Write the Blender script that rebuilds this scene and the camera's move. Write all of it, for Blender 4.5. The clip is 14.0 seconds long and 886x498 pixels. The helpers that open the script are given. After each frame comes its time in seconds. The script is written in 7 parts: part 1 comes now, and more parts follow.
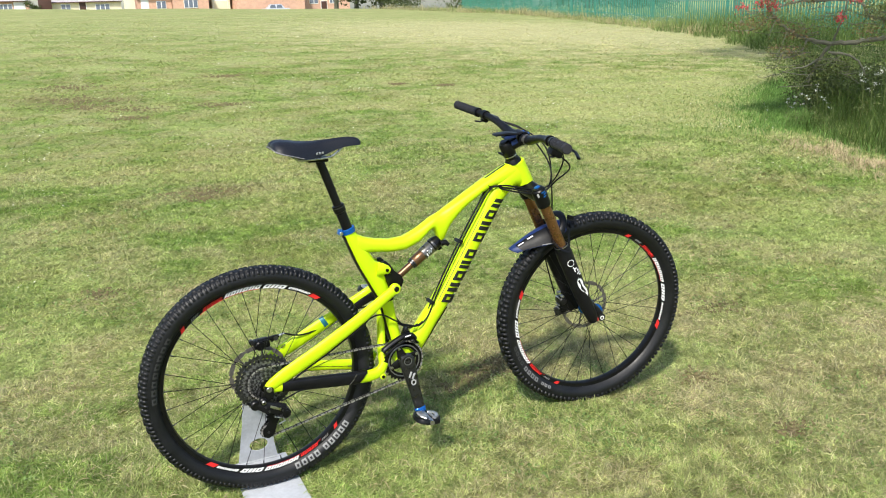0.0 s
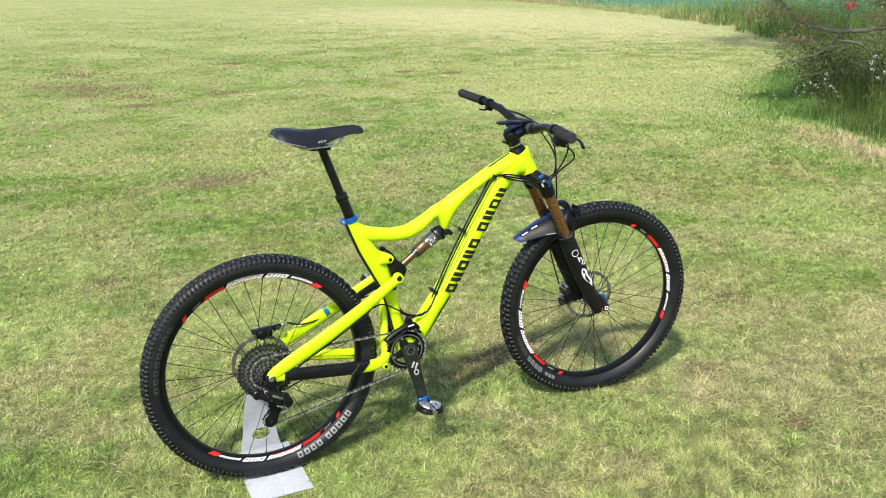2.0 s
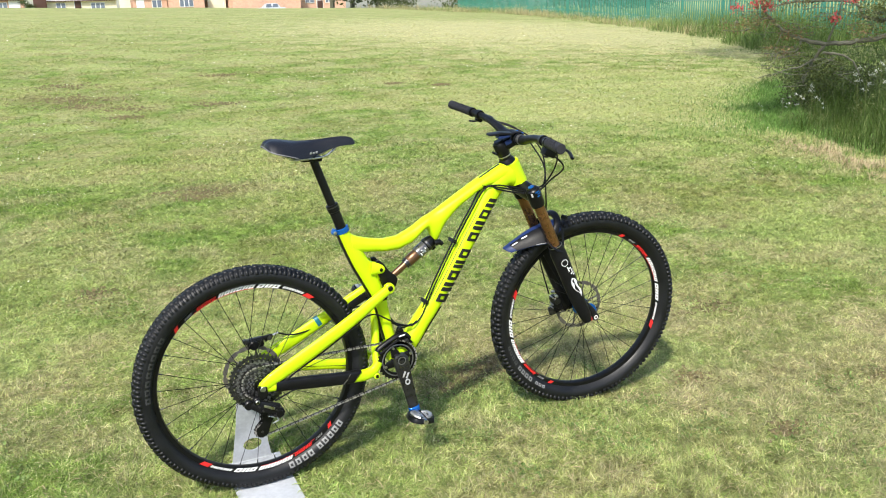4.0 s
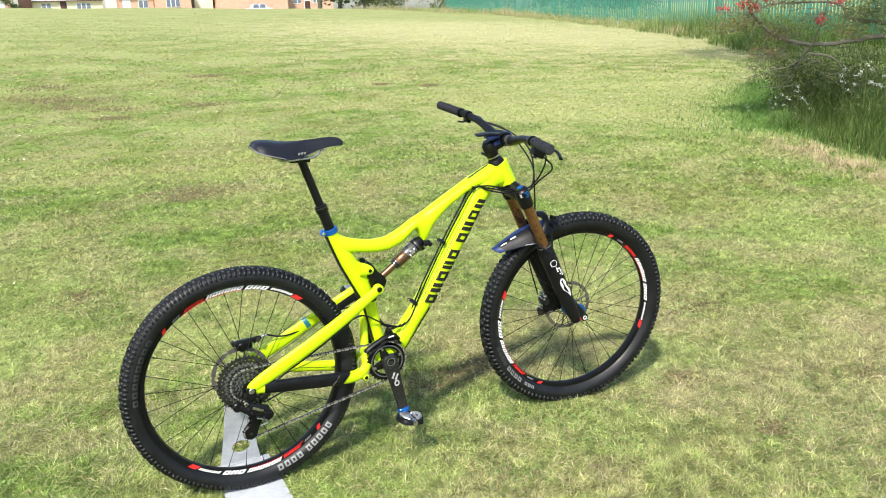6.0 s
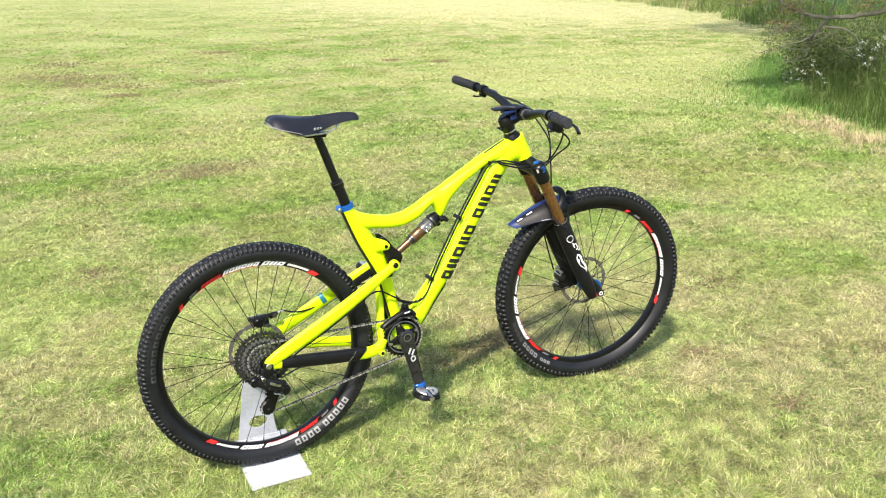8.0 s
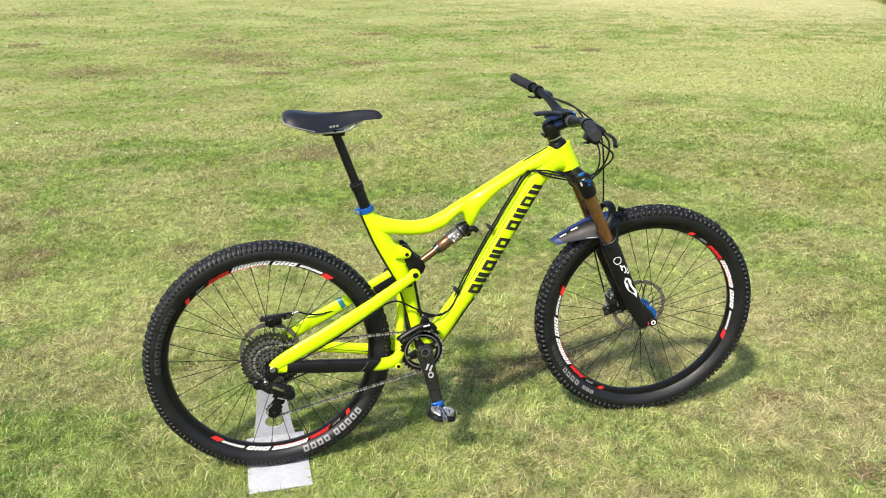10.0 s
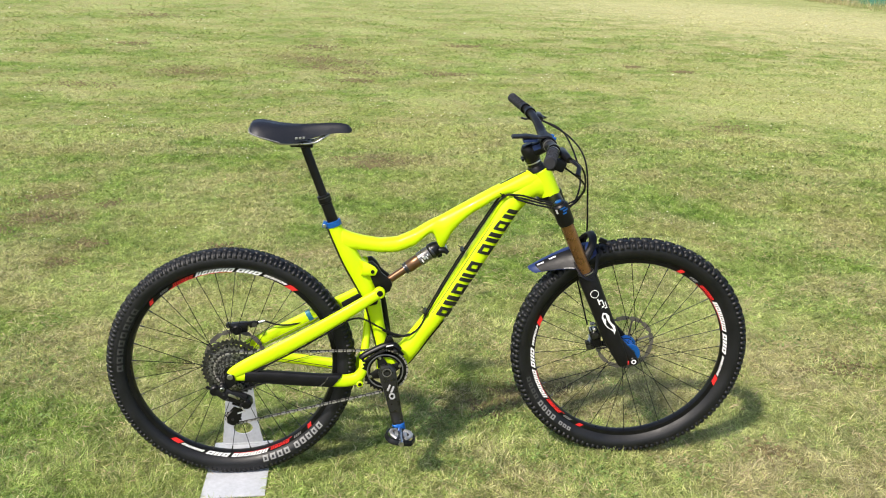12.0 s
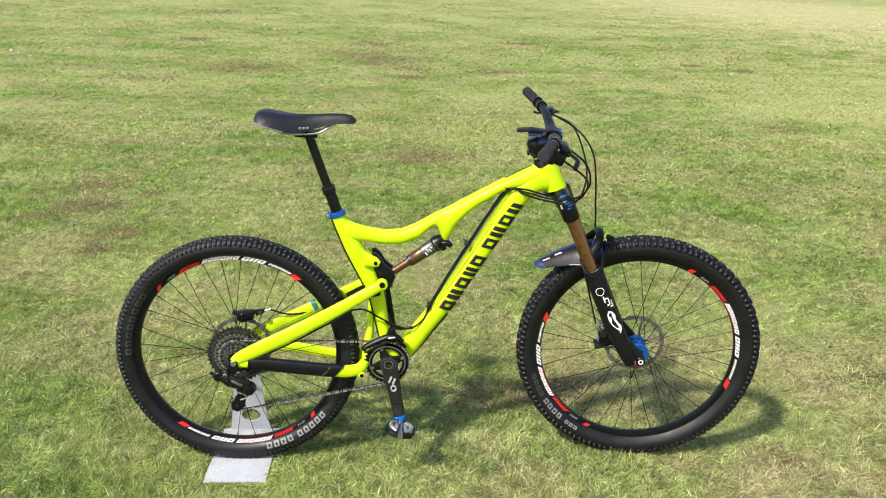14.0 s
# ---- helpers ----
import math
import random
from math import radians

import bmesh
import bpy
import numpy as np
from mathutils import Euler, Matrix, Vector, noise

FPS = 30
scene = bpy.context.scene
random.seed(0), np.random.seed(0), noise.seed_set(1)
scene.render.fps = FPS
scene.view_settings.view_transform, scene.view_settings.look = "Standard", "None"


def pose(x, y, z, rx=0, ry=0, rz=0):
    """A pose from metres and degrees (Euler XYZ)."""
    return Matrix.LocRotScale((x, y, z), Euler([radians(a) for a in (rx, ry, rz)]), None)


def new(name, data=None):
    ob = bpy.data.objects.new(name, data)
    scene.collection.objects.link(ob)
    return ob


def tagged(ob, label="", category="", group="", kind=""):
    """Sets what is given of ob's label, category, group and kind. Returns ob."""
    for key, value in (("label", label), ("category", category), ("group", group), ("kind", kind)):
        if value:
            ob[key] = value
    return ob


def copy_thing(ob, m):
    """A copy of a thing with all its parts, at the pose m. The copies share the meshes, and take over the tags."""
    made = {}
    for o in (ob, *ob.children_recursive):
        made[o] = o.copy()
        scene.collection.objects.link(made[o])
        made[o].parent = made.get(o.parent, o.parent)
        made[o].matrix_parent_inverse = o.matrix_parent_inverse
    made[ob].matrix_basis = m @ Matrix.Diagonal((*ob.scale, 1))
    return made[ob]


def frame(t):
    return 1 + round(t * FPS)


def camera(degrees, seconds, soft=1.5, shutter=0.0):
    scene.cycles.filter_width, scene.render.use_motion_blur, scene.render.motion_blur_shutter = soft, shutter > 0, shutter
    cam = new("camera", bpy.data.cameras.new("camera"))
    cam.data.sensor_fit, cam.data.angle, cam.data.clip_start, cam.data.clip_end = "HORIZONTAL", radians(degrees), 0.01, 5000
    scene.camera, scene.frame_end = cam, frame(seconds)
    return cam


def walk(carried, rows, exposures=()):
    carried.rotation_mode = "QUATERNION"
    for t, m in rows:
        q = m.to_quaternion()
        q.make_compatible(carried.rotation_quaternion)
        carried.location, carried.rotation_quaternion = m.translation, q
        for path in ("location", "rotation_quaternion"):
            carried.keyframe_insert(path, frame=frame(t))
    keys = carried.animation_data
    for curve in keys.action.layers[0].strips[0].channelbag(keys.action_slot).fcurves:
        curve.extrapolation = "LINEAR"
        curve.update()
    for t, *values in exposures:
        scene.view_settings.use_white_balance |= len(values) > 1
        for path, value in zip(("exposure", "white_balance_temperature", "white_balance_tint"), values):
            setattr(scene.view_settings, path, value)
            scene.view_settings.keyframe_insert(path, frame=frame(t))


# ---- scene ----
cam = camera(56.14, 14.0, soft=1.05)
# seconds, eye x, y, z, yaw, pitch, roll
PATH = [
    (0.0, -0.4468, -2.3119, 1.4065, -24.557, -16.180, -1.953),
    (0.5, -0.4393, -2.3047, 1.4043, -24.412, -17.012, -2.007),
    (1.0, -0.4376, -2.3059, 1.4040, -24.141, -17.258, -2.083),
    (1.5, -0.4345, -2.3032, 1.4040, -24.114, -17.238, -1.974),
    (2.0, -0.4310, -2.3010, 1.4047, -24.065, -16.966, -1.898),
    (2.5, -0.4347, -2.3062, 1.4068, -24.177, -16.384, -1.943),
    (3.0, -0.4386, -2.3128, 1.4093, -24.648, -16.046, -1.844),
    (3.5, -0.4423, -2.3168, 1.4078, -24.724, -16.185, -1.835),
    (6.0, -0.4424, -2.3126, 1.4066, -25.682, -16.198, -1.754),
    (6.5, -0.4448, -2.3126, 1.4068, -25.652, -16.271, -1.649),
    (7.0, -0.4491, -2.3105, 1.4039, -25.437, -16.159, -1.630),
    (7.5, -0.4707, -2.3097, 1.4056, -25.833, -16.624, -1.889),
    (8.0, -0.4566, -2.2952, 1.3992, -24.930, -17.750, -2.073),
    (8.5, -0.3037, -2.2801, 1.3947, -21.278, -18.099, -1.433),
    (9.0, -0.1795, -2.2821, 1.4013, -17.871, -18.649, -1.149),
    (9.2, -0.1526, -2.2796, 1.4065, -16.919, -18.912, -1.323),
    (11.3, 0.2446, -2.1972, 1.4076, -8.714, -17.415, 0.983),
    (11.5, 0.2871, -2.2085, 1.4110, -7.958, -17.545, 1.182),
    (12.0, 0.3427, -2.2483, 1.4116, -6.685, -17.612, 0.807),
    (12.5, 0.3065, -2.2798, 1.4207, -6.622, -17.933, -0.189),
    (13.0, 0.3113, -2.2919, 1.4188, -6.518, -17.856, -0.221),
    (13.5, 0.4086, -2.2655, 1.4087, -4.728, -17.504, 0.761),
    (14.0, 0.4976, -2.2521, 1.3965, -2.468, -17.802, 0.896),
]
walk(cam, [(t, pose(x, y, z, 0, 0, yaw) @ pose(0, 0, 0, 90 + pitch) @ pose(0, 0, 0, 0, 0, roll)) for t, x, y, z, yaw, pitch, roll in PATH],
     exposures=[(t, e + 0.29, 6500 + 300 * w, 10 + 3 * w) for t, e, w in ((0.0, 0.19, -0.2), (1.0, 0.21, -0.2), (2.0, 0.34, -0.2), (3.5, 0.31, -0.2), (6.0, 0.45, -0.1), (7.0, 0.55, 0), (8.0, 0.69, 0.7), (8.5, 0.69, 1), (9.0, 0.58, 1), (11.5, 0.28, 1), (12.5, 0.21, 0.8), (13.5, 0.23, 0.6), (14.0, 0.25, 0.6))])

# ---- light: clear sky and one high sun behind the photographer's left shoulder ----
SUN_DIR = Vector((0.615, 0.66, -1.0)).normalized()   # the way the light travels
world = bpy.data.worlds.new("sky")
scene.world = world
world.use_nodes = True
wn = world.node_tree
sky = wn.nodes.new("ShaderNodeTexSky")
sky.sky_type, sky.sun_disc = "NISHITA", False
sky.sun_elevation = math.asin(-SUN_DIR.z)
sky.sun_rotation = math.atan2(-SUN_DIR.x, -SUN_DIR.y)
sky.air_density, sky.dust_density = 1.0, 1.6
wn.links.new(sky.outputs["Color"], wn.nodes["Background"].inputs["Color"])
wn.nodes["Background"].inputs["Strength"].default_value = 0.15
sun = new("sun", bpy.data.lights.new("sun", "SUN"))
sun.data.energy, sun.data.angle, sun.data.color = 3.9, radians(3.5), (1.0, 0.95, 0.86)
sun.matrix_world = Matrix.Translation((-6, -6, 10)) @ SUN_DIR.to_track_quat("-Z", "Y").to_matrix().to_4x4()

# ---- materials ----
def material(name, color, rough=0.5, metal=0.0, vary=0.12, scale=30.0, bump=0.0, bump_scale=200.0, coat=0.0, spec=0.5):
    """Principled surface whose colour drifts at two scales, with a little relief and uneven gloss."""
    m = bpy.data.materials.new(name)
    m.use_nodes = True
    nt = m.node_tree
    b = nt.nodes["Principled BSDF"]
    tc = nt.nodes.new("ShaderNodeTexCoord")
    n1 = nt.nodes.new("ShaderNodeTexNoise")
    n1.inputs["Scale"].default_value, n1.inputs["Detail"].default_value = scale, 5
    n2 = nt.nodes.new("ShaderNodeTexNoise")
    n2.inputs["Scale"].default_value, n2.inputs["Detail"].default_value = scale * 7.3, 3
    nt.links.new(tc.outputs["Object"], n1.inputs["Vector"])
    nt.links.new(tc.outputs["Object"], n2.inputs["Vector"])
    add = nt.nodes.new("ShaderNodeMath"); add.operation = "ADD"
    nt.links.new(n1.outputs["Fac"], add.inputs[0])
    nt.links.new(n2.outputs["Fac"], add.inputs[1])
    ramp = nt.nodes.new("ShaderNodeMapRange")
    ramp.inputs["From Min"].default_value, ramp.inputs["From Max"].default_value = 0.7, 1.3
    ramp.inputs["To Min"].default_value, ramp.inputs["To Max"].default_value = 1 - vary, 1 + vary
    nt.links.new(add.outputs[0], ramp.inputs["Value"])
    mul = nt.nodes.new("ShaderNodeVectorMath"); mul.operation = "SCALE"
    mul.inputs[0].default_value = color[:3]
    nt.links.new(ramp.outputs[0], mul.inputs["Scale"])
    nt.links.new(mul.outputs[0], b.inputs["Base Color"])
    rr = nt.nodes.new("ShaderNodeMapRange")
    rr.inputs["From Min"].default_value, rr.inputs["From Max"].default_value = 0.3, 0.7
    rr.inputs["To Min"].default_value, rr.inputs["To Max"].default_value = max(0.02, rough * 0.8), min(1, rough * 1.2)
    nt.links.new(n1.outputs["Fac"], rr.inputs["Value"])
    nt.links.new(rr.outputs[0], b.inputs["Roughness"])
    b.inputs["Metallic"].default_value = metal
    b.inputs["Specular IOR Level"].default_value = spec
    b.inputs["Coat Weight"].default_value = coat
    b.inputs["Coat Roughness"].default_value = 0.08
    if bump:
        n3 = nt.nodes.new("ShaderNodeTexNoise")
        n3.inputs["Scale"].default_value, n3.inputs["Detail"].default_value = bump_scale, 4
        nt.links.new(tc.outputs["Object"], n3.inputs["Vector"])
        bp = nt.nodes.new("ShaderNodeBump")
        bp.inputs["Strength"].default_value, bp.inputs["Distance"].default_value = bump, 0.002
        nt.links.new(n3.outputs["Fac"], bp.inputs["Height"])
        nt.links.new(bp.outputs[0], b.inputs["Normal"])
    return m


def lawn_tone(nt):
    """Colour of the turf by place: green, yellow-green and straw patches, bare earth here and there. World metres."""
    geo = nt.nodes.new("ShaderNodeNewGeometry")
    def field(scale, detail, lo, hi, shift, stretch=(1, 1, 0.0)):
        mp = nt.nodes.new("ShaderNodeMapping")
        mp.inputs["Location"].default_value = shift
        mp.inputs["Scale"].default_value = stretch
        nt.links.new(geo.outputs["Position"], mp.inputs["Vector"])
        n = nt.nodes.new("ShaderNodeTexNoise")
        n.inputs["Scale"].default_value, n.inputs["Detail"].default_value = scale, detail
        n.inputs["Roughness"].default_value = 0.68
        nt.links.new(mp.outputs[0], n.inputs["Vector"])
        r = nt.nodes.new("ShaderNodeMapRange")
        r.interpolation_type = "SMOOTHSTEP"
        r.inputs["From Min"].default_value, r.inputs["From Max"].default_value = lo, hi
        nt.links.new(n.outputs["Fac"], r.inputs["Value"])
        return r.outputs[0]
    dry = field(1.5, 9, 0.44, 0.60, (3.1, 7.7, 0))
    fine = field(6.5, 9, 0.38, 0.62, (1.3, 2.2, 0))
    wide = field(0.45, 9, 0.42, 0.60, (11.0, 4.0, 0), (1, 1.4, 0))
    earth = field(1.6, 6, 0.63, 0.74, (5.5, 1.2, 0))
    brown = field(1.1, 9, 0.50, 0.64, (2.4, 9.1, 0))
    lush = field(3.2, 7, 0.55, 0.66, (8.2, 0.4, 0))
    def spot(x, y, rx, ry, most):
        """A worn stretch of the lawn with a ragged rim."""
        mp = nt.nodes.new("ShaderNodeMapping"); mp.vector_type = "TEXTURE"
        mp.inputs["Location"].default_value, mp.inputs["Scale"].default_value = (x, y, 0), (rx, ry, 1e6)
        nt.links.new(geo.outputs["Position"], mp.inputs["Vector"])
        ln = nt.nodes.new("ShaderNodeVectorMath"); ln.operation = "LENGTH"
        nt.links.new(mp.outputs[0], ln.inputs[0])
        sh = nt.nodes.new("ShaderNodeMath"); sh.operation = "MULTIPLY_ADD"
        nt.links.new(dry, sh.inputs[0]); sh.inputs[1].default_value = -0.35
        nt.links.new(ln.outputs["Value"], sh.inputs[2])
        r = nt.nodes.new("ShaderNodeMapRange"); r.interpolation_type = "SMOOTHSTEP"
        r.inputs["From Min"].default_value, r.inputs["From Max"].default_value = 1.1, 0.2
        r.inputs["To Max"].default_value = most
        nt.links.new(sh.outputs[0], r.inputs["Value"])
        return r.outputs[0]
    def weak(f, k):
        mu = nt.nodes.new("ShaderNodeMath"); mu.operation = "MULTIPLY"
        nt.links.new(f, mu.inputs[0]); mu.inputs[1].default_value = k
        return mu.outputs[0]
    def mixc(f, a, c):
        mx = nt.nodes.new("ShaderNodeMix"); mx.data_type = "RGBA"
        nt.links.new(f, mx.inputs["Factor"])
        for s, v in (("A", a), ("B", c)):
            sock = [i for i in mx.inputs if i.name == s and i.type == "RGBA"][0]
            if isinstance(v, tuple):
                sock.default_value = v
            else:
                nt.links.new(v, sock)
        return [o for o in mx.outputs if o.type == "RGBA"][0]
    green = mixc(fine, GRASS_DEEP, GRASS_MID)
    green = mixc(wide, green, GRASS_PALE)
    both = nt.nodes.new("ShaderNodeMath"); both.operation = "MULTIPLY"
    nt.links.new(dry, both.inputs[0]); both.inputs[1].default_value = 0.60
    tone = mixc(both.outputs[0], green, GRASS_DRY)
    tan = field(0.42, 8, 0.46, 0.62, (7.3, 3.9, 0))
    tone = mixc(weak(tan, 0.26), tone, (0.47, 0.42, 0.17, 1))
    tone = mixc(spot(2.1, -0.45, 1.2, 0.95, 0.62), tone, (0.50, 0.44, 0.25, 1))
    tone = mixc(weak(brown, 0.36), tone, (0.30, 0.25, 0.10, 1))
    for bx, by, rx, ry, most in ((-1.58, 2.95, 0.30, 0.24, 0.5), (-1.66, 3.55, 0.30, 0.22, 0.4), (-2.0, 10.6, 1.1, 0.8, 0.3), (0.0, 12.3, 1.3, 1.1, 0.3), (0.70, 4.56, 0.35, 0.32, 0.45), (0.92, 0.39, 0.30, 0.16, 0.5), (-1.15, 2.3, 0.22, 0.4, 0.4)):
        tone = mixc(spot(bx, by, rx, ry, most), tone, (0.235, 0.19, 0.085, 1))
    tone = mixc(weak(lush, 0.32), tone, (0.22, 0.40, 0.06, 1))
    part_earth = nt.nodes.new("ShaderNodeMath"); part_earth.operation = "MULTIPLY"
    nt.links.new(earth, part_earth.inputs[0]); part_earth.inputs[1].default_value = 0.75
    # the field's far end is paler and drier
    sep = nt.nodes.new("ShaderNodeSeparateXYZ")
    nt.links.new(geo.outputs["Position"], sep.inputs[0])
    far = nt.nodes.new("ShaderNodeMapRange")
    far.interpolation_type = "SMOOTHSTEP"
    far.inputs["From Min"].default_value, far.inputs["From Max"].default_value = 9.0, 34.0
    far.inputs["To Max"].default_value = 0.42
    nt.links.new(sep.outputs["Y"], far.inputs["Value"])
    tone = mixc(spot(8.0, 7.5, 4.5, 5.5, 0.58), tone, (0.56, 0.58, 0.24, 1))
    tone = mixc(far.outputs[0], tone, (0.58, 0.59, 0.26, 1))
    tone = mixc(spot(14.5, 24.0, 9.0, 13.0, 0.62), tone, (0.74, 0.68, 0.36, 1))
    return mixc(part_earth.outputs[0], tone, EARTH), geo, mixc, dry


GRASS_DEEP = (0.135, 0.235, 0.04, 1)
GRASS_MID = (0.285, 0.405, 0.085, 1)
GRASS_PALE = (0.42, 0.485, 0.17, 1)
GRASS_DRY = (0.455, 0.425, 0.21, 1)
EARTH = (0.16, 0.10, 0.055, 1)


def turf_material():
    m = bpy.data.materials.new("turf")
    m.use_nodes = True
    nt = m.node_tree
    b = nt.nodes["Principled BSDF"]
    tone, geo, mixc, dry = lawn_tone(nt)
    n = nt.nodes.new("ShaderNodeTexNoise")
    n.inputs["Scale"].default_value, n.inputs["Detail"].default_value = 55, 6
    nt.links.new(geo.outputs["Position"], n.inputs["Vector"])
    r = nt.nodes.new("ShaderNodeMapRange")
    r.inputs["From Min"].default_value, r.inputs["From Max"].default_value = 0.3, 0.7
    r.inputs["To Min"].default_value, r.inputs["To Max"].default_value = 0.42, 0.90
    nt.links.new(n.outputs["Fac"], r.inputs["Value"])
    mul = nt.nodes.new("ShaderNodeVectorMath"); mul.operation = "SCALE"
    nt.links.new(tone, mul.inputs[0]); nt.links.new(r.outputs[0], mul.inputs["Scale"])
    nt.links.new(mul.outputs[0], b.inputs["Base Color"])
    b.inputs["Roughness"].default_value = 0.95
    b.inputs["Specular IOR Level"].default_value = 0.1
    bp = nt.nodes.new("ShaderNodeBump")
    bp.inputs["Strength"].default_value, bp.inputs["Distance"].default_value = 0.8, 0.02
    nt.links.new(n.outputs["Fac"], bp.inputs["Height"])
    nt.links.new(bp.outputs[0], b.inputs["Normal"])
    return m


def blade_material(name, tall=False, tint=(0.085, 0.14, 0.028, 1), spread=(0.60, 1.42), clump=(0.72, 1.31), mottle=1.0):
    m = bpy.data.materials.new(name)
    m.use_nodes = True
    nt = m.node_tree
    b = nt.nodes["Principled BSDF"]
    tone, geo, mixc, dry = lawn_tone(nt)
    if tall:
        tone = tint
    r = nt.nodes.new("ShaderNodeMapRange")
    r.inputs["To Min"].default_value, r.inputs["To Max"].default_value = spread
    def shuffle(k):
        mu = nt.nodes.new("ShaderNodeMath"); mu.operation = "MULTIPLY"
        nt.links.new(geo.outputs["Random Per Island"], mu.inputs[0]); mu.inputs[1].default_value = k
        fr = nt.nodes.new("ShaderNodeMath"); fr.operation = "FRACT"
        nt.links.new(mu.outputs[0], fr.inputs[0])
        return fr.outputs[0]
    nt.links.new(shuffle(17.3), r.inputs["Value"])
    def chance(k, least, most):
        """1 for the share of blades, from least to most with the dryness of the place, that the draw picks."""
        p = nt.nodes.new("ShaderNodeMapRange")
        p.inputs["To Min"].default_value, p.inputs["To Max"].default_value = least, most
        nt.links.new(dry, p.inputs["Value"])
        ad = nt.nodes.new("ShaderNodeMath"); ad.operation = "ADD"
        nt.links.new(shuffle(k), ad.inputs[0]); nt.links.new(p.outputs[0], ad.inputs[1])
        gt = nt.nodes.new("ShaderNodeMapRange")
        gt.inputs["From Min"].default_value, gt.inputs["From Max"].default_value = 0.97, 1.03
        nt.links.new(ad.outputs[0], gt.inputs["Value"])
        return gt.outputs[0]
    if tall:
        straw = nt.nodes.new("ShaderNodeMapRange")
        straw.inputs["From Min"].default_value, straw.inputs["From Max"].default_value = 0.80, 0.84
        straw.inputs["To Max"].default_value = 0.15
        nt.links.new(shuffle(5.7), straw.inputs["Value"])
        col = mixc(straw.outputs[0], tone, (0.45, 0.40, 0.20, 1))
    else:
        def share(f, k):
            mu = nt.nodes.new("ShaderNodeMath"); mu.operation = "MULTIPLY"
            nt.links.new(f, mu.inputs[0]); mu.inputs[1].default_value = k * mottle
            return mu.outputs[0]
        col = mixc(share(chance(3.1, 0.34, 0.16), 0.55), tone, (0.17, 0.30, 0.05, 1))
        col = mixc(share(chance(9.7, 0.20, 0.34), 0.60), col, (0.50, 0.50, 0.20, 1))
        col = mixc(share(chance(5.7, 0.09, 0.34), 0.80), col, (0.55, 0.51, 0.30, 1))
        col = mixc(share(chance(13.9, 0.04, 0.14), 0.80), col, (0.21, 0.16, 0.085, 1))
    # clumps of fresher and duller leaves
    cl = nt.nodes.new("ShaderNodeTexNoise")
    cl.inputs["Scale"].default_value, cl.inputs["Detail"].default_value = 15.0, 4
    nt.links.new(geo.outputs["Position"], cl.inputs["Vector"])
    cr = nt.nodes.new("ShaderNodeMapRange")
    cr.inputs["From Min"].default_value, cr.inputs["From Max"].default_value = 0.33, 0.67
    cr.inputs["To Min"].default_value, cr.inputs["To Max"].default_value = clump
    nt.links.new(cl.outputs["Fac"], cr.inputs["Value"])
    both = nt.nodes.new("ShaderNodeMath"); both.operation = "MULTIPLY"
    nt.links.new(r.outputs[0], both.inputs[0]); nt.links.new(cr.outputs[0], both.inputs[1])
    mul = nt.nodes.new("ShaderNodeVectorMath"); mul.operation = "SCALE"
    nt.links.new(col, mul.inputs[0]); nt.links.new(both.outputs[0], mul.inputs["Scale"])
    nt.links.new(mul.outputs[0], b.inputs["Base Color"])
    b.inputs["Roughness"].default_value = 0.55
    b.inputs["Specular IOR Level"].default_value = 0.25
    tr = nt.nodes.new("ShaderNodeBsdfTranslucent")
    nt.links.new(mul.outputs[0], tr.inputs["Color"])
    mx = nt.nodes.new("ShaderNodeMixShader"); mx.inputs[0].default_value = 0.4
    nt.links.new(b.outputs[0], mx.inputs[1]); nt.links.new(tr.outputs[0], mx.inputs[2])
    nt.links.new(mx.outputs[0], nt.nodes["Material Output"].inputs["Surface"])
    return m


M_TURF = turf_material()
M_BLADE = blade_material("grass_blade")
M_BLADE_MID = blade_material("grass_blade_shorter", spread=(0.72, 1.28), clump=(0.72, 1.30), mottle=0.6)
M_BLADE_FAR = blade_material("grass_blade_far", spread=(0.86, 1.16), clump=(0.88, 1.12), mottle=0.3)
M_BLADE_END = blade_material("grass_blade_end", spread=(0.91, 1.10), clump=(0.93, 1.08), mottle=0.15)
# dark default tint deepens the hawthorn's shade on the tall grass
M_TALL = blade_material("tall_grass_blade", True)
M_YELLOW = material("yellow_carbon_paint", (0.53, 0.755, 0.004), 0.48, coat=0.06, spec=0.32, vary=0.03, scale=9)
M_RUBBER = material("tyre_rubber", (0.0065, 0.007, 0.0082), 0.48, vary=0.3, scale=22, bump=0.2, spec=0.36)
M_BLACK = material("black_anodised", (0.0045, 0.0045, 0.005), 0.34, vary=0.25, scale=40, spec=0.27)
M_MATT = material("matt_black_plastic", (0.006, 0.006, 0.0072), 0.45, vary=0.3, scale=30, bump=0.15, spec=0.24)
M_SADDLE = material("saddle_cover", (0.008, 0.0085, 0.012), 0.42, spec=0.45, vary=0.2, scale=25, bump=0.25, bump_scale=700)
M_COPPER = material("bronze_coating", (0.27, 0.135, 0.06), 0.28, metal=0.85, vary=0.1)
M_SHOCKCOAT = material("dull_bronze_coating", (0.17, 0.095, 0.052), 0.36, metal=0.8, vary=0.15)
M_STEEL = material("steel", (0.55, 0.55, 0.55), 0.3, metal=1.0, vary=0.15, scale=60)
M_DARKSTEEL = material("dark_steel", (0.085, 0.085, 0.09), 0.35, metal=0.9, vary=0.4, scale=90)
M_CASSETTE = material("cassette_steel", (0.25, 0.25, 0.26), 0.32, metal=0.85, vary=0.7, scale=160)
M_DISC = material("brake_disc_steel", (0.16, 0.15, 0.13), 0.5, metal=0.5, vary=0.3, scale=60)
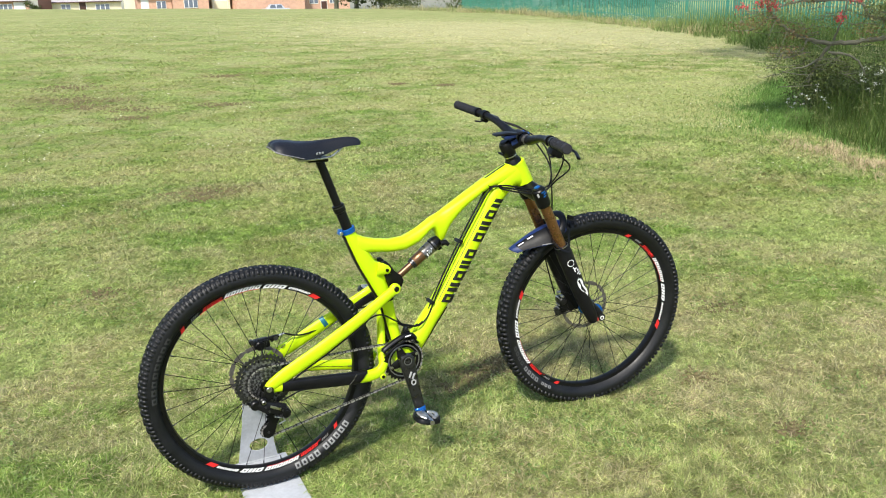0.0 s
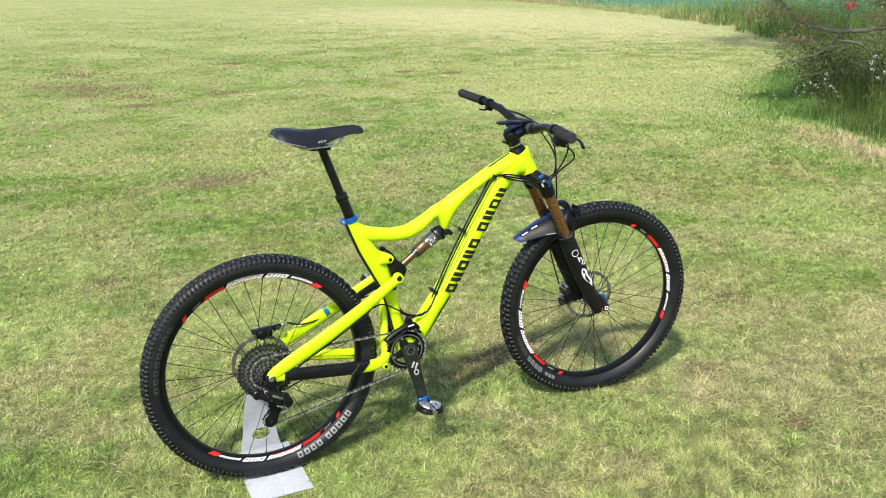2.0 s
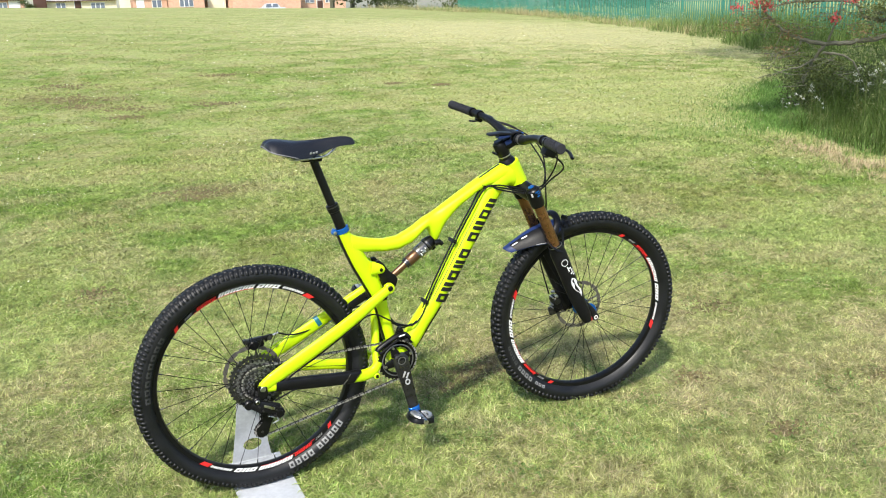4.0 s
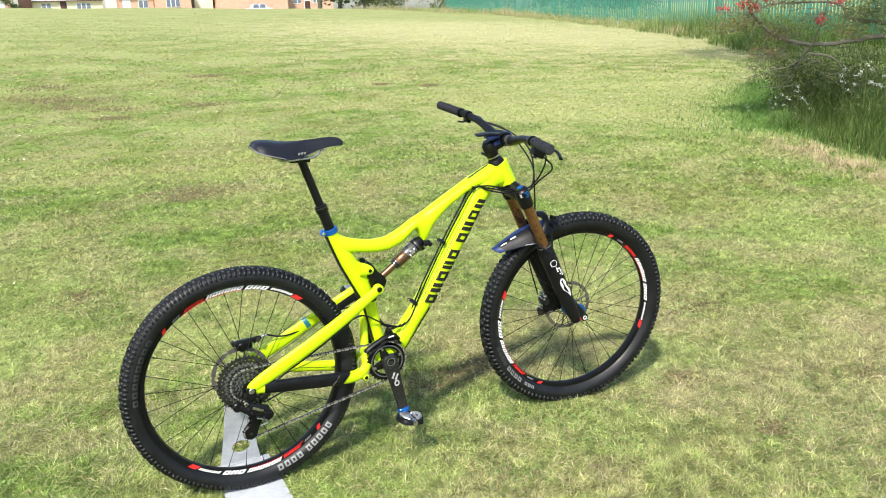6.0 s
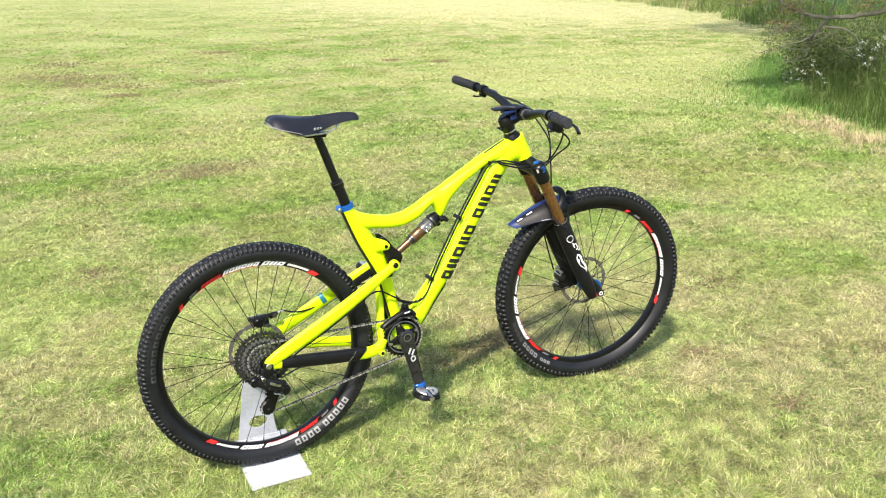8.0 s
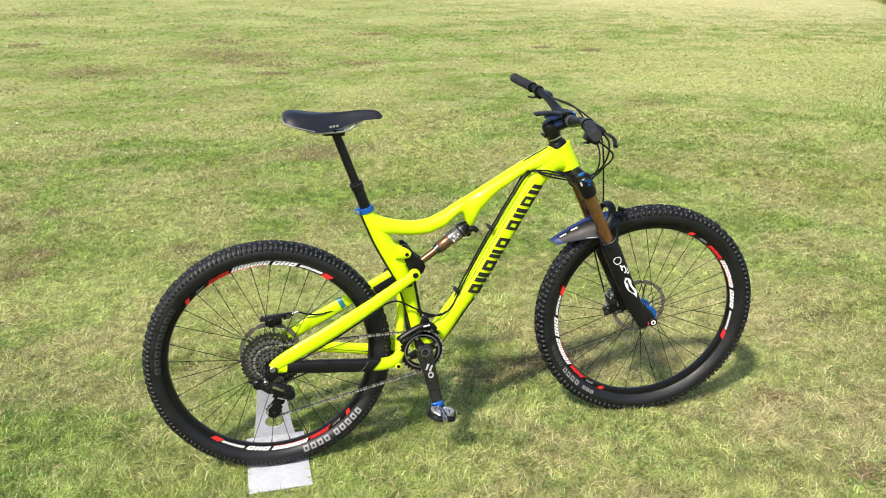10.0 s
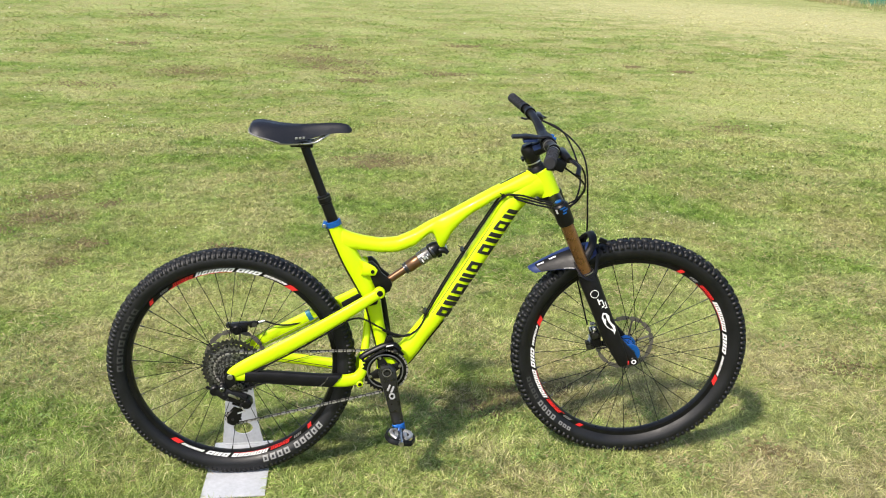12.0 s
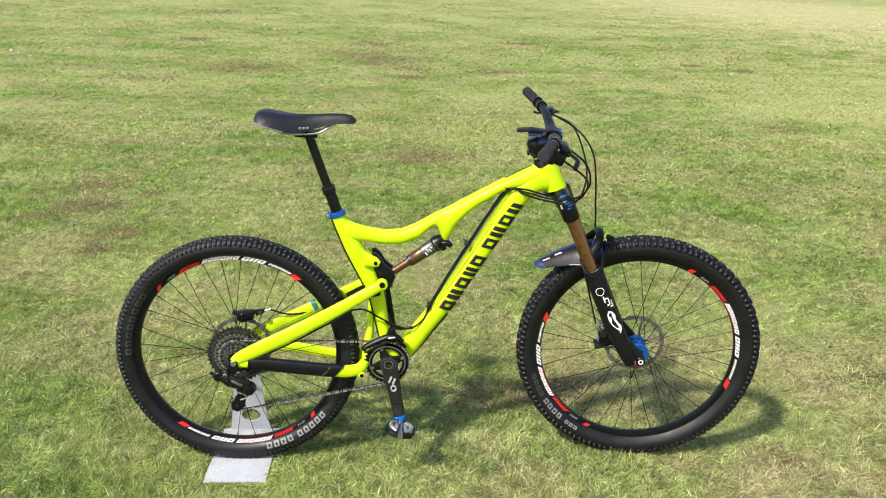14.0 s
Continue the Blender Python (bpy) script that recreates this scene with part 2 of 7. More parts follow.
M_STRAW = material("cut_straw", (0.44, 0.35, 0.20), 0.9, vary=0.25, scale=6)
M_CRANK = material("dark_carbon", (0.010, 0.010, 0.011), 0.3, vary=0.4, scale=60, spec=0.5, coat=0.3)
M_GRIP = material("grip_rubber", (0.020, 0.020, 0.024), 0.7, vary=0.25, scale=60, bump=0.3, spec=0.3)
M_LINK = material("chain_inner_steel", (0.05, 0.048, 0.045), 0.35, metal=0.7, vary=0.25, scale=150)
M_CLIP = material("polished_clip", (0.42, 0.42, 0.42), 0.36, metal=0.7, vary=0.25, scale=60)
M_RINGEDGE = material("machined_edge", (0.20, 0.20, 0.20), 0.4, metal=0.7, vary=0.3, scale=80)
M_CHAIN = material("chain_steel", (0.36, 0.35, 0.33), 0.35, metal=0.5, vary=0.25, scale=150)
M_SHOCKGREY = material("grey_sleeve", (0.16, 0.155, 0.15), 0.3, metal=0.7, vary=0.2, scale=60)
M_TEAL = material("teal_tape", (0.015, 0.17, 0.24), 0.45, vary=0.1)
M_BLUE = material("blue_anodised", (0.008, 0.11, 0.42), 0.3, metal=0.4, vary=0.1)
M_NAVY = material("blue_plastic", (0.007, 0.022, 0.10), 0.5, vary=0.15)
M_WHITE = material("white_print", (0.8, 0.8, 0.8), 0.45, vary=0.05)
M_RED = material("red_print", (0.65, 0.02, 0.02), 0.45, vary=0.08)
M_GREY = material("grey_print", (0.20, 0.20, 0.20), 0.7, vary=0.1)
M_FAINT = material("faint_grey_print", (0.045, 0.045, 0.045), 0.7, vary=0.15)
M_SILVERPRINT_GLINT = material("silver_print_and_glint", (0.42, 0.42, 0.43), 0.4, vary=0.05)
M_PRINT = material("black_print", (0.008, 0.008, 0.008), 0.4, vary=0.1)
M_PLATE = material("grey_painted_plate", (0.43, 0.45, 0.48), 0.5, vary=0.12, scale=14, bump=0.1, bump_scale=300)
M_HEDGE = material("dark_hedge_leaf", (0.055, 0.078, 0.014), 0.6, vary=0.4, scale=1.5)
M_BARK = material("hawthorn_bark", (0.135, 0.130, 0.092), 0.9, vary=0.35, scale=12, bump=0.8, bump_scale=60)
M_LEAF = material("hawthorn_leaf", (0.13, 0.155, 0.04), 0.5, vary=0.35, scale=3)
M_RUST = material("reddish_leaf", (0.20, 0.13, 0.055), 0.6, vary=0.3, scale=3)
M_BLOSSOM = material("red_blossom", (0.45, 0.06, 0.06), 0.6, vary=0.2, scale=8)
M_UMBEL = material("white_umbel", (0.8, 0.8, 0.74), 0.7, vary=0.08, scale=8)
M_DAISY = material("daisy_petal", (0.78, 0.78, 0.60), 0.7, vary=0.08, scale=8)
M_FENCE = material("green_fence_paint", (0.05, 0.22, 0.16), 0.6, vary=0.15, scale=3)
M_BRICK = material("red_brick_wall", (0.60, 0.37, 0.27), 0.9, vary=0.2, scale=2.5, bump=0.4, bump_scale=18)
M_RENDER = material("cream_render", (0.74, 0.67, 0.50), 0.9, vary=0.08, scale=1.5)
M_ROOF = material("roof_tiles", (0.40, 0.36, 0.38), 0.85, vary=0.2, scale=3)
M_UPVC = material("white_upvc", (0.8, 0.8, 0.8), 0.35, vary=0.04)
M_PANE = material("dark_window_glass", (0.16, 0.19, 0.25), 0.08, vary=0.1, spec=0.8)
M_DOOR = material("dark_door", (0.07, 0.03, 0.02), 0.5, vary=0.1)
M_CARPAINT = material("silver_car_paint", (0.6, 0.62, 0.64), 0.3, metal=0.3, coat=0.5, vary=0.05)

# ---- mesh helpers ----
def part(name, bm, mat, parent=None, label="", smooth=True):
    me = bpy.data.meshes.new(name)
    bmesh.ops.recalc_face_normals(bm, faces=bm.faces)
    for f in bm.faces:
        f.smooth = smooth
    if smooth:
        for e in bm.edges:
            if len(e.link_faces) == 2 and e.calc_face_angle(0) > radians(38):
                e.smooth = False
    bm.to_mesh(me)
    bm.free()
    me.materials.append(mat)
    ob = new(name, me)
    ob.parent = parent
    if label:
        ob["label"] = label
    return ob


def thing(name, label, category, group="", at=(0, 0, 0)):
    ob = new(name)
    ob.location = at
    ob.empty_display_size = 0.2
    return tagged(ob, label, category, group)


def sweep(bm, pts, sizes, n=14, side=None, power=2.0, caps=True):
    """Skin round a line. sizes: per point (half-width sideways, half-height) or one radius. side: the sideways direction."""
    pts = [Vector(p) for p in pts]
    rings = []
    last = None
    for i, p in enumerate(pts):
        t = (pts[min(i + 1, len(pts) - 1)] - pts[max(i - 1, 0)]).normalized()
        if side is not None:
            b = Vector(side)
        elif last is None:
            b = t.cross(Vector((0, 0, 1)))
            if b.length < 0.1:
                b = t.cross(Vector((1, 0, 0)))
        else:
            b = last
        b = (b - t * b.dot(t)).normalized()
        last = b
        u = t.cross(b)
        s = sizes[i] if isinstance(sizes, list) else sizes
        w, h = s if isinstance(s, (list, tuple)) else (s, s)
        ring = []
        for k in range(n):
            a = 2 * math.pi * k / n
            c, q = math.cos(a), math.sin(a)
            c = math.copysign(abs(c) ** (2 / power), c)
            q = math.copysign(abs(q) ** (2 / power), q)
            ring.append(bm.verts.new(p + b * w * c + u * h * q))
        rings.append(ring)
    for a, c in zip(rings, rings[1:]):
        for k in range(n):
            bm.faces.new((a[k], a[(k + 1) % n], c[(k + 1) % n], c[k]))
    if caps:
        bm.faces.new(rings[0][::-1])
        bm.faces.new(rings[-1])
    return bm


def spline(pts, per=6):
    """Catmull-Rom points through pts, whatever their dimension."""
    P = [np.array(p, float) for p in pts]
    P = [2 * P[0] - P[1]] + P + [2 * P[-1] - P[-2]]
    out = []
    for i in range(1, len(P) - 2):
        for k in range(per):
            t = k / per
            a, b, c, d = P[i - 1:i + 3]
            out.append(0.5 * (2 * b + (c - a) * t + (2 * a - 5 * b + 4 * c - d) * t * t + (3 * b - a - 3 * c + d) * t ** 3))
    out.append(P[-2])
    return out


def swept(rows, per=5, n=16, power=2.3, y=0.0):
    """Rows of x, z, half-width, half-height (and y) along a frame tube, rounded through."""
    rows = [tuple(r) + ((y,) if len(r) == 4 else ()) for r in rows]
    s = spline(rows, per)
    bm = bmesh.new()
    return sweep(bm, [(r[0], r[4], r[1]) for r in s], [(r[2], r[3]) for r in s], n, (0, 1, 0), power)


def cable(pts, r=0.0024, per=7, n=7):
    s = spline(pts, per)
    return sweep(bmesh.new(), [tuple(p) for p in s], r, n)


def lathe(profile, n=64, center=(0, 0, 0), arc=None):
    """Turn a profile of (radius, y) round the y axis."""
    bm = bmesh.new()
    cx, cy, cz = center
    rings = []
    for k in range(n):
        a = 2 * math.pi * k / n
        rings.append([bm.verts.new((cx + r * math.cos(a), cy + y, cz + r * math.sin(a))) for r, y in profile])
    m = len(profile)
    for k in range(n):
        a, b = rings[k], rings[(k + 1) % n]
        for j in range(m):
            if profile[j][0] == 0 and profile[(j + 1) % m][0] == 0:
                continue
            bm.faces.new((a[j], a[(j + 1) % m], b[(j + 1) % m], b[j]))
    bmesh.ops.remove_doubles(bm, verts=bm.verts, dist=1e-6)
    return bm


def cyl(p, q, r, n=20, r2=None, bm=None, bevel=0.0):
    bm = bm or bmesh.new()
    p, q = Vector(p), Vector(q)
    r2 = r if r2 is None else r2
    if bevel:
        d = (q - p).normalized() * bevel
        return sweep(bm, [p, p + d, q - d, q], [r - bevel, r, r2, r2 - bevel], n)
    return sweep(bm, [p, q], [r, r2], n)


def box(size, m=None, bevel=0.002, bm=None, seg=2):
    """A bevelled box of the given full size at the pose m."""
    b2 = bmesh.new()
    bmesh.ops.create_cube(b2, size=1)
    bmesh.ops.scale(b2, vec=size, verts=b2.verts)
    if bevel:
        bmesh.ops.bevel(b2, geom=b2.edges[:], offset=bevel, segments=seg, profile=0.6, affect="EDGES")
    if m is not None:
        b2.transform(m)
    return merge(bm, b2)


def merge(bm, other):
    if bm is None:
        return other
    me = bpy.data.meshes.new("tmp")
    other.to_mesh(me)
    other.free()
    bm.from_mesh(me)
    bpy.data.meshes.remove(me)
    return bm


def slab(outline, y0, y1, bevel=0.0, holes=()):
    """An xz outline extruded from y0 to y1."""
    bm = bmesh.new()
    f = bm.faces.new([bm.verts.new((x, y0, z)) for x, z in outline])
    out = bmesh.ops.extrude_face_region(bm, geom=[f])
    bmesh.ops.translate(bm, vec=(0, y1 - y0, 0), verts=[v for v in out["geom"] if isinstance(v, bmesh.types.BMVert)])
    if bevel:
        bmesh.ops.bevel(bm, geom=[e for e in bm.edges if e.calc_face_angle(0) > 0.6], offset=bevel, segments=2, profile=0.6, affect="EDGES")
    return bm


def bulk(name, verts, faces, mat, parent=None, smooth=False):
    """One mesh straight from arrays: verts (n, 3), faces (m, 3 or 4)."""
    verts, faces = np.asarray(verts, np.float32), np.asarray(faces, np.int32)
    me = bpy.data.meshes.new(name)
    me.vertices.add(len(verts)); me.vertices.foreach_set("co", verts.ravel())
    k = faces.shape[1]
    me.loops.add(faces.size); me.loops.foreach_set("vertex_index", faces.ravel())
    me.polygons.add(len(faces))
    me.polygons.foreach_set("loop_start", np.arange(0, faces.size, k, dtype=np.int32))
    me.polygons.foreach_set("loop_total", np.full(len(faces), k, np.int32))
    me.update(calc_edges=True)
    me.validate()
    me.materials.append(mat)
    ob = new(name, me)
    ob.parent = parent
    return ob

# ---- ground: a lawn that rises gently towards the houses ----
def smooth01(x):
    x = np.clip(x, 0, 1)
    return x * x * (3 - 2 * x)


def height(x, y):
    x, y = np.asarray(x, float), np.asarray(y, float)
    d = np.hypot(x, y)
    rise = (-0.028 * x + 0.0375 * y) * smooth01((d - 3) / 22)
    beyond = np.maximum(y - 58, 0)                      # the crest of the field, level behind it
    rise = np.where(y > 0, rise - 0.0375 * beyond, np.clip(rise, -1.5, 1.5))
    rise = np.clip(rise, -3, 3.2)
    ripple = 0.006 * np.sin(2.1 * x + 0.7) * np.sin(1.7 * y + 1.1) + 0.05 * np.sin(0.31 * x + 2) * np.sin(0.27 * y) * smooth01((d - 6) / 20)
    return rise + ripple * smooth01((d - 0.3) / 1.5)


def ground_sheet():
    ax = np.concatenate([-np.geomspace(1500, 6.2, 34), np.arange(-6, 12.01, 0.25), np.geomspace(12.4, 1500, 34)])
    ay = np.concatenate([-np.geomspace(900, 4.2, 26), np.arange(-4, 14.01, 0.25), np.geomspace(14.4, 1800, 44)])
    X, Y = np.meshgrid(ax, ay)
    V = np.stack([X, Y, height(X, Y)], -1).reshape(-1, 3)
    nx, ny = len(ax), len(ay)
    i = np.arange(nx * ny).reshape(ny, nx)
    F = np.stack([i[:-1, :-1], i[:-1, 1:], i[1:, 1:], i[1:, :-1]], -1).reshape(-1, 4)
    ob = bulk("ground", V, F, M_TURF)
    ob.data.polygons.foreach_set("use_smooth", np.ones(len(F), bool))
    return tagged(ob, "mown lawn turf with dry straw patches and bare earth", "lawn", kind="structure")


ground_sheet()


def nap(rng, px, py, far):
    """The way the grass lies: clumps whose blades lean alike, more at random far off."""
    a = 2.4 * np.sin(px * 23 + 2.9 * np.sin(py * 13 + 1.7 * np.sin(px * 3.1))) + 2.2 * np.sin(py * 27 + 2.6 * np.sin(px * 11 + 1.9 * np.sin(py * 2.3))) + 1.5 * np.sin(px * 5 + py * 7)
    return a + rng.normal(0, far, len(px))


def blades(rng, px, py, length, width, lean, name, mat, label, category="grass", base=None):
    """Curved blades of two quads-worth of triangles each, at the given places."""
    n = len(px)
    az = nap(rng, px, py, 0.75)
    face = az + rng.uniform(-0.9, 0.9, n) + np.pi / 2
    L = length * rng.uniform(0.55, 1.25, n)
    W = width * rng.uniform(0.7, 1.3, n)
    ln = lean * rng.uniform(0.3, 1.5, n)
    pz = height(px, py) if base is None else base
    P = np.stack([px, py, pz - 0.002], -1)
    S = np.stack([np.cos(face), np.sin(face), 0 * face], -1) * W[:, None] / 2
    D = np.stack([np.cos(az), np.sin(az), 0 * az], -1)
    up = np.array([0, 0, 1.0])
    mid = P + D * (L * np.sin(ln * 0.55) * 0.55)[:, None] + up * (L * np.cos(ln * 0.55) * 0.55)[:, None]
    tip = mid + D * (L * np.sin(ln * 1.25) * 0.5)[:, None] + up * (L * np.cos(ln * 1.25) * 0.5)[:, None]
    V = np.stack([P - S, P + S, mid + S * 0.8, mid - S * 0.8, tip], 1).reshape(-1, 3)
    o = np.arange(n)[:, None] * 5
    F = np.concatenate([o + [0, 1, 2], o + [0, 2, 3], o + [3, 2, 4]], 1).reshape(-1, 3)
    ob = bulk(name, V, F, mat)
    return tagged(ob, label, category, kind="stuff")


def matted(rng, px, py, length, width, steep, name, mat, label, category="grass", bent=True, lift=0.010):
    """Mown turf: blades that arch over and lie across one another, each bent (three triangles) or straight (one)."""
    n = len(px)
    az = nap(rng, px, py, 1.2)
    roll = rng.normal(0, 0.55, n)
    L = length * rng.uniform(0.45, 1.35, n)
    W = width * rng.uniform(0.65, 1.4, n)
    e1 = steep * np.radians(rng.triangular(4, 22, 78, n))
    up = np.array([0, 0, 1.0])
    P = np.stack([px, py, height(px, py) - 0.001 + lift * rng.uniform(0, 1, n) ** 1.5], -1)
    D = np.stack([np.cos(az), np.sin(az), 0 * az], -1)
    S = (np.stack([-np.sin(az), np.cos(az), 0 * az], -1) * np.cos(roll)[:, None] + up * np.sin(roll)[:, None]) * W[:, None] / 2
    if not bent:
        tip = P + D * (L * np.cos(e1))[:, None] + up * (L * np.sin(e1))[:, None]
        V = np.stack([P - S, P + S, tip], 1).reshape(-1, 3)
        return tagged(bulk(name, V, np.arange(3 * n).reshape(-1, 3), mat), label, category, kind="stuff")
    e2 = e1 - np.radians(rng.uniform(10, 65, n))
    mid = P + D * (L * 0.52 * np.cos(e1))[:, None] + up * (L * 0.52 * np.sin(e1))[:, None]
    tip = mid + D * (L * 0.48 * np.cos(e2))[:, None] + up * np.maximum(L * 0.48 * np.sin(e2), -0.8 * (L * 0.52 * np.sin(e1)))[:, None]
    V = np.stack([P - S * 0.8, P + S * 0.8, mid + S, mid - S, tip], 1).reshape(-1, 3)
    o = np.arange(n)[:, None] * 5
    F = np.concatenate([o + [0, 1, 2], o + [0, 2, 3], o + [3, 2, 4]], 1).reshape(-1, 3)
    return tagged(bulk(name, V, F, mat), label, category, kind="stuff")


def scatter(rng, n, x0, x1, y0, y1):
    return rng.uniform(x0, x1, n), rng.uniform(y0, y1, n)

# ---- the mountain bike: x forward, y to its left, rear axle over the origin ----
R_AXLE, R_RAD = Vector((0, 0, 0.357)), 0.352
F_AXLE, F_RAD = Vector((1.179, 0.002, 0.3592)), 0.357
BB = Vector((0.440, 0, 0.349))
STEER_AT, STEER_AXIS, STEER = Vector((0.905, 0, 0.84)), Vector((-0.408, 0, 0.913)), -0.1116
M_STEER = Matrix.Translation(STEER_AT) @ Matrix.Rotation(STEER, 4, STEER_AXIS) @ Matrix.Translation(-STEER_AT)

bike = thing("mountain_bike", "fluorescent yellow full-suspension mountain bike with black tyres", "bicycle")


M_BAR = Matrix.Translation(STEER_AT) @ Matrix.Rotation(STEER + 0.018, 4, STEER_AXIS) @ Matrix.Translation(-STEER_AT) @ Matrix.Translation((-0.010, 0, 0.002)) @ Matrix.Translation((0.9, 0, 1.0)) @ Matrix.Rotation(0.014, 4, "X") @ Matrix.Translation((-0.9, 0, -1.0))


def barred(bm):
    bm.transform(M_BAR)
    return bm


def steered(bm):
    bm.transform(M_STEER)
    return bm


def tyre(name, tube, major, parent, lugs, place):
    """Round casing, raised tread lugs in rows."""
    deep = 0.90 if tube > 0.03 else 0.93
    prof = []
    for k in range(20):
        a = radians(-138 + 276 * k / 19)
        prof.append((major + tube * deep * math.cos(a), tube * (deep + 0.05) * math.sin(a)))
    prof = [(0.2975, -0.0105), (0.2990, -0.0140)] + prof + [(0.2990, 0.0140), (0.2975, 0.0105)]
    bm = lathe(prof, 96)
    bm.transform(place)
    casing = part(name, bm, M_RUBBER, parent, "black knobbly mountain bike tyre")
    V, F = [], []
    def lug(phi, lat, w, l, h, turn=0.0, grow=1.5 if tube > 0.03 else 0.9):
        h *= grow
        # lat: angle across the casing; w sideways, l along the wheel
        base, o = [], len(V)
        for top in (0, 1):
            for sx, sy in ((-1, -1), (1, -1), (1, 1), (-1, 1)):
                k = 0.8 if top else 1.05
                du, dv = sx * w / 2 * k, sy * l / 2 * k
                a2 = lat + (du * math.cos(turn) - dv * math.sin(turn)) / tube
                rr = tube * deep + (h if top else -0.001)
                r = major + rr * math.cos(a2)
                ph = phi + (du * math.sin(turn) + dv * math.cos(turn)) / r
                V.append((r * math.cos(ph), rr * 1.04 * math.sin(a2), r * math.sin(ph)))
        for f in ((4, 5, 6, 7), (0, 1, 5, 4), (1, 2, 6, 5), (2, 3, 7, 6), (3, 0, 4, 7)):
            F.append([o + i for i in f])
    n = lugs
    for i in range(n):
        p = 2 * math.pi * i / n
        q = 2 * math.pi * (i + 0.5) / n
        step = 2 * math.pi * major / n
        for s in (-1, 1):
            lug(p, s * radians(10), 0.0098, step * 0.55, 0.0036, s * 0.15)
            lug(q, s * radians(30), 0.0095, step * 0.50, 0.0036, s * -0.2)
            for at in (p, q):
                lug(at, s * radians(53), 0.0215 if at == p else 0.0170, step * 0.34, 0.0044, s * 0.06)
    M = np.array(place)
    V = np.array(V) @ M[:3, :3].T + M[:3, 3]
    ob = bulk("tread", V, F, M_RUBBER, casing)
    ob["kind"] = "stuff"
    ob["label"] = "rows of raised rubber tread lugs"
    return casing


def arc_patch(r0, r1, a0, a1, y, place, steps=None, thick=0.0006, slant=0.0, radial=1):
    """A thin print bent round the wheel's side between two radii and two angles (degrees)."""
    bm = bmesh.new()
    steps = steps or max(2, int(abs(a1 - a0) / 2.5))
    rows = []
    for k in range(steps + 1):
        row = []
        for j in range(radial + 1):
            r = r0 + (r1 - r0) * j / radial
            a = radians(a0 + (a1 - a0) * k / steps) - radians(slant) * (r - 0.292) / 0.013
            row.append(bm.verts.new((r * math.cos(a), y(r), r * math.sin(a))))
        rows.append(row)
    for p, q in zip(rows, rows[1:]):
        for j in range(radial):
            bm.faces.new((p[j], p[j + 1], q[j + 1], q[j]))
    ex = bmesh.ops.extrude_face_region(bm, geom=bm.faces[:])
    bmesh.ops.translate(bm, vec=(0, thick, 0), verts=[v for v in ex["geom"] if isinstance(v, bmesh.types.BMVert)])
    bm.transform(place)
    return bm


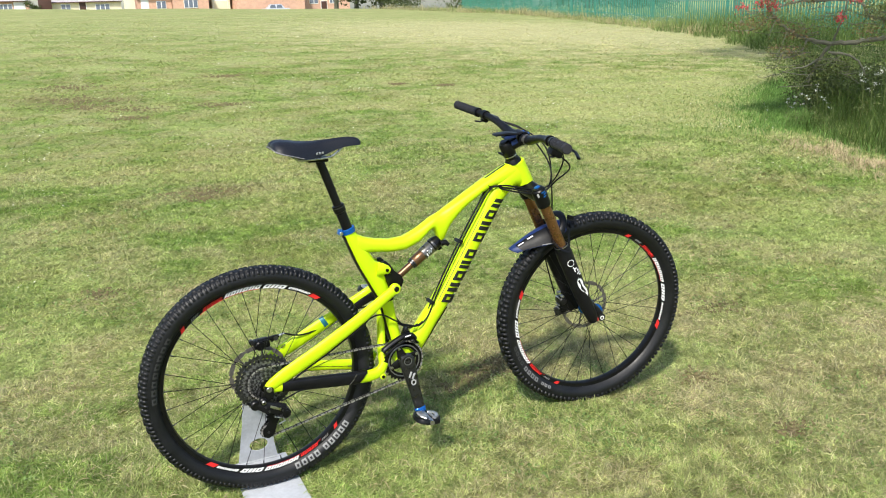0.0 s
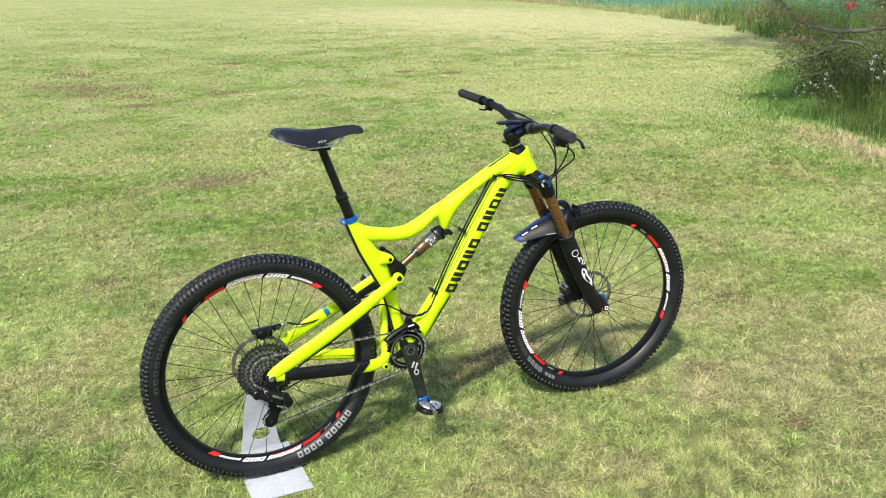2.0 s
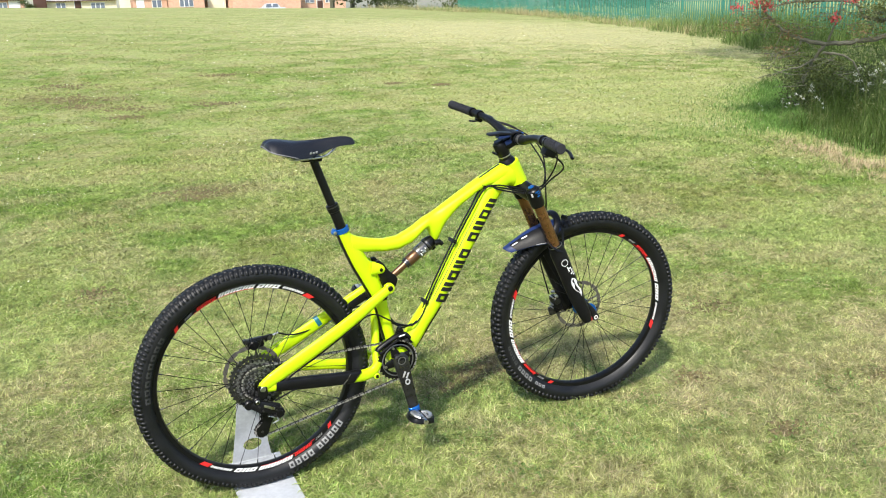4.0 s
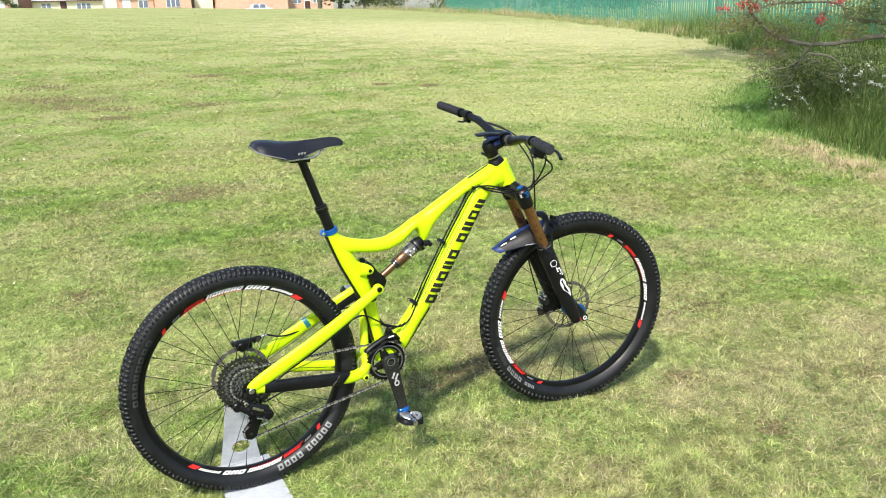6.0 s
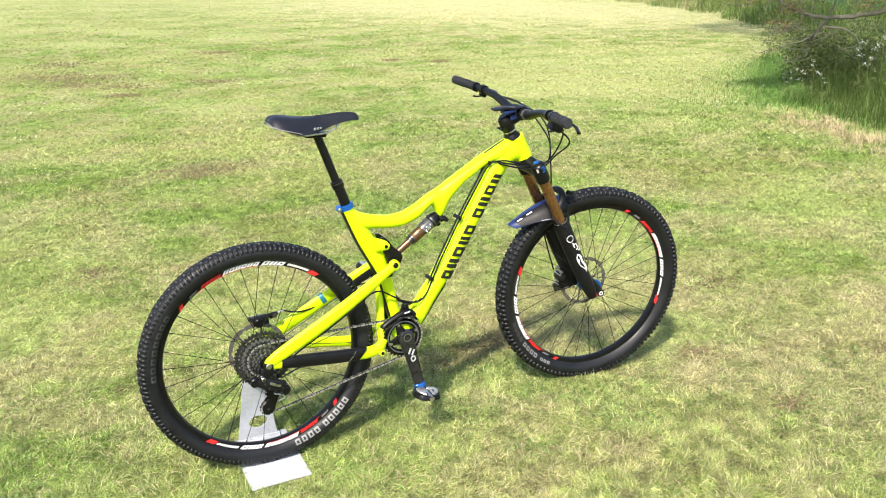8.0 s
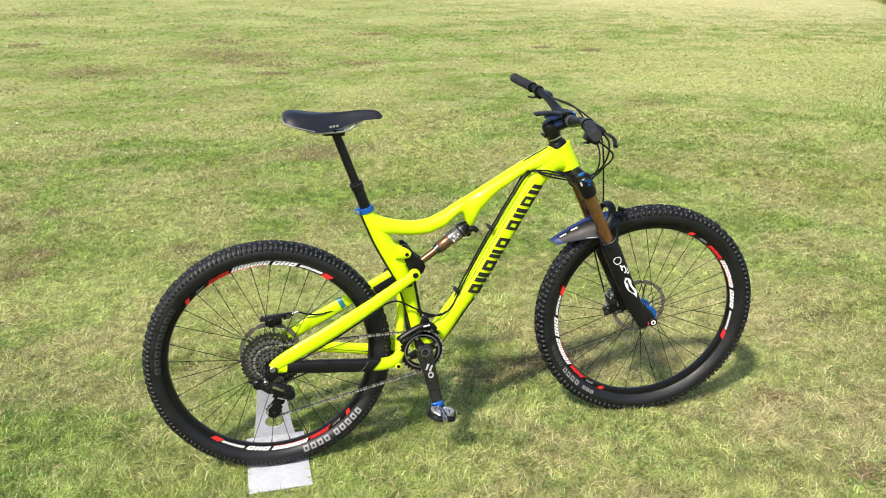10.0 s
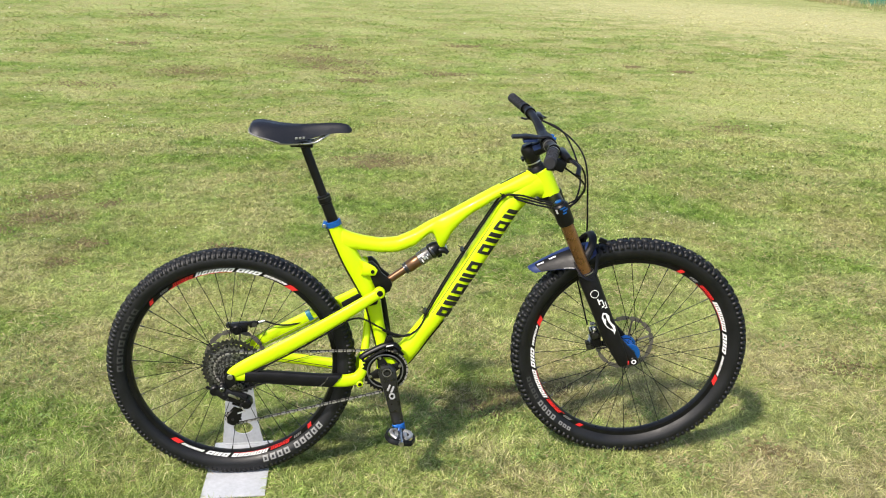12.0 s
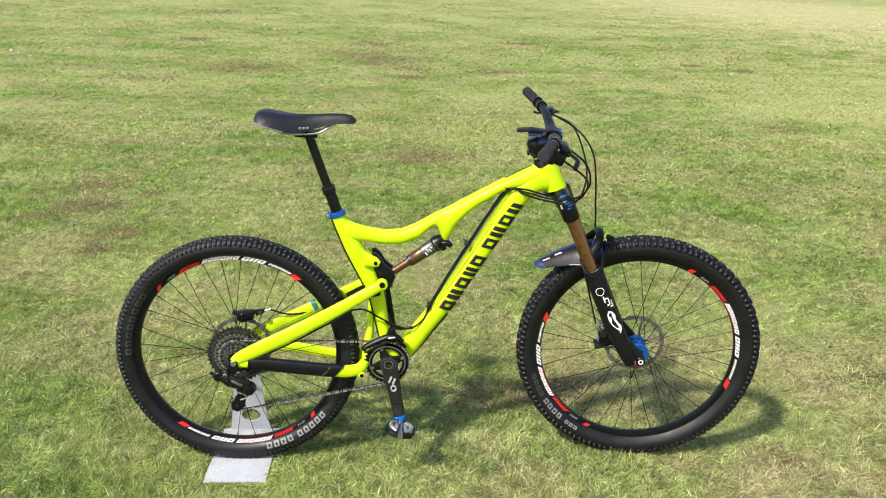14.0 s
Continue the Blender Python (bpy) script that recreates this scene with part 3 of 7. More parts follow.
def wheel(front):
    c = F_AXLE if front else R_AXLE
    if front:
        place = Matrix.Translation(c) @ Matrix.Rotation(STEER, 4, STEER_AXIS)
    else:
        place = Matrix.Translation(c)
    tube, major = (0.0305, F_RAD - 0.0305) if front else (0.029, R_RAD - 0.029)
    ty = tyre("front_tyre" if front else "rear_tyre", tube, major, bike, 62 if front else 76, place)
    # rim: box section with sloped sides
    rim_prof = [(0.2835, -0.0050), (0.2835, 0.0050), (0.2862, 0.0118), (0.2985, 0.0132), (0.2998, 0.0112), (0.2960, 0.0095), (0.2935, 0.0), (0.2960, -0.0095), (0.2998, -0.0112), (0.2985, -0.0132), (0.2862, -0.0118)]
    bm = lathe(rim_prof, 96); bm.transform(place)
    rim = part("front_rim" if front else "rear_rim", bm, M_BLACK, bike, "black alloy rim with white and red prints")
    start = 338.0 if front else 230.6
    yy = lambda r: -0.0118 - (r - 0.2862) * 0.114
    for turn in (0, 180):
        a = start + turn
        marks = [(0.0, 5.2, 0.2862, 0.2986, M_RED)]
        def glyphs(at, step, fill, n, r0, r1, mat):
            """Slanted blocks, outlined and split by turns."""
            out, h = [], r1 - r0
            for i in range(n):
                q0, w = at + step * i, step * fill
                if i % 2:
                    out += [(q0, q0 + w * 0.40, r0, r1, mat), (q0 + w * 0.58, q0 + w, r0, r1, mat)]
                else:
                    out += [(q0, q0 + w * 0.33, r0, r1, mat), (q0 + w * 0.33, q0 + w * 0.67, r0, r0 + 0.28 * h, mat), (q0 + w * 0.33, q0 + w * 0.67, r1 - 0.28 * h, r1, mat), (q0 + w * 0.67, q0 + w, r0, r1, mat)]
            return out
        marks += glyphs(6.2, 1.9, 0.74, 7, 0.2895, 0.2960, M_WHITE) + glyphs(21.2, 4.4, 0.84, 3, 0.2866, 0.2983, M_WHITE)
        marks += glyphs(35.8, 3.5, 0.82, 6, 0.2872, 0.2980, M_WHITE) + glyphs(58.0, 2.5, 0.80, 5, 0.2880, 0.2955, M_RED)
        marks += glyphs(73.5, 1.4, 0.6, 4, 0.2885, 0.2945, M_GREY) + [(35.5, 72.0, 0.2856, 0.2866, M_RED), (84.0, 87.0, 0.2870, 0.2975, M_RED)]
        for a0, a1, r0, r1, mat in marks:
            part("rim_print", arc_patch(r0, r1, a + a0, a + a1, lambda r, m=mat, q=r1 - r0: yy(r) - (0.0010 if q < 0.0055 else 0.0008), place, None, 0.0006, 2.2 if r1 > 0.2905 or r0 < 0.29 else 0), mat, rim)
    # pale maker's bars on the tyre's side wall
    deep = 0.90 if front else 0.93
    ysw = lambda r: -tube * (deep + 0.05) * math.sqrt(max(0.0, 1 - ((r - major) / tube / deep) ** 2)) - 0.0004
    for a0, k, da, half, mat in ([(196, 4, 3.9, 0.0062, M_FAINT), (213, 4, 3.9, 0.0070, M_GREY), (231, 3, 3.0, 0.0048, M_GREY)] if front else [(283, 4, 4.2, 0.0082, M_GREY), (302, 5, 4.2, 0.0082, M_GREY), (143, 8, 4.8, 0.0075, M_FAINT)]):
        rm = major - tube * 0.40
        for i in range(k):
            q, w = a0 + da * i, da * 0.72
            for u0, u1, h0, h1 in ((0, 0.30, -1, 1), (0.30, 0.70, -1, -0.5), (0.30, 0.70, 0.5, 1), (0.70, 1.0, -1, 1)):
                part("side_wall_print", arc_patch(rm + half * h0, rm + half * h1, q + w * u0, q + w * u1, ysw, place, 2, radial=4), mat, ty)
    # hub
    w = 0.05 if front else 0.066
    prof = [(0.0, -w), (0.011, -w), (0.011, -0.034), (0.029, -0.032), (0.029, -0.027), (0.014, -0.020), (0.014, 0.020), (0.029, 0.027), (0.029, 0.032), (0.011, 0.034), (0.011, w), (0.0, w)]
    bm = lathe(prof, 28); bm.transform(place)
    hub = part("front_hub" if front else "rear_hub", bm, M_BLACK, bike, "blue anodised hub with ridged shell")
    shell = [(0.012, -0.0335), (0.030, -0.0335), (0.0312, -0.032), (0.0312, -0.0275), (0.030, -0.026), (0.022, -0.0245)]
    for k in range(9):
        y0 = -0.0235 + 0.0053 * k
        shell += [(0.0205, y0), (0.0235, y0 + 0.0012), (0.0235, y0 + 0.0030), (0.0205, y0 + 0.0042)]
    shell += [(0.022, 0.0245), (0.030, 0.026), (0.0312, 0.0275), (0.0312, 0.032), (0.030, 0.0335), (0.012, 0.0335)]
    bm = lathe(shell, 36); bm.transform(place)
    part("hub_shell", bm, M_BLUE, hub)
    # spokes
    for i in range(32):
        s = 1 if i % 2 else -1
        g = 2 * math.pi * i / 32 + (0.05 if front else 0.12)
        lead = radians(52) * (1 if (i // 2) % 2 else -1)
        p = Vector((0.027 * math.cos(g + lead), s * 0.029, 0.027 * math.sin(g + lead)))
        q = Vector((0.2840 * math.cos(g), s * 0.002, 0.2840 * math.sin(g)))
        bm = cyl(p, q, 0.0010, 5); bm.transform(place)
        part("spoke", bm, M_BLACK, bike)
        d = (p - q).normalized()
        bm = cyl(q, q + d * 0.012, 0.0018, 6); bm.transform(place)
        part("spoke_nipple", bm, M_DARKSTEEL, rim)
    # brake disc on the left
    R = 0.09
    bm = bmesh.new()
    n = 48
    ring = [[bm.verts.new((r * math.cos(2 * math.pi * k / n), 0.043, r * math.sin(2 * math.pi * k / n))) for k in range(n)] for r in (R - 0.013, R)]
    for k in range(n):
        if k % 4 != 3:
            bm.faces.new((ring[0][k], ring[1][k], ring[1][(k + 1) % n], ring[0][(k + 1) % n]))
    ring2 = [bm.verts.new(((R - (0.004 if k % 2 else 0.0006)) * math.cos(2 * math.pi * k / n), 0.0432, (R - (0.004 if k % 2 else 0.0006)) * math.sin(2 * math.pi * k / n))) for k in range(n)]
    ring3 = [bm.verts.new(((R - 0.010) * math.cos(2 * math.pi * k / n), 0.0432, (R - 0.010) * math.sin(2 * math.pi * k / n))) for k in range(n)]
    for k in range(n):
        bm.faces.new((ring3[k], ring2[k], ring2[(k + 1) % n], ring3[(k + 1) % n]))
    ex = bmesh.ops.extrude_face_region(bm, geom=bm.faces[:])
    bmesh.ops.translate(bm, vec=(0, 0.0018, 0), verts=[v for v in ex["geom"] if isinstance(v, bmesh.types.BMVert)])
    for k in range(6):
        g = 2 * math.pi * k / 6
        bm2 = sweep(bmesh.new(), [(0.022 * math.cos(g), 0.044, 0.022 * math.sin(g)), (0.05 * math.cos(g + 0.25), 0.044, 0.05 * math.sin(g + 0.25)), ((R - 0.012) * math.cos(g + 0.3), 0.044, (R - 0.012) * math.sin(g + 0.3))], 0.003, 6)
        bm = merge(bm, bm2)
    bm.transform(place)
    part("brake_disc", bm, M_DISC, bike, "thin perforated steel brake disc", smooth=False)
    return place


rear_place = wheel(False)
wheel(True)

# cassette: eleven toothed sprockets, large inside
def sprocket(r, teeth, y, thick, place, name, mat, parent, inner=None):
    bm = bmesh.new()
    n = teeth * 4
    out, inn = [], []
    for k in range(n):
        a = 2 * math.pi * k / n
        rr = r + (0.0025 if k % 4 in (1, 2) else -0.0022)
        out.append(bm.verts.new((rr * math.cos(a), y, rr * math.sin(a))))
        inn.append(bm.verts.new(((inner or r * 0.8) * math.cos(a), y, (inner or r * 0.8) * math.sin(a))))
    for k in range(n):
        bm.faces.new((inn[k], out[k], out[(k + 1) % n], inn[(k + 1) % n]))
    ex = bmesh.ops.extrude_face_region(bm, geom=bm.faces[:])
    bmesh.ops.translate(bm, vec=(0, thick, 0), verts=[v for v in ex["geom"] if isinstance(v, bmesh.types.BMVert)])
    bm.transform(place)
    return part(name, bm, mat, parent, smooth=False)


hub_cone = lathe([(0, -0.060), (0.02, -0.060), (0.022, -0.055), (0.045, -0.03), (0.06, -0.022), (0.0, -0.022)], 32)
hub_cone.transform(rear_place)
cassette = part("cassette", hub_cone, M_BLACK, bike, "black and steel eleven-speed cassette")
for i, t in enumerate((42, 36, 32, 28, 24, 21, 18, 16, 14, 12, 10)):
    r = t * 0.0127 / (2 * math.pi) + 0.001
    sprocket(r, t, -0.0235 - i * 0.0036, 0.0018, rear_place, "sprocket", (M_CASSETTE, M_DARKSTEEL)[i % 2] if i else M_DARKSTEEL, cassette, max(0.016, r - 0.012))
for i in range(9):
    g = 2 * math.pi * i / 9
    bm = sweep(bmesh.new(), [(0.03 * math.cos(g), -0.030, 0.03 * math.sin(g)), (0.074 * math.cos(g + 0.35), -0.0245, 0.074 * math.sin(g + 0.35))], 0.0035, 6)
    bm.transform(rear_place)
    part("spider_arm", bm, M_DARKSTEEL if i % 3 == 0 else M_BLACK, cassette)

# ---- frame ----
def top_tube():
    """Lofted in upright sections: x, upper edge, lower edge. The web for the shock hangs below its middle."""
    rows = [(0.300, 0.785, 0.672), (0.314, 0.770, 0.682), (0.328, 0.7575, 0.694), (0.346, 0.7485, 0.699), (0.380, 0.738, 0.696), (0.428, 0.729, 0.689), (0.476, 0.732, 0.689), (0.524, 0.752, 0.706), (0.563, 0.775, 0.741), (0.574, 0.781, 0.746), (0.582, 0.785, 0.738), (0.590, 0.789, 0.704), (0.598, 0.793, 0.690), (0.606, 0.797, 0.692), (0.614, 0.801, 0.712),
            (0.628, 0.809, 0.742), (0.656, 0.824, 0.773), (0.686, 0.840, 0.800), (0.716, 0.856, 0.817), (0.748, 0.873, 0.839), (0.778, 0.888, 0.851), (0.843, 0.921, 0.852), (0.884, 0.926, 0.860)]
    xs = np.linspace(0.320, 0.884, 180)
    up = np.interp(xs, [r[0] for r in rows], [r[1] for r in rows])
    lo = np.interp(xs, [r[0] for r in rows], [r[2] for r in rows])
    for _ in range(6):
        up[1:-1] = (up[:-2] + 2 * up[1:-1] + up[2:]) / 4
        lo[1:-1] = (lo[:-2] + 2 * lo[1:-1] + lo[2:]) / 4
    wid = np.interp(xs, [0.285, 0.34, 0.45, 0.56, 0.70, 0.80, 0.850, 0.884], [0.019, 0.022, 0.0235, 0.0245, 0.027, 0.0295, 0.0290, 0.0240])
    bm = bmesh.new()
    rings = []
    n = 28
    for x, u, l, w in zip(xs, up, lo, wid):
        deep = min(1.0, max(0.0, (u - l - 0.050) / 0.075)) ** 1.5
        ring = []
        for k in range(n):
            a = 2 * math.pi * k / n
            c, q = math.cos(a), math.sin(a)
            c, q = math.copysign(abs(c) ** 0.8, c), math.copysign(abs(q) ** 0.8, q)
            thin = 1 - 0.30 * deep * max(0.0, -q)
            ring.append(bm.verts.new((x, w * c * thin, (u + l) / 2 + (u - l) / 2 * q)))
        rings.append(ring)
    for r, t in zip(rings, rings[1:]):
        for k in range(n):
            bm.faces.new((r[k], r[(k + 1) % n], t[(k + 1) % n], t[k]))
    bm.faces.new(rings[0][::-1]); bm.faces.new(rings[-1])
    return bm


frame_ob = part("main_frame", top_tube(), M_YELLOW, bike, "fluorescent yellow painted carbon frame")
for e in frame_ob.data.edges:
    e.use_edge_sharp = False
down_c = [(0.475, 0.352, 0.030, 0.030), (0.510, 0.392, 0.030, 0.028), (0.545, 0.440, 0.029, 0.0265), (0.585, 0.492, 0.029, 0.0265), (0.645, 0.580, 0.030, 0.0275), (0.7475, 0.742, 0.031, 0.0295), (0.800, 0.828, 0.032, 0.031), (0.850, 0.874, 0.030, 0.034), (0.882, 0.882, 0.028, 0.038)]
part("down_tube", swept(down_c, 5, 20, 2.7), M_YELLOW, frame_ob)
part("seat_tube", swept([(0.2995, 0.768, 0.0185, 0.0185), (0.318, 0.728, 0.021, 0.022), (0.345, 0.672, 0.022, 0.0265), (0.375, 0.612, 0.022, 0.027), (0.402, 0.545, 0.022, 0.0225), (0.417, 0.470, 0.024, 0.0195), (0.430, 0.405, 0.030, 0.018), (0.438, 0.372, 0.034, 0.022)], 5, 18, 2.4), M_YELLOW, frame_ob)
part("down_tube_guard", sweep(bmesh.new(), [tuple(p) for p in spline([(0.506, 0, 0.345), (0.534, 0, 0.378), (0.569, 0, 0.426), (0.609, 0, 0.478)], 4)], (0.019, 0.0028), 10, (0, 1, 0)), M_MATT, frame_ob)
part("seat_tube_gusset", slab([(0.352, 0.695), (0.372, 0.672), (0.398, 0.655), (0.412, 0.640), (0.416, 0.622), (0.404, 0.605), (0.385, 0.585), (0.360, 0.61), (0.345, 0.66)], -0.018, 0.018, 0.006), M_YELLOW, frame_ob)
bm = cyl((0.8765, 0, 0.924), (0.910, 0, 0.848), 0.029, 28, 0.031, bevel=0.003)
part("head_tube", bm, M_YELLOW, frame_ob)
part("bottom_bracket_shell", cyl((BB.x, -0.046, BB.z), (BB.x, 0.046, BB.z), 0.029, 28, bevel=0.002), M_YELLOW, frame_ob)
# dark protective edge down the back of the seat tube
SEAT = [tuple(r) for r in spline([(0.2995, 0.768, 0.0185, 0.0185), (0.318, 0.728, 0.021, 0.022), (0.345, 0.672, 0.022, 0.0265), (0.375, 0.612, 0.022, 0.027), (0.402, 0.545, 0.022, 0.0225), (0.417, 0.470, 0.024, 0.0195), (0.430, 0.405, 0.030, 0.018)], 5)]
back = []
for i, (x, z, w, h) in enumerate(SEAT):
    q, r = SEAT[max(i - 1, 0)], SEAT[min(i + 1, len(SEAT) - 1)]
    t = Vector((r[0] - q[0], 0, r[1] - q[1])).normalized()
    back.append((x + t.z * (h - 0.0005), 0, z - t.x * (h - 0.0005)))
part("seat_tube_guard", sweep(bmesh.new(), back, (0.013, 0.0045), 10, (0, 1, 0)), M_PRINT, frame_ob)
# black link strut on the far side of the seat tube
part("left_strut", sweep(bmesh.new(), [tuple(p) for p in spline([(0.424, 0.044, 0.580), (0.433, 0.045, 0.545), (0.442, 0.045, 0.485), (0.452, 0.044, 0.410)], 4)], (0.006, 0.0080), 10, (0, 1, 0)), M_MATT, frame_ob, "black strut on the left of the seat tube")

# maker's name along the down tube: slanted black bars
def letter_blocks():
    p0, p1 = Vector((0.598, 0, 0.502)), Vector((0.800, 0, 0.825))
    along = (p1 - p0).normalized()
    across = Vector((-along.z, 0, along.x))
    total = (p1 - p0).length
    n, at = 10, 0.0
    widths = [0.9, 0.95, 1.0, 0.85, 0.95, 0.45, 0.95, 0.95, 0.95, 0.95]
    unit = total / sum(widths)
    for i, w in enumerate(widths):
        if i != 5:
            a, b = at + 0.11 * unit, at + (w - 0.11) * unit
            wd = b - a
            bm = bmesh.new()
            lo, hi = -0.0215, 0.0130
            if i % 2:
                pieces = ((a, a + wd * 0.42, lo, hi), (a + wd * 0.58, b, lo, hi))
            else:
                pieces = ((a, a + wd * 0.30, lo, hi), (a + wd * 0.29, a + wd * 0.71, lo, lo + 0.009), (a + wd * 0.29, a + wd * 0.71, hi - 0.009, hi), (a + wd * 0.70, b, lo, hi))
            for u0, u1, h0, h1 in pieces:
                rows = []
                for k in range(9):
                    v = h0 + (h1 - h0) * k / 8
                    fall = 0.0302 * (1 - min(1.0, abs(v + 0.002) / 0.0275) ** 2.7) ** (1 / 2.7) + 0.0020
                    row = []
                    for u in (u0, u1):
                        t = p0 + along * (u - (v + 0.02) * 0.30) + across * v
                        row += [bm.verts.new((t.x, -fall, t.z)), bm.verts.new((t.x, -fall + 0.006, t.z))]
                    rows.append(row)
                for p, q in zip(rows, rows[1:]):
                    for i0, i1 in ((0, 2), (2, 3), (3, 1), (1, 0)):
                        bm.faces.new((p[i0], p[i1], q[i1], q[i0]))
                bm.faces.new([rows[0][i] for i in (0, 1, 3, 2)]); bm.faces.new([rows[-1][i] for i in (0, 2, 3, 1)])
            part("down_tube_print", bm, M_PRINT, frame_ob, smooth=False)
        at += w * unit


letter_blocks()


def pinstripe(v):
    p0, p1 = Vector((0.590, 0, 0.497)), Vector((0.806, 0, 0.842))
    along = (p1 - p0).normalized()
    side = 0.0302 * (1 - min(1.0, abs(v + 0.002) / 0.0275) ** 2.7) ** (1 / 2.7) + 0.0006
    q = Vector((-along.z * v, -side, along.x * v))
    part("down_tube_pinstripe", sweep(bmesh.new(), [p0 + q, p1 + q], (0.0011, 0.0008), 6), M_PRINT, frame_ob)


pinstripe(0.0185)
# rear swingarm
def stay(s, rows, name, mat, parent):
    return part(name, swept([(x, z, w, h, s * y) for x, z, w, h, y in rows], 5, 14, 2.6), mat, parent)


swing = None
for s in (-1, 1):
    ob = stay(s, [(0.427, 0.584, 0.009, 0.0145, 0.046), (0.396, 0.567, 0.0105, 0.0155, 0.050), (0.295, 0.510, 0.010, 0.0185, 0.062), (0.168, 0.443, 0.010, 0.0205, 0.070), (0.06, 0.391, 0.010, 0.0205, 0.074), (0.012, 0.366, 0.010, 0.017, 0.075), (-0.006, 0.352, 0.009, 0.010, 0.075)], "swingarm" if s < 0 else "swingarm_stay", M_YELLOW, bike if s < 0 else swing)
    if s < 0:
        swing = ob
        ob["label"] = "yellow carbon rear swingarm"
    stay(s, [(-0.004, 0.352, 0.008, 0.012, 0.074), (0.045, 0.352, 0.009, 0.014, 0.073), (0.12, 0.343, 0.009, 0.0165, 0.069), (0.25, 0.325, 0.010, 0.0165, 0.060), (0.315, 0.316, 0.012, 0.0185, 0.053), (0.354, 0.323, 0.012, 0.0165, 0.050), (0.374, 0.349, 0.012, 0.013, 0.048)], "chainstay", M_YELLOW, swing)
    part("pivot_bolt", cyl((0.423, s * 0.040, 0.583), (0.423, s * 0.058, 0.583), 0.0085, 18, bevel=0.001), M_BLACK, swing)
    part("lower_pivot_lug", cyl((0.362, s * 0.036, 0.306), (0.362, s * 0.0622, 0.306), 0.0100, 18, bevel=0.002), M_YELLOW, swing)
    part("lower_pivot_bolt", cyl((0.362, s * 0.036, 0.306), (0.362, s * 0.0635, 0.306), 0.0055, 14), M_BLACK, swing)
part("swingarm_upright", swept([(0.372, 0.337, 0.014, 0.013, -0.040), (0.376, 0.375, 0.016, 0.0125, -0.020), (0.384, 0.430, 0.016, 0.0115, 0.000), (0.389, 0.490, 0.015, 0.0105, 0.010), (0.394, 0.556, 0.014, 0.010, 0.012)], 4, 14, 2.6), M_YELLOW, swing)
# matt black panels between the stays and inside the far stay
part("stay_bridge", slab([(0.374, 0.538), (0.372, 0.552), (0.400, 0.566), (0.420, 0.572), (0.416, 0.546)], -0.046, 0.046, 0.004), M_MATT, swing, "matt black panel between the stays")
part("stay_facing", swept([(0.318, 0.510, 0.004, 0.011, 0.0480), (0.360, 0.532, 0.004, 0.013, 0.0430), (0.410, 0.558, 0.004, 0.013, 0.0370)], 4, 12, 3.0), M_MATT, swing)
guard_rows = [(0.040, 0.3535, 0.0115, 0.0165, -0.0735), (0.12, 0.3435, 0.0115, 0.0195, -0.0695), (0.25, 0.325, 0.0125, 0.0195, -0.0605), (0.294, 0.3195, 0.0135, 0.0190, -0.0555)]
stay_cover = swept(guard_rows, 4, 14, 3.4)
for v in stay_cover.verts:
    # the front end is cut on a slant
    if v.co.x > 0.262:
        v.co.x += (v.co.z - 0.3195) * 0.75 * min(1.0, (v.co.x - 0.262) / 0.02)
stay_facing = part("chainstay_guard", stay_cover, M_MATT, swing, "matt black rubber chainstay protector")
part("guard_seam", sweep(bmesh.new(), [(0.248, -0.0735, 0.310), (0.262, -0.0728, 0.323), (0.272, -0.0722, 0.338)], (0.0008, 0.0016), 6, (0, 1, 0)), M_SHOCKGREY, stay_facing)
part("stay_tape", swept([(0.215, 0.4690, 0.0106, 0.0204, 0.0675), (0.228, 0.4760, 0.0106, 0.0202, 0.0670)], 3, 14, 2.6), M_TEAL, swing, "teal tape round the stay")
part("derailleur_hanger", slab([(-0.012, 0.368), (0.012, 0.362), (0.014, 0.335), (-0.004, 0.322), (-0.018, 0.330)], -0.088, -0.078, 0.002), M_BLACK, bike)
part("rear_axle_cap", cyl((0, -0.089, 0.357), (0, -0.080, 0.357), 0.0085, 16, bevel=0.001), M_STEEL, bike)
part("rear_axle_lever", cyl((0, 0.080, 0.357), (0.0, 0.089, 0.357), 0.009, 16), M_BLACK, bike)

# upper link and shock
for s in (-1, 1):
    part("shock_link", slab([(0.392, 0.668), (0.404, 0.669), (0.418, 0.655), (0.430, 0.634), (0.454, 0.613), (0.460, 0.597), (0.452, 0.578), (0.430, 0.568), (0.412, 0.585), (0.398, 0.622)], s * 0.022 - 0.006, s * 0.022 + 0.006, 0.003), M_BLACK, bike, "black alloy suspension link" if s < 0 else "")
for s in (-1, 1):
    part("link_ear", sweep(bmesh.new(), [(0.376, s * 0.026, 0.648), (0.392, s * 0.0285, 0.645), (0.404, s * 0.029, 0.641), (0.414, s * 0.029, 0.636)], [(0.005, 0.022), (0.006, 0.018), (0.006, 0.015), (0.005, 0.009)], 12, (0, 1, 0)), M_YELLOW, frame_ob)
    part("ear_bolt", cyl((0.404, s * 0.034, 0.641), (0.404, s * 0.0365, 0.641), 0.0055, 14), M_BLACK, frame_ob)
    part("pivot_ear", cyl((0.422, s * 0.037, 0.582), (0.422, s * 0.0555, 0.582), 0.0165, 24, bevel=0.003), M_YELLOW, swing)
part("link_axle", cyl((0.404, -0.031, 0.641), (0.404, 0.031, 0.641), 0.006, 14), M_BLACK, bike)
sh0, sh1 = Vector((0.446, 0, 0.600)), Vector((0.600, 0, 0.706))
sd = (sh1 - sh0).normalized()
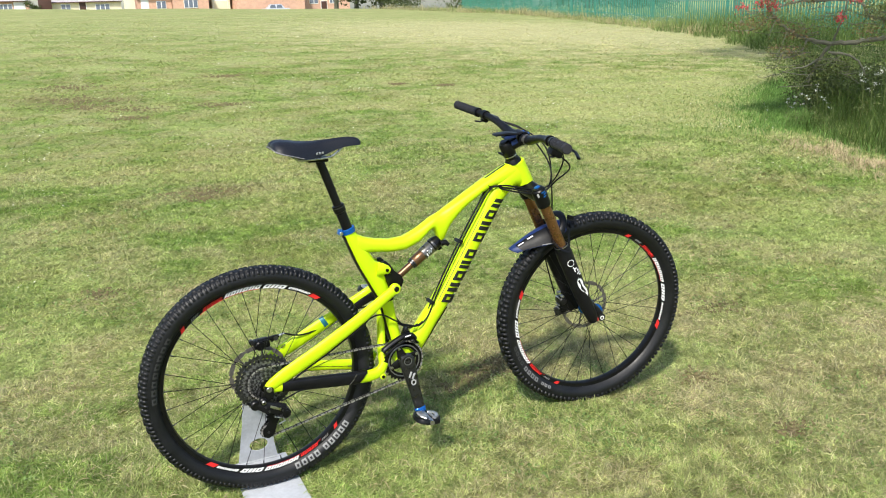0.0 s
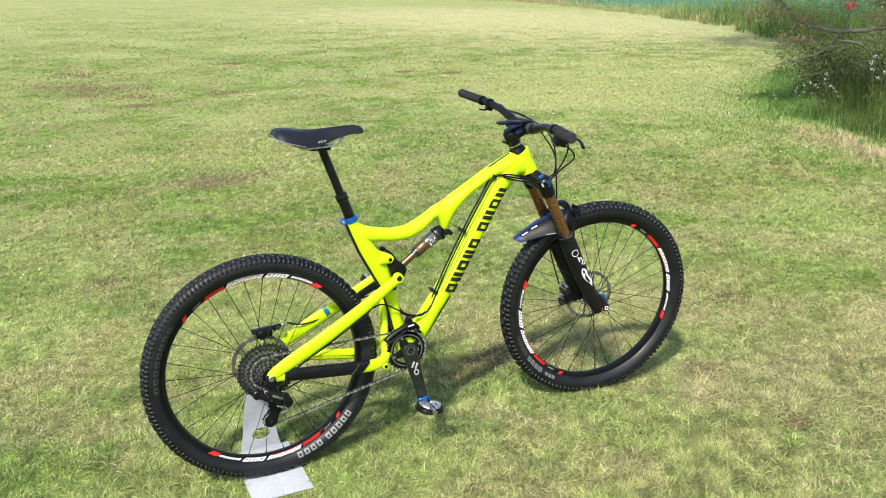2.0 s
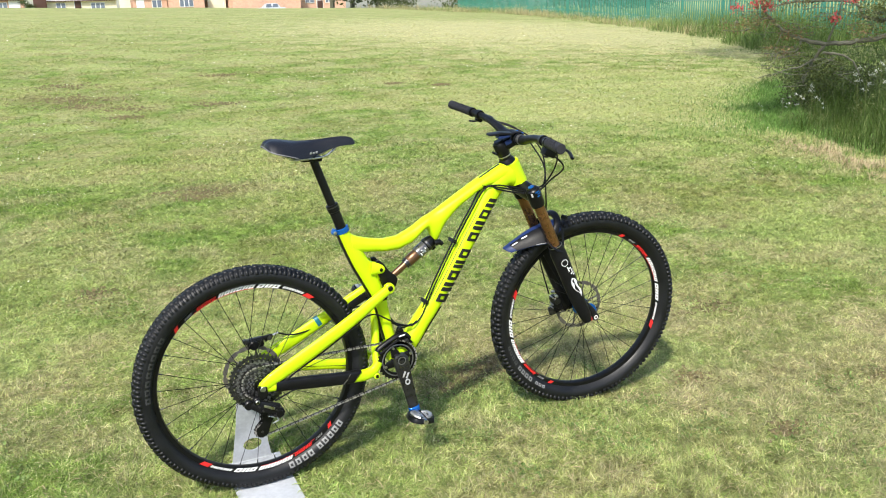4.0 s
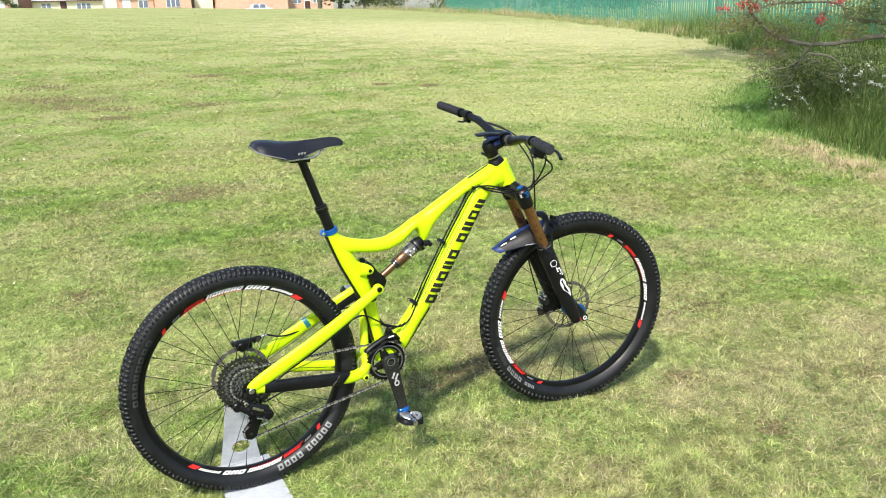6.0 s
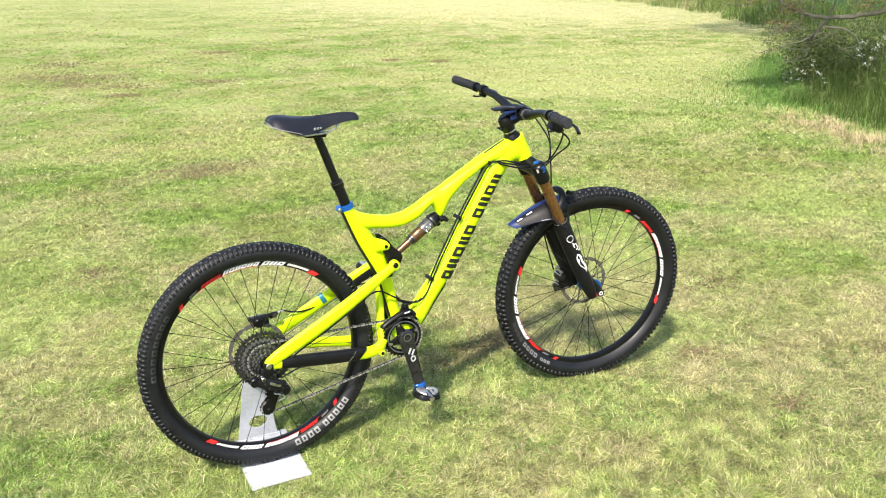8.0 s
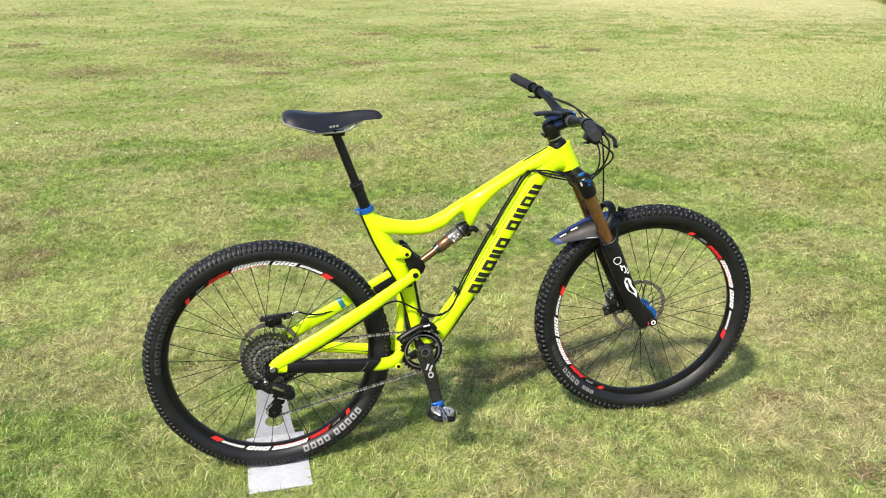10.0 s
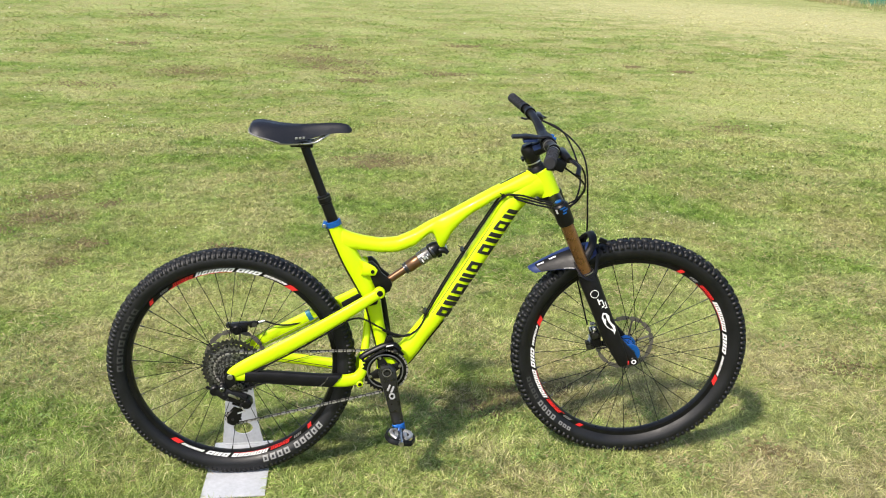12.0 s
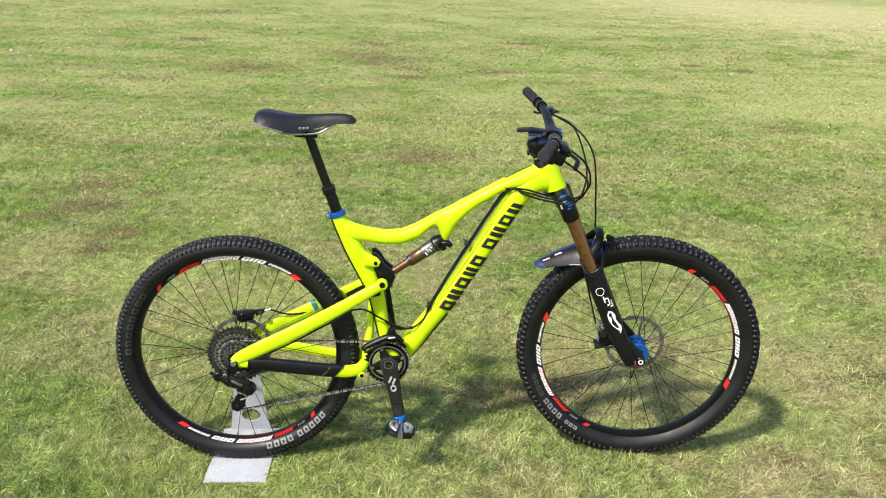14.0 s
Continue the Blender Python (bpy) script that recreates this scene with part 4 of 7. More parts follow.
shock = part("rear_shock", sweep(bmesh.new(), [sh0 + sd * 0.010, sh0 + sd * 0.085], 0.0112, 22), M_SHOCKCOAT, bike, "bronze and black rear shock")
part("shock_seal", sweep(bmesh.new(), [sh0 + sd * v for v in (0.061, 0.062, 0.066, 0.067, 0.0685, 0.070, 0.074, 0.075)], [0.013, 0.0165, 0.0165, 0.0150, 0.0150, 0.0180, 0.0180, 0.0165], 24), M_DARKSTEEL, shock)
part("shock_can", sweep(bmesh.new(), [sh0 + sd * 0.072, sh0 + sd * 0.074, sh0 + sd * 0.112, sh0 + sd * 0.114], [0.0165, 0.0180, 0.0180, 0.017], 24), M_SHOCKCOAT, shock)
part("shock_label", sweep(bmesh.new(), [sh0 + sd * 0.111, sh0 + sd * 0.113, sh0 + sd * 0.148, sh0 + sd * 0.150], [0.0180, 0.0200, 0.0205, 0.019], 24), M_SHOCKGREY, shock, "grey printed sleeve")
for k, (v, q, w) in enumerate(((0.120, -0.004, 0.010), (0.127, 0.002, 0.014), (0.135, -0.002, 0.009), (0.141, 0.004, 0.006))):
    part("shock_print", box((0.0035, 0.0012, w), Matrix.Translation(sh0 + sd * v + Vector((0, -0.0203, 0)) + Vector((-sd.z, 0, sd.x)) * q) @ pose(0, 0, 0, 0, -math.degrees(math.atan2(sd.z, sd.x)), 0), 0.0002), M_WHITE, shock)
part("shock_head", sweep(bmesh.new(), [sh0 + sd * 0.148, sh0 + sd * 0.151, sh0 + sd * 0.160, sh0 + sd * 0.172, sh0 + sd * 0.184], [0.0195, 0.0215, 0.0220, 0.020, 0.014], 24), M_BLACK, shock)
part("shock_cap", sweep(bmesh.new(), [sh0 + sd * 0.152, sh0 + sd * 0.154, sh0 + sd * 0.158, sh0 + sd * 0.160], [0.0220, 0.0232, 0.0232, 0.022], 24), M_DARKSTEEL, shock)
part("air_valve", cyl(sh0 + sd * 0.128 + Vector((0, -0.020, 0.004)), sh0 + sd * 0.128 + Vector((0, -0.031, 0.006)), 0.005, 10), M_STEEL, shock)
up = Vector((-sd.z, 0, sd.x))
part("shock_lever", sweep(bmesh.new(), [sh1 - sd * 0.012 + Vector((0.004, -0.02, -0.004)), sh1 + Vector((0.008, -0.024, -0.008)), sh1 + Vector((0.017, -0.026, -0.017))], [0.010, 0.009, 0.007], 10), M_BLACK, shock)
part("shock_dial", cyl(sh1 - sd * 0.02 - up * 0.016, sh1 - sd * 0.02 - up * 0.028, 0.008, 14, bevel=0.001), M_BLACK, shock)
part("shock_eyelet", cyl((sh0.x, -0.026, sh0.z), (sh0.x, 0.026, sh0.z), 0.0085, 16, bevel=0.001), M_STEEL, shock)
part("shock_bolt", cyl((0.612, -0.024, 0.697), (0.612, 0.024, 0.697), 0.006, 14), M_STEEL, shock)

# ---- seat post and saddle ----
pd = (Vector((0.298, 0, 0.779)) - Vector((0.226, 0, 0.996))).normalized()
post0 = Vector((0.224, 0, 1.000))
post = part("seatpost", sweep(bmesh.new(), [post0, post0 + pd * 0.155], 0.0125, 24), M_BLACK, bike, "black dropper seatpost")
part("post_sleeve", sweep(bmesh.new(), [post0 + pd * 0.150, post0 + pd * 0.152, post0 + pd * 0.172, post0 + pd * 0.174, post0 + pd * 0.250], [0.0155, 0.0185, 0.0185, 0.0158, 0.0158], 24), M_BLACK, post)
part("post_ring", sweep(bmesh.new(), [post0 + pd * 0.1555, post0 + pd * 0.159], 0.0188, 24), M_DARKSTEEL, post)
part("post_head", box((0.062, 0.030, 0.016), pose(0.219, 0, 0.999, 0, 3, 0), 0.005), M_BLACK, post)
cc = post0 + pd * 0.236
clamp = part("seat_clamp", sweep(bmesh.new(), [cc - pd * 0.0075, cc - pd * 0.0065, cc + pd * 0.0075, cc + pd * 0.0085], [0.0185, 0.0215, 0.0215, 0.0185], 26), M_BLUE, bike, "blue anodised seat clamp")
part("clamp_lug", box((0.016, 0.022, 0.017), Matrix.Translation(cc + Vector((-0.023, 0, -0.004))) @ pose(0, 0, 0, 0, 19, 0), 0.003), M_BLUE, clamp)
part("clamp_bolt", cyl((cc.x - 0.025, -0.014, cc.z - 0.005), (cc.x - 0.025, 0.013, cc.z - 0.005), 0.0055, 12, bevel=0.001), M_STEEL, clamp)


def saddle_mesh():
    # stations along x: x, half width, top z, edge z, crown
    st = [(0.086, 0.040, 1.052, 1.040), (0.092, 0.056, 1.0605, 1.035), (0.110, 0.066, 1.0650, 1.029), (0.135, 0.068, 1.0620, 1.021), (0.165, 0.062, 1.0565, 1.012), (0.195, 0.050, 1.0535, 1.009), (0.225, 0.036, 1.0530, 1.013), (0.260, 0.026, 1.0540, 1.022),
          (0.295, 0.0215, 1.0555, 1.029), (0.325, 0.0195, 1.0545, 1.031), (0.343, 0.0165, 1.0500, 1.030), (0.351, 0.0105, 1.0430, 1.031), (0.354, 0.004, 1.037, 1.033)]
    st = spline(st, 4)
    bm = bmesh.new()
    rings = []
    for x, w, zt, ze in st:
        ring = []
        for k in range(17):
            u = -1 + 2 * k / 16
            d = 0.003 * max(0.0, 1 - (u * 4) ** 2)
            z = ze + (zt - ze) * (1 - abs(u) ** 2.8) - d
            ring.append(bm.verts.new((x, u * w, z)))
        for k in range(7):
            u = 0.86 - 1.72 * k / 6
            ring.append(bm.verts.new((x, u * w, ze + 0.004 + 0.004 * (1 - u * u))))
        rings.append(ring)
    m = len(rings[0])
    for a, b in zip(rings, rings[1:]):
        for k in range(m):
            bm.faces.new((a[k], a[(k + 1) % m], b[(k + 1) % m], b[k]))
    bm.faces.new(rings[0]); bm.faces.new(rings[-1][::-1])
    return bm


saddle = part("saddle", saddle_mesh(), M_SADDLE, bike, "black padded saddle with stitched cover")
for s in (-1, 1):
    part("saddle_rail", sweep(bmesh.new(), [tuple(p) for p in spline([(0.142, s * 0.038, 1.017), (0.156, s * 0.027, 1.007), (0.178, s * 0.022, 1.003), (0.248, s * 0.022, 1.005), (0.275, s * 0.018, 1.016), (0.302, s * 0.008, 1.033)], 5)], 0.0036, 10), M_STEEL, saddle)
    for i in range(3):
        part("saddle_print", box((0.0065, 0.0015, 0.0062), pose(0.208 + 0.0095 * i, s * (0.0445 - 0.0035 * i), 1.022, -s * 18, 0, s * -23), 0.0003), M_SILVERPRINT_GLINT, saddle)
part("saddle_piping", sweep(bmesh.new(), [tuple(p) for p in spline([(0.165, -0.0640, 1.014), (0.135, -0.0695, 1.024), (0.108, -0.0675, 1.032), (0.091, -0.055, 1.038), (0.0850, -0.035, 1.043), (0.0845, 0, 1.045), (0.0850, 0.035, 1.043), (0.091, 0.055, 1.038), (0.108, 0.0675, 1.032), (0.135, 0.0695, 1.024), (0.165, 0.0640, 1.014)], 4)], 0.0016, 6), M_GREY, saddle)

# ---- fork, unsteered, then turned ----
AX = Vector((0.4080, 0, -0.9130))
def on_axis(z):
    return STEER_AT + AX * ((STEER_AT.z - z) / 0.913)


def leg_at(z, s):
    return Vector((0.9385 + (0.815 - z) * 0.4437, s * 0.065, z))


crown = steered(sweep(bmesh.new(), [tuple(p) for p in spline([(0.9385, -0.066, 0.815), (0.930, -0.045, 0.824), (0.921, 0, 0.832), (0.930, 0.045, 0.824), (0.9385, 0.066, 0.815)], 5)], [(0.020 + 0.004 * math.sin(math.pi * k / 20), 0.026 + 0.004 * math.sin(math.pi * k / 20)) for k in range(21)], 16, (0.913, 0, 0.408), 2.6))
fork = part("fork", crown, M_BLACK, bike, "black suspension fork with bronze stanchions")
for s in (-1, 1):
    part("crown_leg", steered(sweep(bmesh.new(), [leg_at(0.842, s), leg_at(0.838, s), leg_at(0.790, s), leg_at(0.783, s)], [0.0205, 0.0245, 0.0235, 0.021], 24)), M_BLACK, fork)
    part("fork_top_cap", steered(sweep(bmesh.new(), [leg_at(0.839, s), leg_at(0.845, s), leg_at(0.847, s)], [0.019, 0.018, 0.015], 20)), M_BLACK, fork)
    part("cap_dial", steered(sweep(bmesh.new(), [leg_at(0.845, s), leg_at(0.849, s), leg_at(0.850, s)], [0.0100, 0.0100, 0.0085], 14)), M_BLUE if s < 0 else M_BLACK, fork)
    part("stanchion", steered(sweep(bmesh.new(), [leg_at(0.80, s), leg_at(0.60, s)], 0.0178, 28)), M_COPPER, fork, "bronze-coated fork stanchion" if s < 0 else "")
    part("wiper_seal", steered(sweep(bmesh.new(), [leg_at(0.641, s), leg_at(0.638, s), leg_at(0.628, s), leg_at(0.626, s)], [0.0195, 0.0235, 0.0245, 0.0225], 24)), M_MATT, fork)
    part("wiper_ring", steered(sweep(bmesh.new(), [leg_at(0.6395, s), leg_at(0.6375, s)], 0.0240, 24)), M_STEEL, fork)
    lower = part("fork_lower", steered(sweep(bmesh.new(), [tuple(p) for p in (leg_at(0.629, s), leg_at(0.610, s), leg_at(0.55, s), leg_at(0.46, s), leg_at(0.42, s) + Vector((0.002, 0, 0)), leg_at(0.375, s) + Vector((0.006, 0, 0)), leg_at(0.348, s) + Vector((0.006, 0, 0)))], [0.0255, 0.0275, 0.0265, 0.0255, 0.0245, 0.022, 0.017], 24)), M_MATT, fork)
    part("axle_lug", steered(sweep(bmesh.new(), [leg_at(0.41, s) + Vector((0.008, 0, 0)), (1.165, s * 0.062, 0.372), (1.183, s * 0.060, 0.355)], [(0.016, 0.022), (0.015, 0.020), (0.013, 0.014)], 14, (0, 1, 0))), M_MATT, lower)
arch = spline([(0.995, -0.066, 0.645), (1.022, -0.058, 0.695), (1.036, -0.035, 0.720), (1.039, 0, 0.728), (1.036, 0.035, 0.720), (1.022, 0.058, 0.695), (0.995, 0.066, 0.645)], 5)
part("fork_arch", steered(sweep(bmesh.new(), [tuple(p) for p in arch], (0.0115, 0.0085), 12, (0.9, 0, 0.4), 2.8)), M_MATT, fork)
# white marks on the right lower leg
def leg_mark(z0, z1, a0, a1, mat, r=0.0272):
    bm = bmesh.new()
    rows = []
    ux = Vector((0.913, 0, 0.408))
    for i in range(7):
        a = radians(a0 + (a1 - a0) * i / 6)
        o = ux * math.sin(a) * r + Vector((0, -1, 0)) * math.cos(a) * r
        rows.append((bm.verts.new(leg_at(z0, -1) + o), bm.verts.new(leg_at(z1, -1) + o)))
    for p, q in zip(rows, rows[1:]):
        bm.faces.new((p[0], p[1], q[1], q[0]))
    part("fork_print_and_glint", steered(bm), mat, lower0, smooth=True)


lower0 = [o for o in fork.children if o.name.startswith("crown_leg")][0]
# silver patch paints the crown's highlight; the blue bars after it are print
leg_mark(0.836, 0.824, -40, -26, M_SILVERPRINT_GLINT, 0.0250)
for z0, z1, a0, a1 in ((0.836, 0.832, -6, 30), (0.829, 0.825, 8, 44), (0.822, 0.818, 0, 26)):
    leg_mark(z0, z1, a0, a1, M_BLUE, 0.0250)
lower0 = [o for o in fork.children if o.name.startswith("fork_lower")][0]
ring_bm = bmesh.new()
rr = []
for k in range(28):
    a = 2 * math.pi * k / 28
    for rad in (0.0125, 0.0105):
        along, ang = rad * math.sin(a), rad * math.cos(a) / 0.0272
        c = leg_at(0.582 + along * 0.913, -1)
        rr.append(ring_bm.verts.new(c + Vector((0.913, 0, 0.408)) * math.sin(ang) * 0.0274 + Vector((0, -1, 0)) * math.cos(ang) * 0.0274))
for k in range(28):
    ring_bm.faces.new((rr[2 * k], rr[2 * k + 1], rr[(2 * k + 3) % 56], rr[(2 * k + 2) % 56]))
part("fork_print_and_glint", steered(ring_bm), M_WHITE, lower0)
for z0, z1, a0, a1 in ((0.566, 0.548, 2, 10), (0.560, 0.556, 10, 26), (0.558, 0.538, 26, 34), (0.541, 0.537, 12, 26), (0.548, 0.528, 42, 50), (0.534, 0.530, 28, 42)):
    leg_mark(z0, z1, a0, a1, M_WHITE)
blob = bmesh.new()
vs = []
for al, ac in ((30, -3), (24, 5), (13, 9), (3, 6), (-8, 9), (-19, 14), (-29, 11), (-36, 4), (-28, 4), (-20, 0), (-10, -6), (0, -9), (10, -10), (20, -9)):
    ang = radians(13) + 0.00125 * ac / 0.0268
    c = leg_at(0.490 + 0.00112 * al, -1)
    vs.append(blob.verts.new(c + Vector((0.913, 0, 0.408)) * math.sin(ang) * 0.0272 + Vector((0, -1, 0)) * math.cos(ang) * 0.0272))
blob.faces.new(vs)
part("fork_print_and_glint", steered(blob), M_WHITE, lower0)
# quick axle lever and caps
axm = Matrix.Translation(F_AXLE) @ Matrix.Rotation(STEER, 4, STEER_AXIS)
def at_axle(bm):
    bm.transform(axm)
    return bm


part("front_axle", at_axle(cyl((0, -0.083, 0), (0, 0.075, 0), 0.0075, 16)), M_STEEL, fork)
part("axle_cap", at_axle(cyl((0, -0.085, 0), (0, -0.060, 0), 0.0135, 20, bevel=0.002)), M_BLACK, fork)
part("axle_hole", at_axle(lathe([(0.0045, -0.0858), (0.0075, -0.0858), (0.0075, -0.084), (0.0045, -0.084)], 18)), M_WHITE, fork)
part("axle_knob", at_axle(cyl((-0.012, -0.080, -0.004), (-0.028, -0.074, -0.006), 0.008, 12, bevel=0.002)), M_RED, fork)
# front brake caliper on the left leg
def lowered(bm):
    bm.transform(Matrix.Translation((0.020, 0, -0.018)))
    return steered(bm)


calip = part("front_caliper", lowered(box((0.030, 0.034, 0.062), pose(1.064, 0.046, 0.398, 0, -16, 0), 0.009)), M_BLACK, bike, "black disc brake caliper")
part("caliper_piston_cap", lowered(cyl((1.060, 0.026, 0.412), (1.060, 0.066, 0.412), 0.0145, 18, bevel=0.003)), M_BLACK, calip)
part("caliper_piston_ring", lowered(cyl((1.060, 0.0245, 0.412), (1.060, 0.030, 0.412), 0.0105, 18)), M_DARKSTEEL, calip)
part("caliper_fin", lowered(box((0.026, 0.010, 0.030), pose(1.050, 0.046, 0.372, 0, -16, 0), 0.002)), M_DARKSTEEL, calip)
part("caliper_mount", lowered(box((0.020, 0.016, 0.095), pose(1.092, 0.056, 0.405, 0, -24, 0), 0.005)), M_BLACK, fork)
for z in (0.372, 0.440):
    part("caliper_post", lowered(cyl((1.066, 0.054, z), (1.118, 0.060, z - 0.004), 0.0085, 12)), M_BLACK, fork)
    part("caliper_bolt", lowered(cyl((1.046, 0.052, z), (1.060, 0.053, z), 0.0055, 10)), M_STEEL, calip)

for z in (0.386, 0.398, 0.424):
    part("caliper_edge", lowered(box((0.004, 0.030, 0.004), pose(1.047, 0.044, z, 0, -16, 0), 0.001)), M_STEEL, calip)
part("banjo_bolt", lowered(cyl((1.056, 0.022, 0.432), (1.056, 0.036, 0.434), 0.0055, 10, bevel=0.001)), M_STEEL, calip)

# mudguard bent over the tyre
def mudguard():
    bm = bmesh.new()
    rows = []
    for i in range(13):
        u = i / 12
        x = 0.858 + u * 0.190
        z = 0.626 + 0.080 * math.sin(u * 1.45)
        half = 0.024 + 0.032 * min(1, u * 1.6)
        drop = 0.008 + 0.040 * min(1.0, u * 1.5)
        if u > 0.75:
            half, drop = half - (u - 0.75) * 0.05, drop - (u - 0.75) * 0.10
        row = []
        for k in range(11):
            v = -1 + 2 * k / 10
            row.append(bm.verts.new((x + 0.02 * abs(v) ** 3 * (1 - u), v * half, z - drop * abs(v) ** 2.2)))
        rows.append(row)
    for a, b in zip(rows, rows[1:]):
        for k in range(10):
            bm.faces.new((a[k], a[k + 1], b[k + 1], b[k]))
    ex = bmesh.ops.extrude_face_region(bm, geom=bm.faces[:])
    bmesh.ops.translate(bm, vec=(0, 0, 0.0018), verts=[v for v in ex["geom"] if isinstance(v, bmesh.types.BMVert)])
    return steered(bm)


guard = part("mudguard", mudguard(), M_NAVY, bike, "small blue and black plastic front mudguard")
def guard_side(u0, u1, v0, v1, mat, name, lift=0.0022):
    bm = bmesh.new()
    rows = []
    for i in range(7):
        u = u0 + (u1 - u0) * i / 6
        x = 0.858 + u * 0.190
        z = 0.626 + 0.080 * math.sin(u * 1.45)
        half = 0.024 + 0.032 * min(1, u * 1.6)
        drop = 0.008 + 0.040 * min(1.0, u * 1.5)
        row = []
        for k in range(5):
            v = v0 + (v1 - v0) * k / 4
            row.append(bm.verts.new((x + 0.02 * abs(v) ** 3 * (1 - u), v * half - lift * 0.6 * (1 if v < 0 else -1), z - drop * abs(v) ** 2.2 + lift)))
        rows.append(row)
    for a, b in zip(rows, rows[1:]):
        for k in range(4):
            bm.faces.new((a[k], a[k + 1], b[k + 1], b[k]))
    part(name, steered(bm), mat, guard)


guard_side(0.10, 0.84, -1.0, -0.20, M_MATT, "mudguard_flap")
guard_side(0.46, 0.72, -1.0, -0.975, M_RINGEDGE, "mudguard_edge", 0.003)
part("guard_bolt", steered(cyl((1.000, -0.050, 0.672), (1.000, -0.060, 0.668), 0.0045, 10, bevel=0.001)), M_STEEL, guard)
for a in (0.12, 0.30):
    guard_side(a, a + 0.10, -0.56 + a * 0.4, -0.46 + a * 0.4, M_WHITE, "mudguard_print", 0.003)
for s in (-1, 1):
    part("guard_strap", steered(sweep(bmesh.new(), [tuple(p) for p in spline([(0.985, s * 0.056, 0.665), (1.000, s * 0.088, 0.640), (1.030, s * 0.090, 0.625), (1.045, s * 0.068, 0.640), (1.050, s * 0.052, 0.690)], 4)], (0.005, 0.0012), 6)), M_MATT, guard)
part("guard_strap_head", steered(box((0.022, 0.012, 0.014), pose(1.066, -0.030, 0.722, 0, 20, 0), 0.003)), M_MATT, guard)

# ---- cockpit ----
top = on_axis(0.925)
part("headset_cup", steered(sweep(bmesh.new(), [on_axis(0.921), on_axis(0.927), on_axis(0.934)], [0.028, 0.0265, 0.022], 26)), M_BLACK, bike)
part("headset_spacer", steered(sweep(bmesh.new(), [on_axis(0.933), on_axis(0.942)], 0.0205, 24)), M_BLACK, bike)
part("headset_spacer", steered(sweep(bmesh.new(), [on_axis(0.9425), on_axis(0.9455)], 0.0210, 24)), M_STEEL, bike)
part("headset_spacer", steered(sweep(bmesh.new(), [on_axis(0.946), on_axis(0.952)], 0.0205, 24)), M_BLACK, bike)
part("lower_headset", steered(sweep(bmesh.new(), [on_axis(0.851), on_axis(0.840)], [0.0305, 0.028], 26)), M_BLACK, bike)
st0, st1 = on_axis(0.970), Vector((0.892, 0, 0.998))
stem = part("stem", steered(sweep(bmesh.new(), [on_axis(0.950), on_axis(0.953), on_axis(0.984), on_axis(0.988)], [0.0205, 0.0225, 0.0225, 0.0195], 24)), M_BLACK, bike, "short black stem with blue bolts")
part("stem_body", steered(sweep(bmesh.new(), [st0 + Vector((-0.004, 0, 0.002)), st0 * 0.5 + st1 * 0.5, st1], [(0.021, 0.020), (0.022, 0.019), (0.026, 0.021)], 16, (0, 1, 0), 2.8)), M_BLACK, stem)
part("face_plate", barred(cyl((0.902, -0.026, 0.998), (0.902, 0.026, 0.998), 0.0225, 22, bevel=0.003)), M_MATT, stem)
for s in (-1, 1):
    for dz in (-0.015, 0.015):
        part("stem_bolt", barred(cyl((0.912, s * 0.018, 0.998 + dz), (0.924, s * 0.018, 0.998 + dz * 0.9), 0.0045, 10)), M_BLUE, stem)
    part("stem_clamp_bolt", steered(cyl(on_axis(0.962) + Vector((-0.024, s * 0.004, -0.01)), on_axis(0.962) + Vector((-0.024, s * 0.017, -0.01)), 0.0040, 10)), M_BLACK, stem)
# flat computer mount that reaches back over the stem, and its band round the bar
mount = part("computer_mount", barred(slab([(0.800, 1.015), (0.803, 1.021), (0.842, 1.024), (0.884, 1.019), (0.884, 1.014), (0.842, 1.017)], -0.040, -0.006, 0.002)), M_MATT, stem)
part("mount_arm", barred(sweep(bmesh.new(), [tuple(p) for p in spline([(0.872, -0.034, 1.018), (0.892, -0.036, 1.021), (0.908, -0.036, 1.018), (0.922, -0.036, 1.004)], 4)], (0.007, 0.003), 8, (0, 1, 0))), M_MATT, stem)
part("mount_band", barred(sweep(bmesh.new(), [(0.902, -0.034, 0.9985), (0.902, -0.044, 0.9990)], 0.0185, 22)), M_MATT, stem)
part("bar_sleeve", barred(sweep(bmesh.new(), [(0.902, -0.045, 0.9992), (0.9018, -0.062, 1.0005)], 0.0168, 22)), M_SHOCKGREY, stem, "grey bar sleeve")
part("stem_cap", steered(sweep(bmesh.new(), [on_axis(0.987), on_axis(0.990), on_axis(0.994)], [0.0178, 0.0178, 0.014], 22)), M_BLACK, stem)
part("stem_side_plate", steered(box((0.030, 0.002, 0.014), pose(0.866, -0.0226, 0.992, 0, -22, 0), 0.0006)), M_NAVY, stem)
part("mount_clip", barred(box((0.040, 0.028, 0.009), pose(0.852, -0.022, 1.0095, 0, -5, 0), 0.002)), M_NAVY, stem, "dark blue clip under the mount")

bar_half = [(0.902, 0.0, 0.998, 0.0158), (0.902, 0.035, 0.999, 0.0158), (0.901, 0.075, 1.002, 0.0150), (0.897, 0.120, 1.014, 0.0132), (0.891, 0.170, 1.026, 0.0115), (0.8825, 0.245, 1.034, 0.0111), (0.8465, 0.416, 1.046, 0.0111)]
rows = [(x, -y, z, r) for x, y, z, r in bar_half[::-1]] + bar_half[1:]
s = spline(rows, 5)
bar = part("handlebar", barred(sweep(bmesh.new(), [tuple(r[:3]) for r in s], [r[3] for r in s], 18)), M_MATT, bike, "wide black riser handlebar")
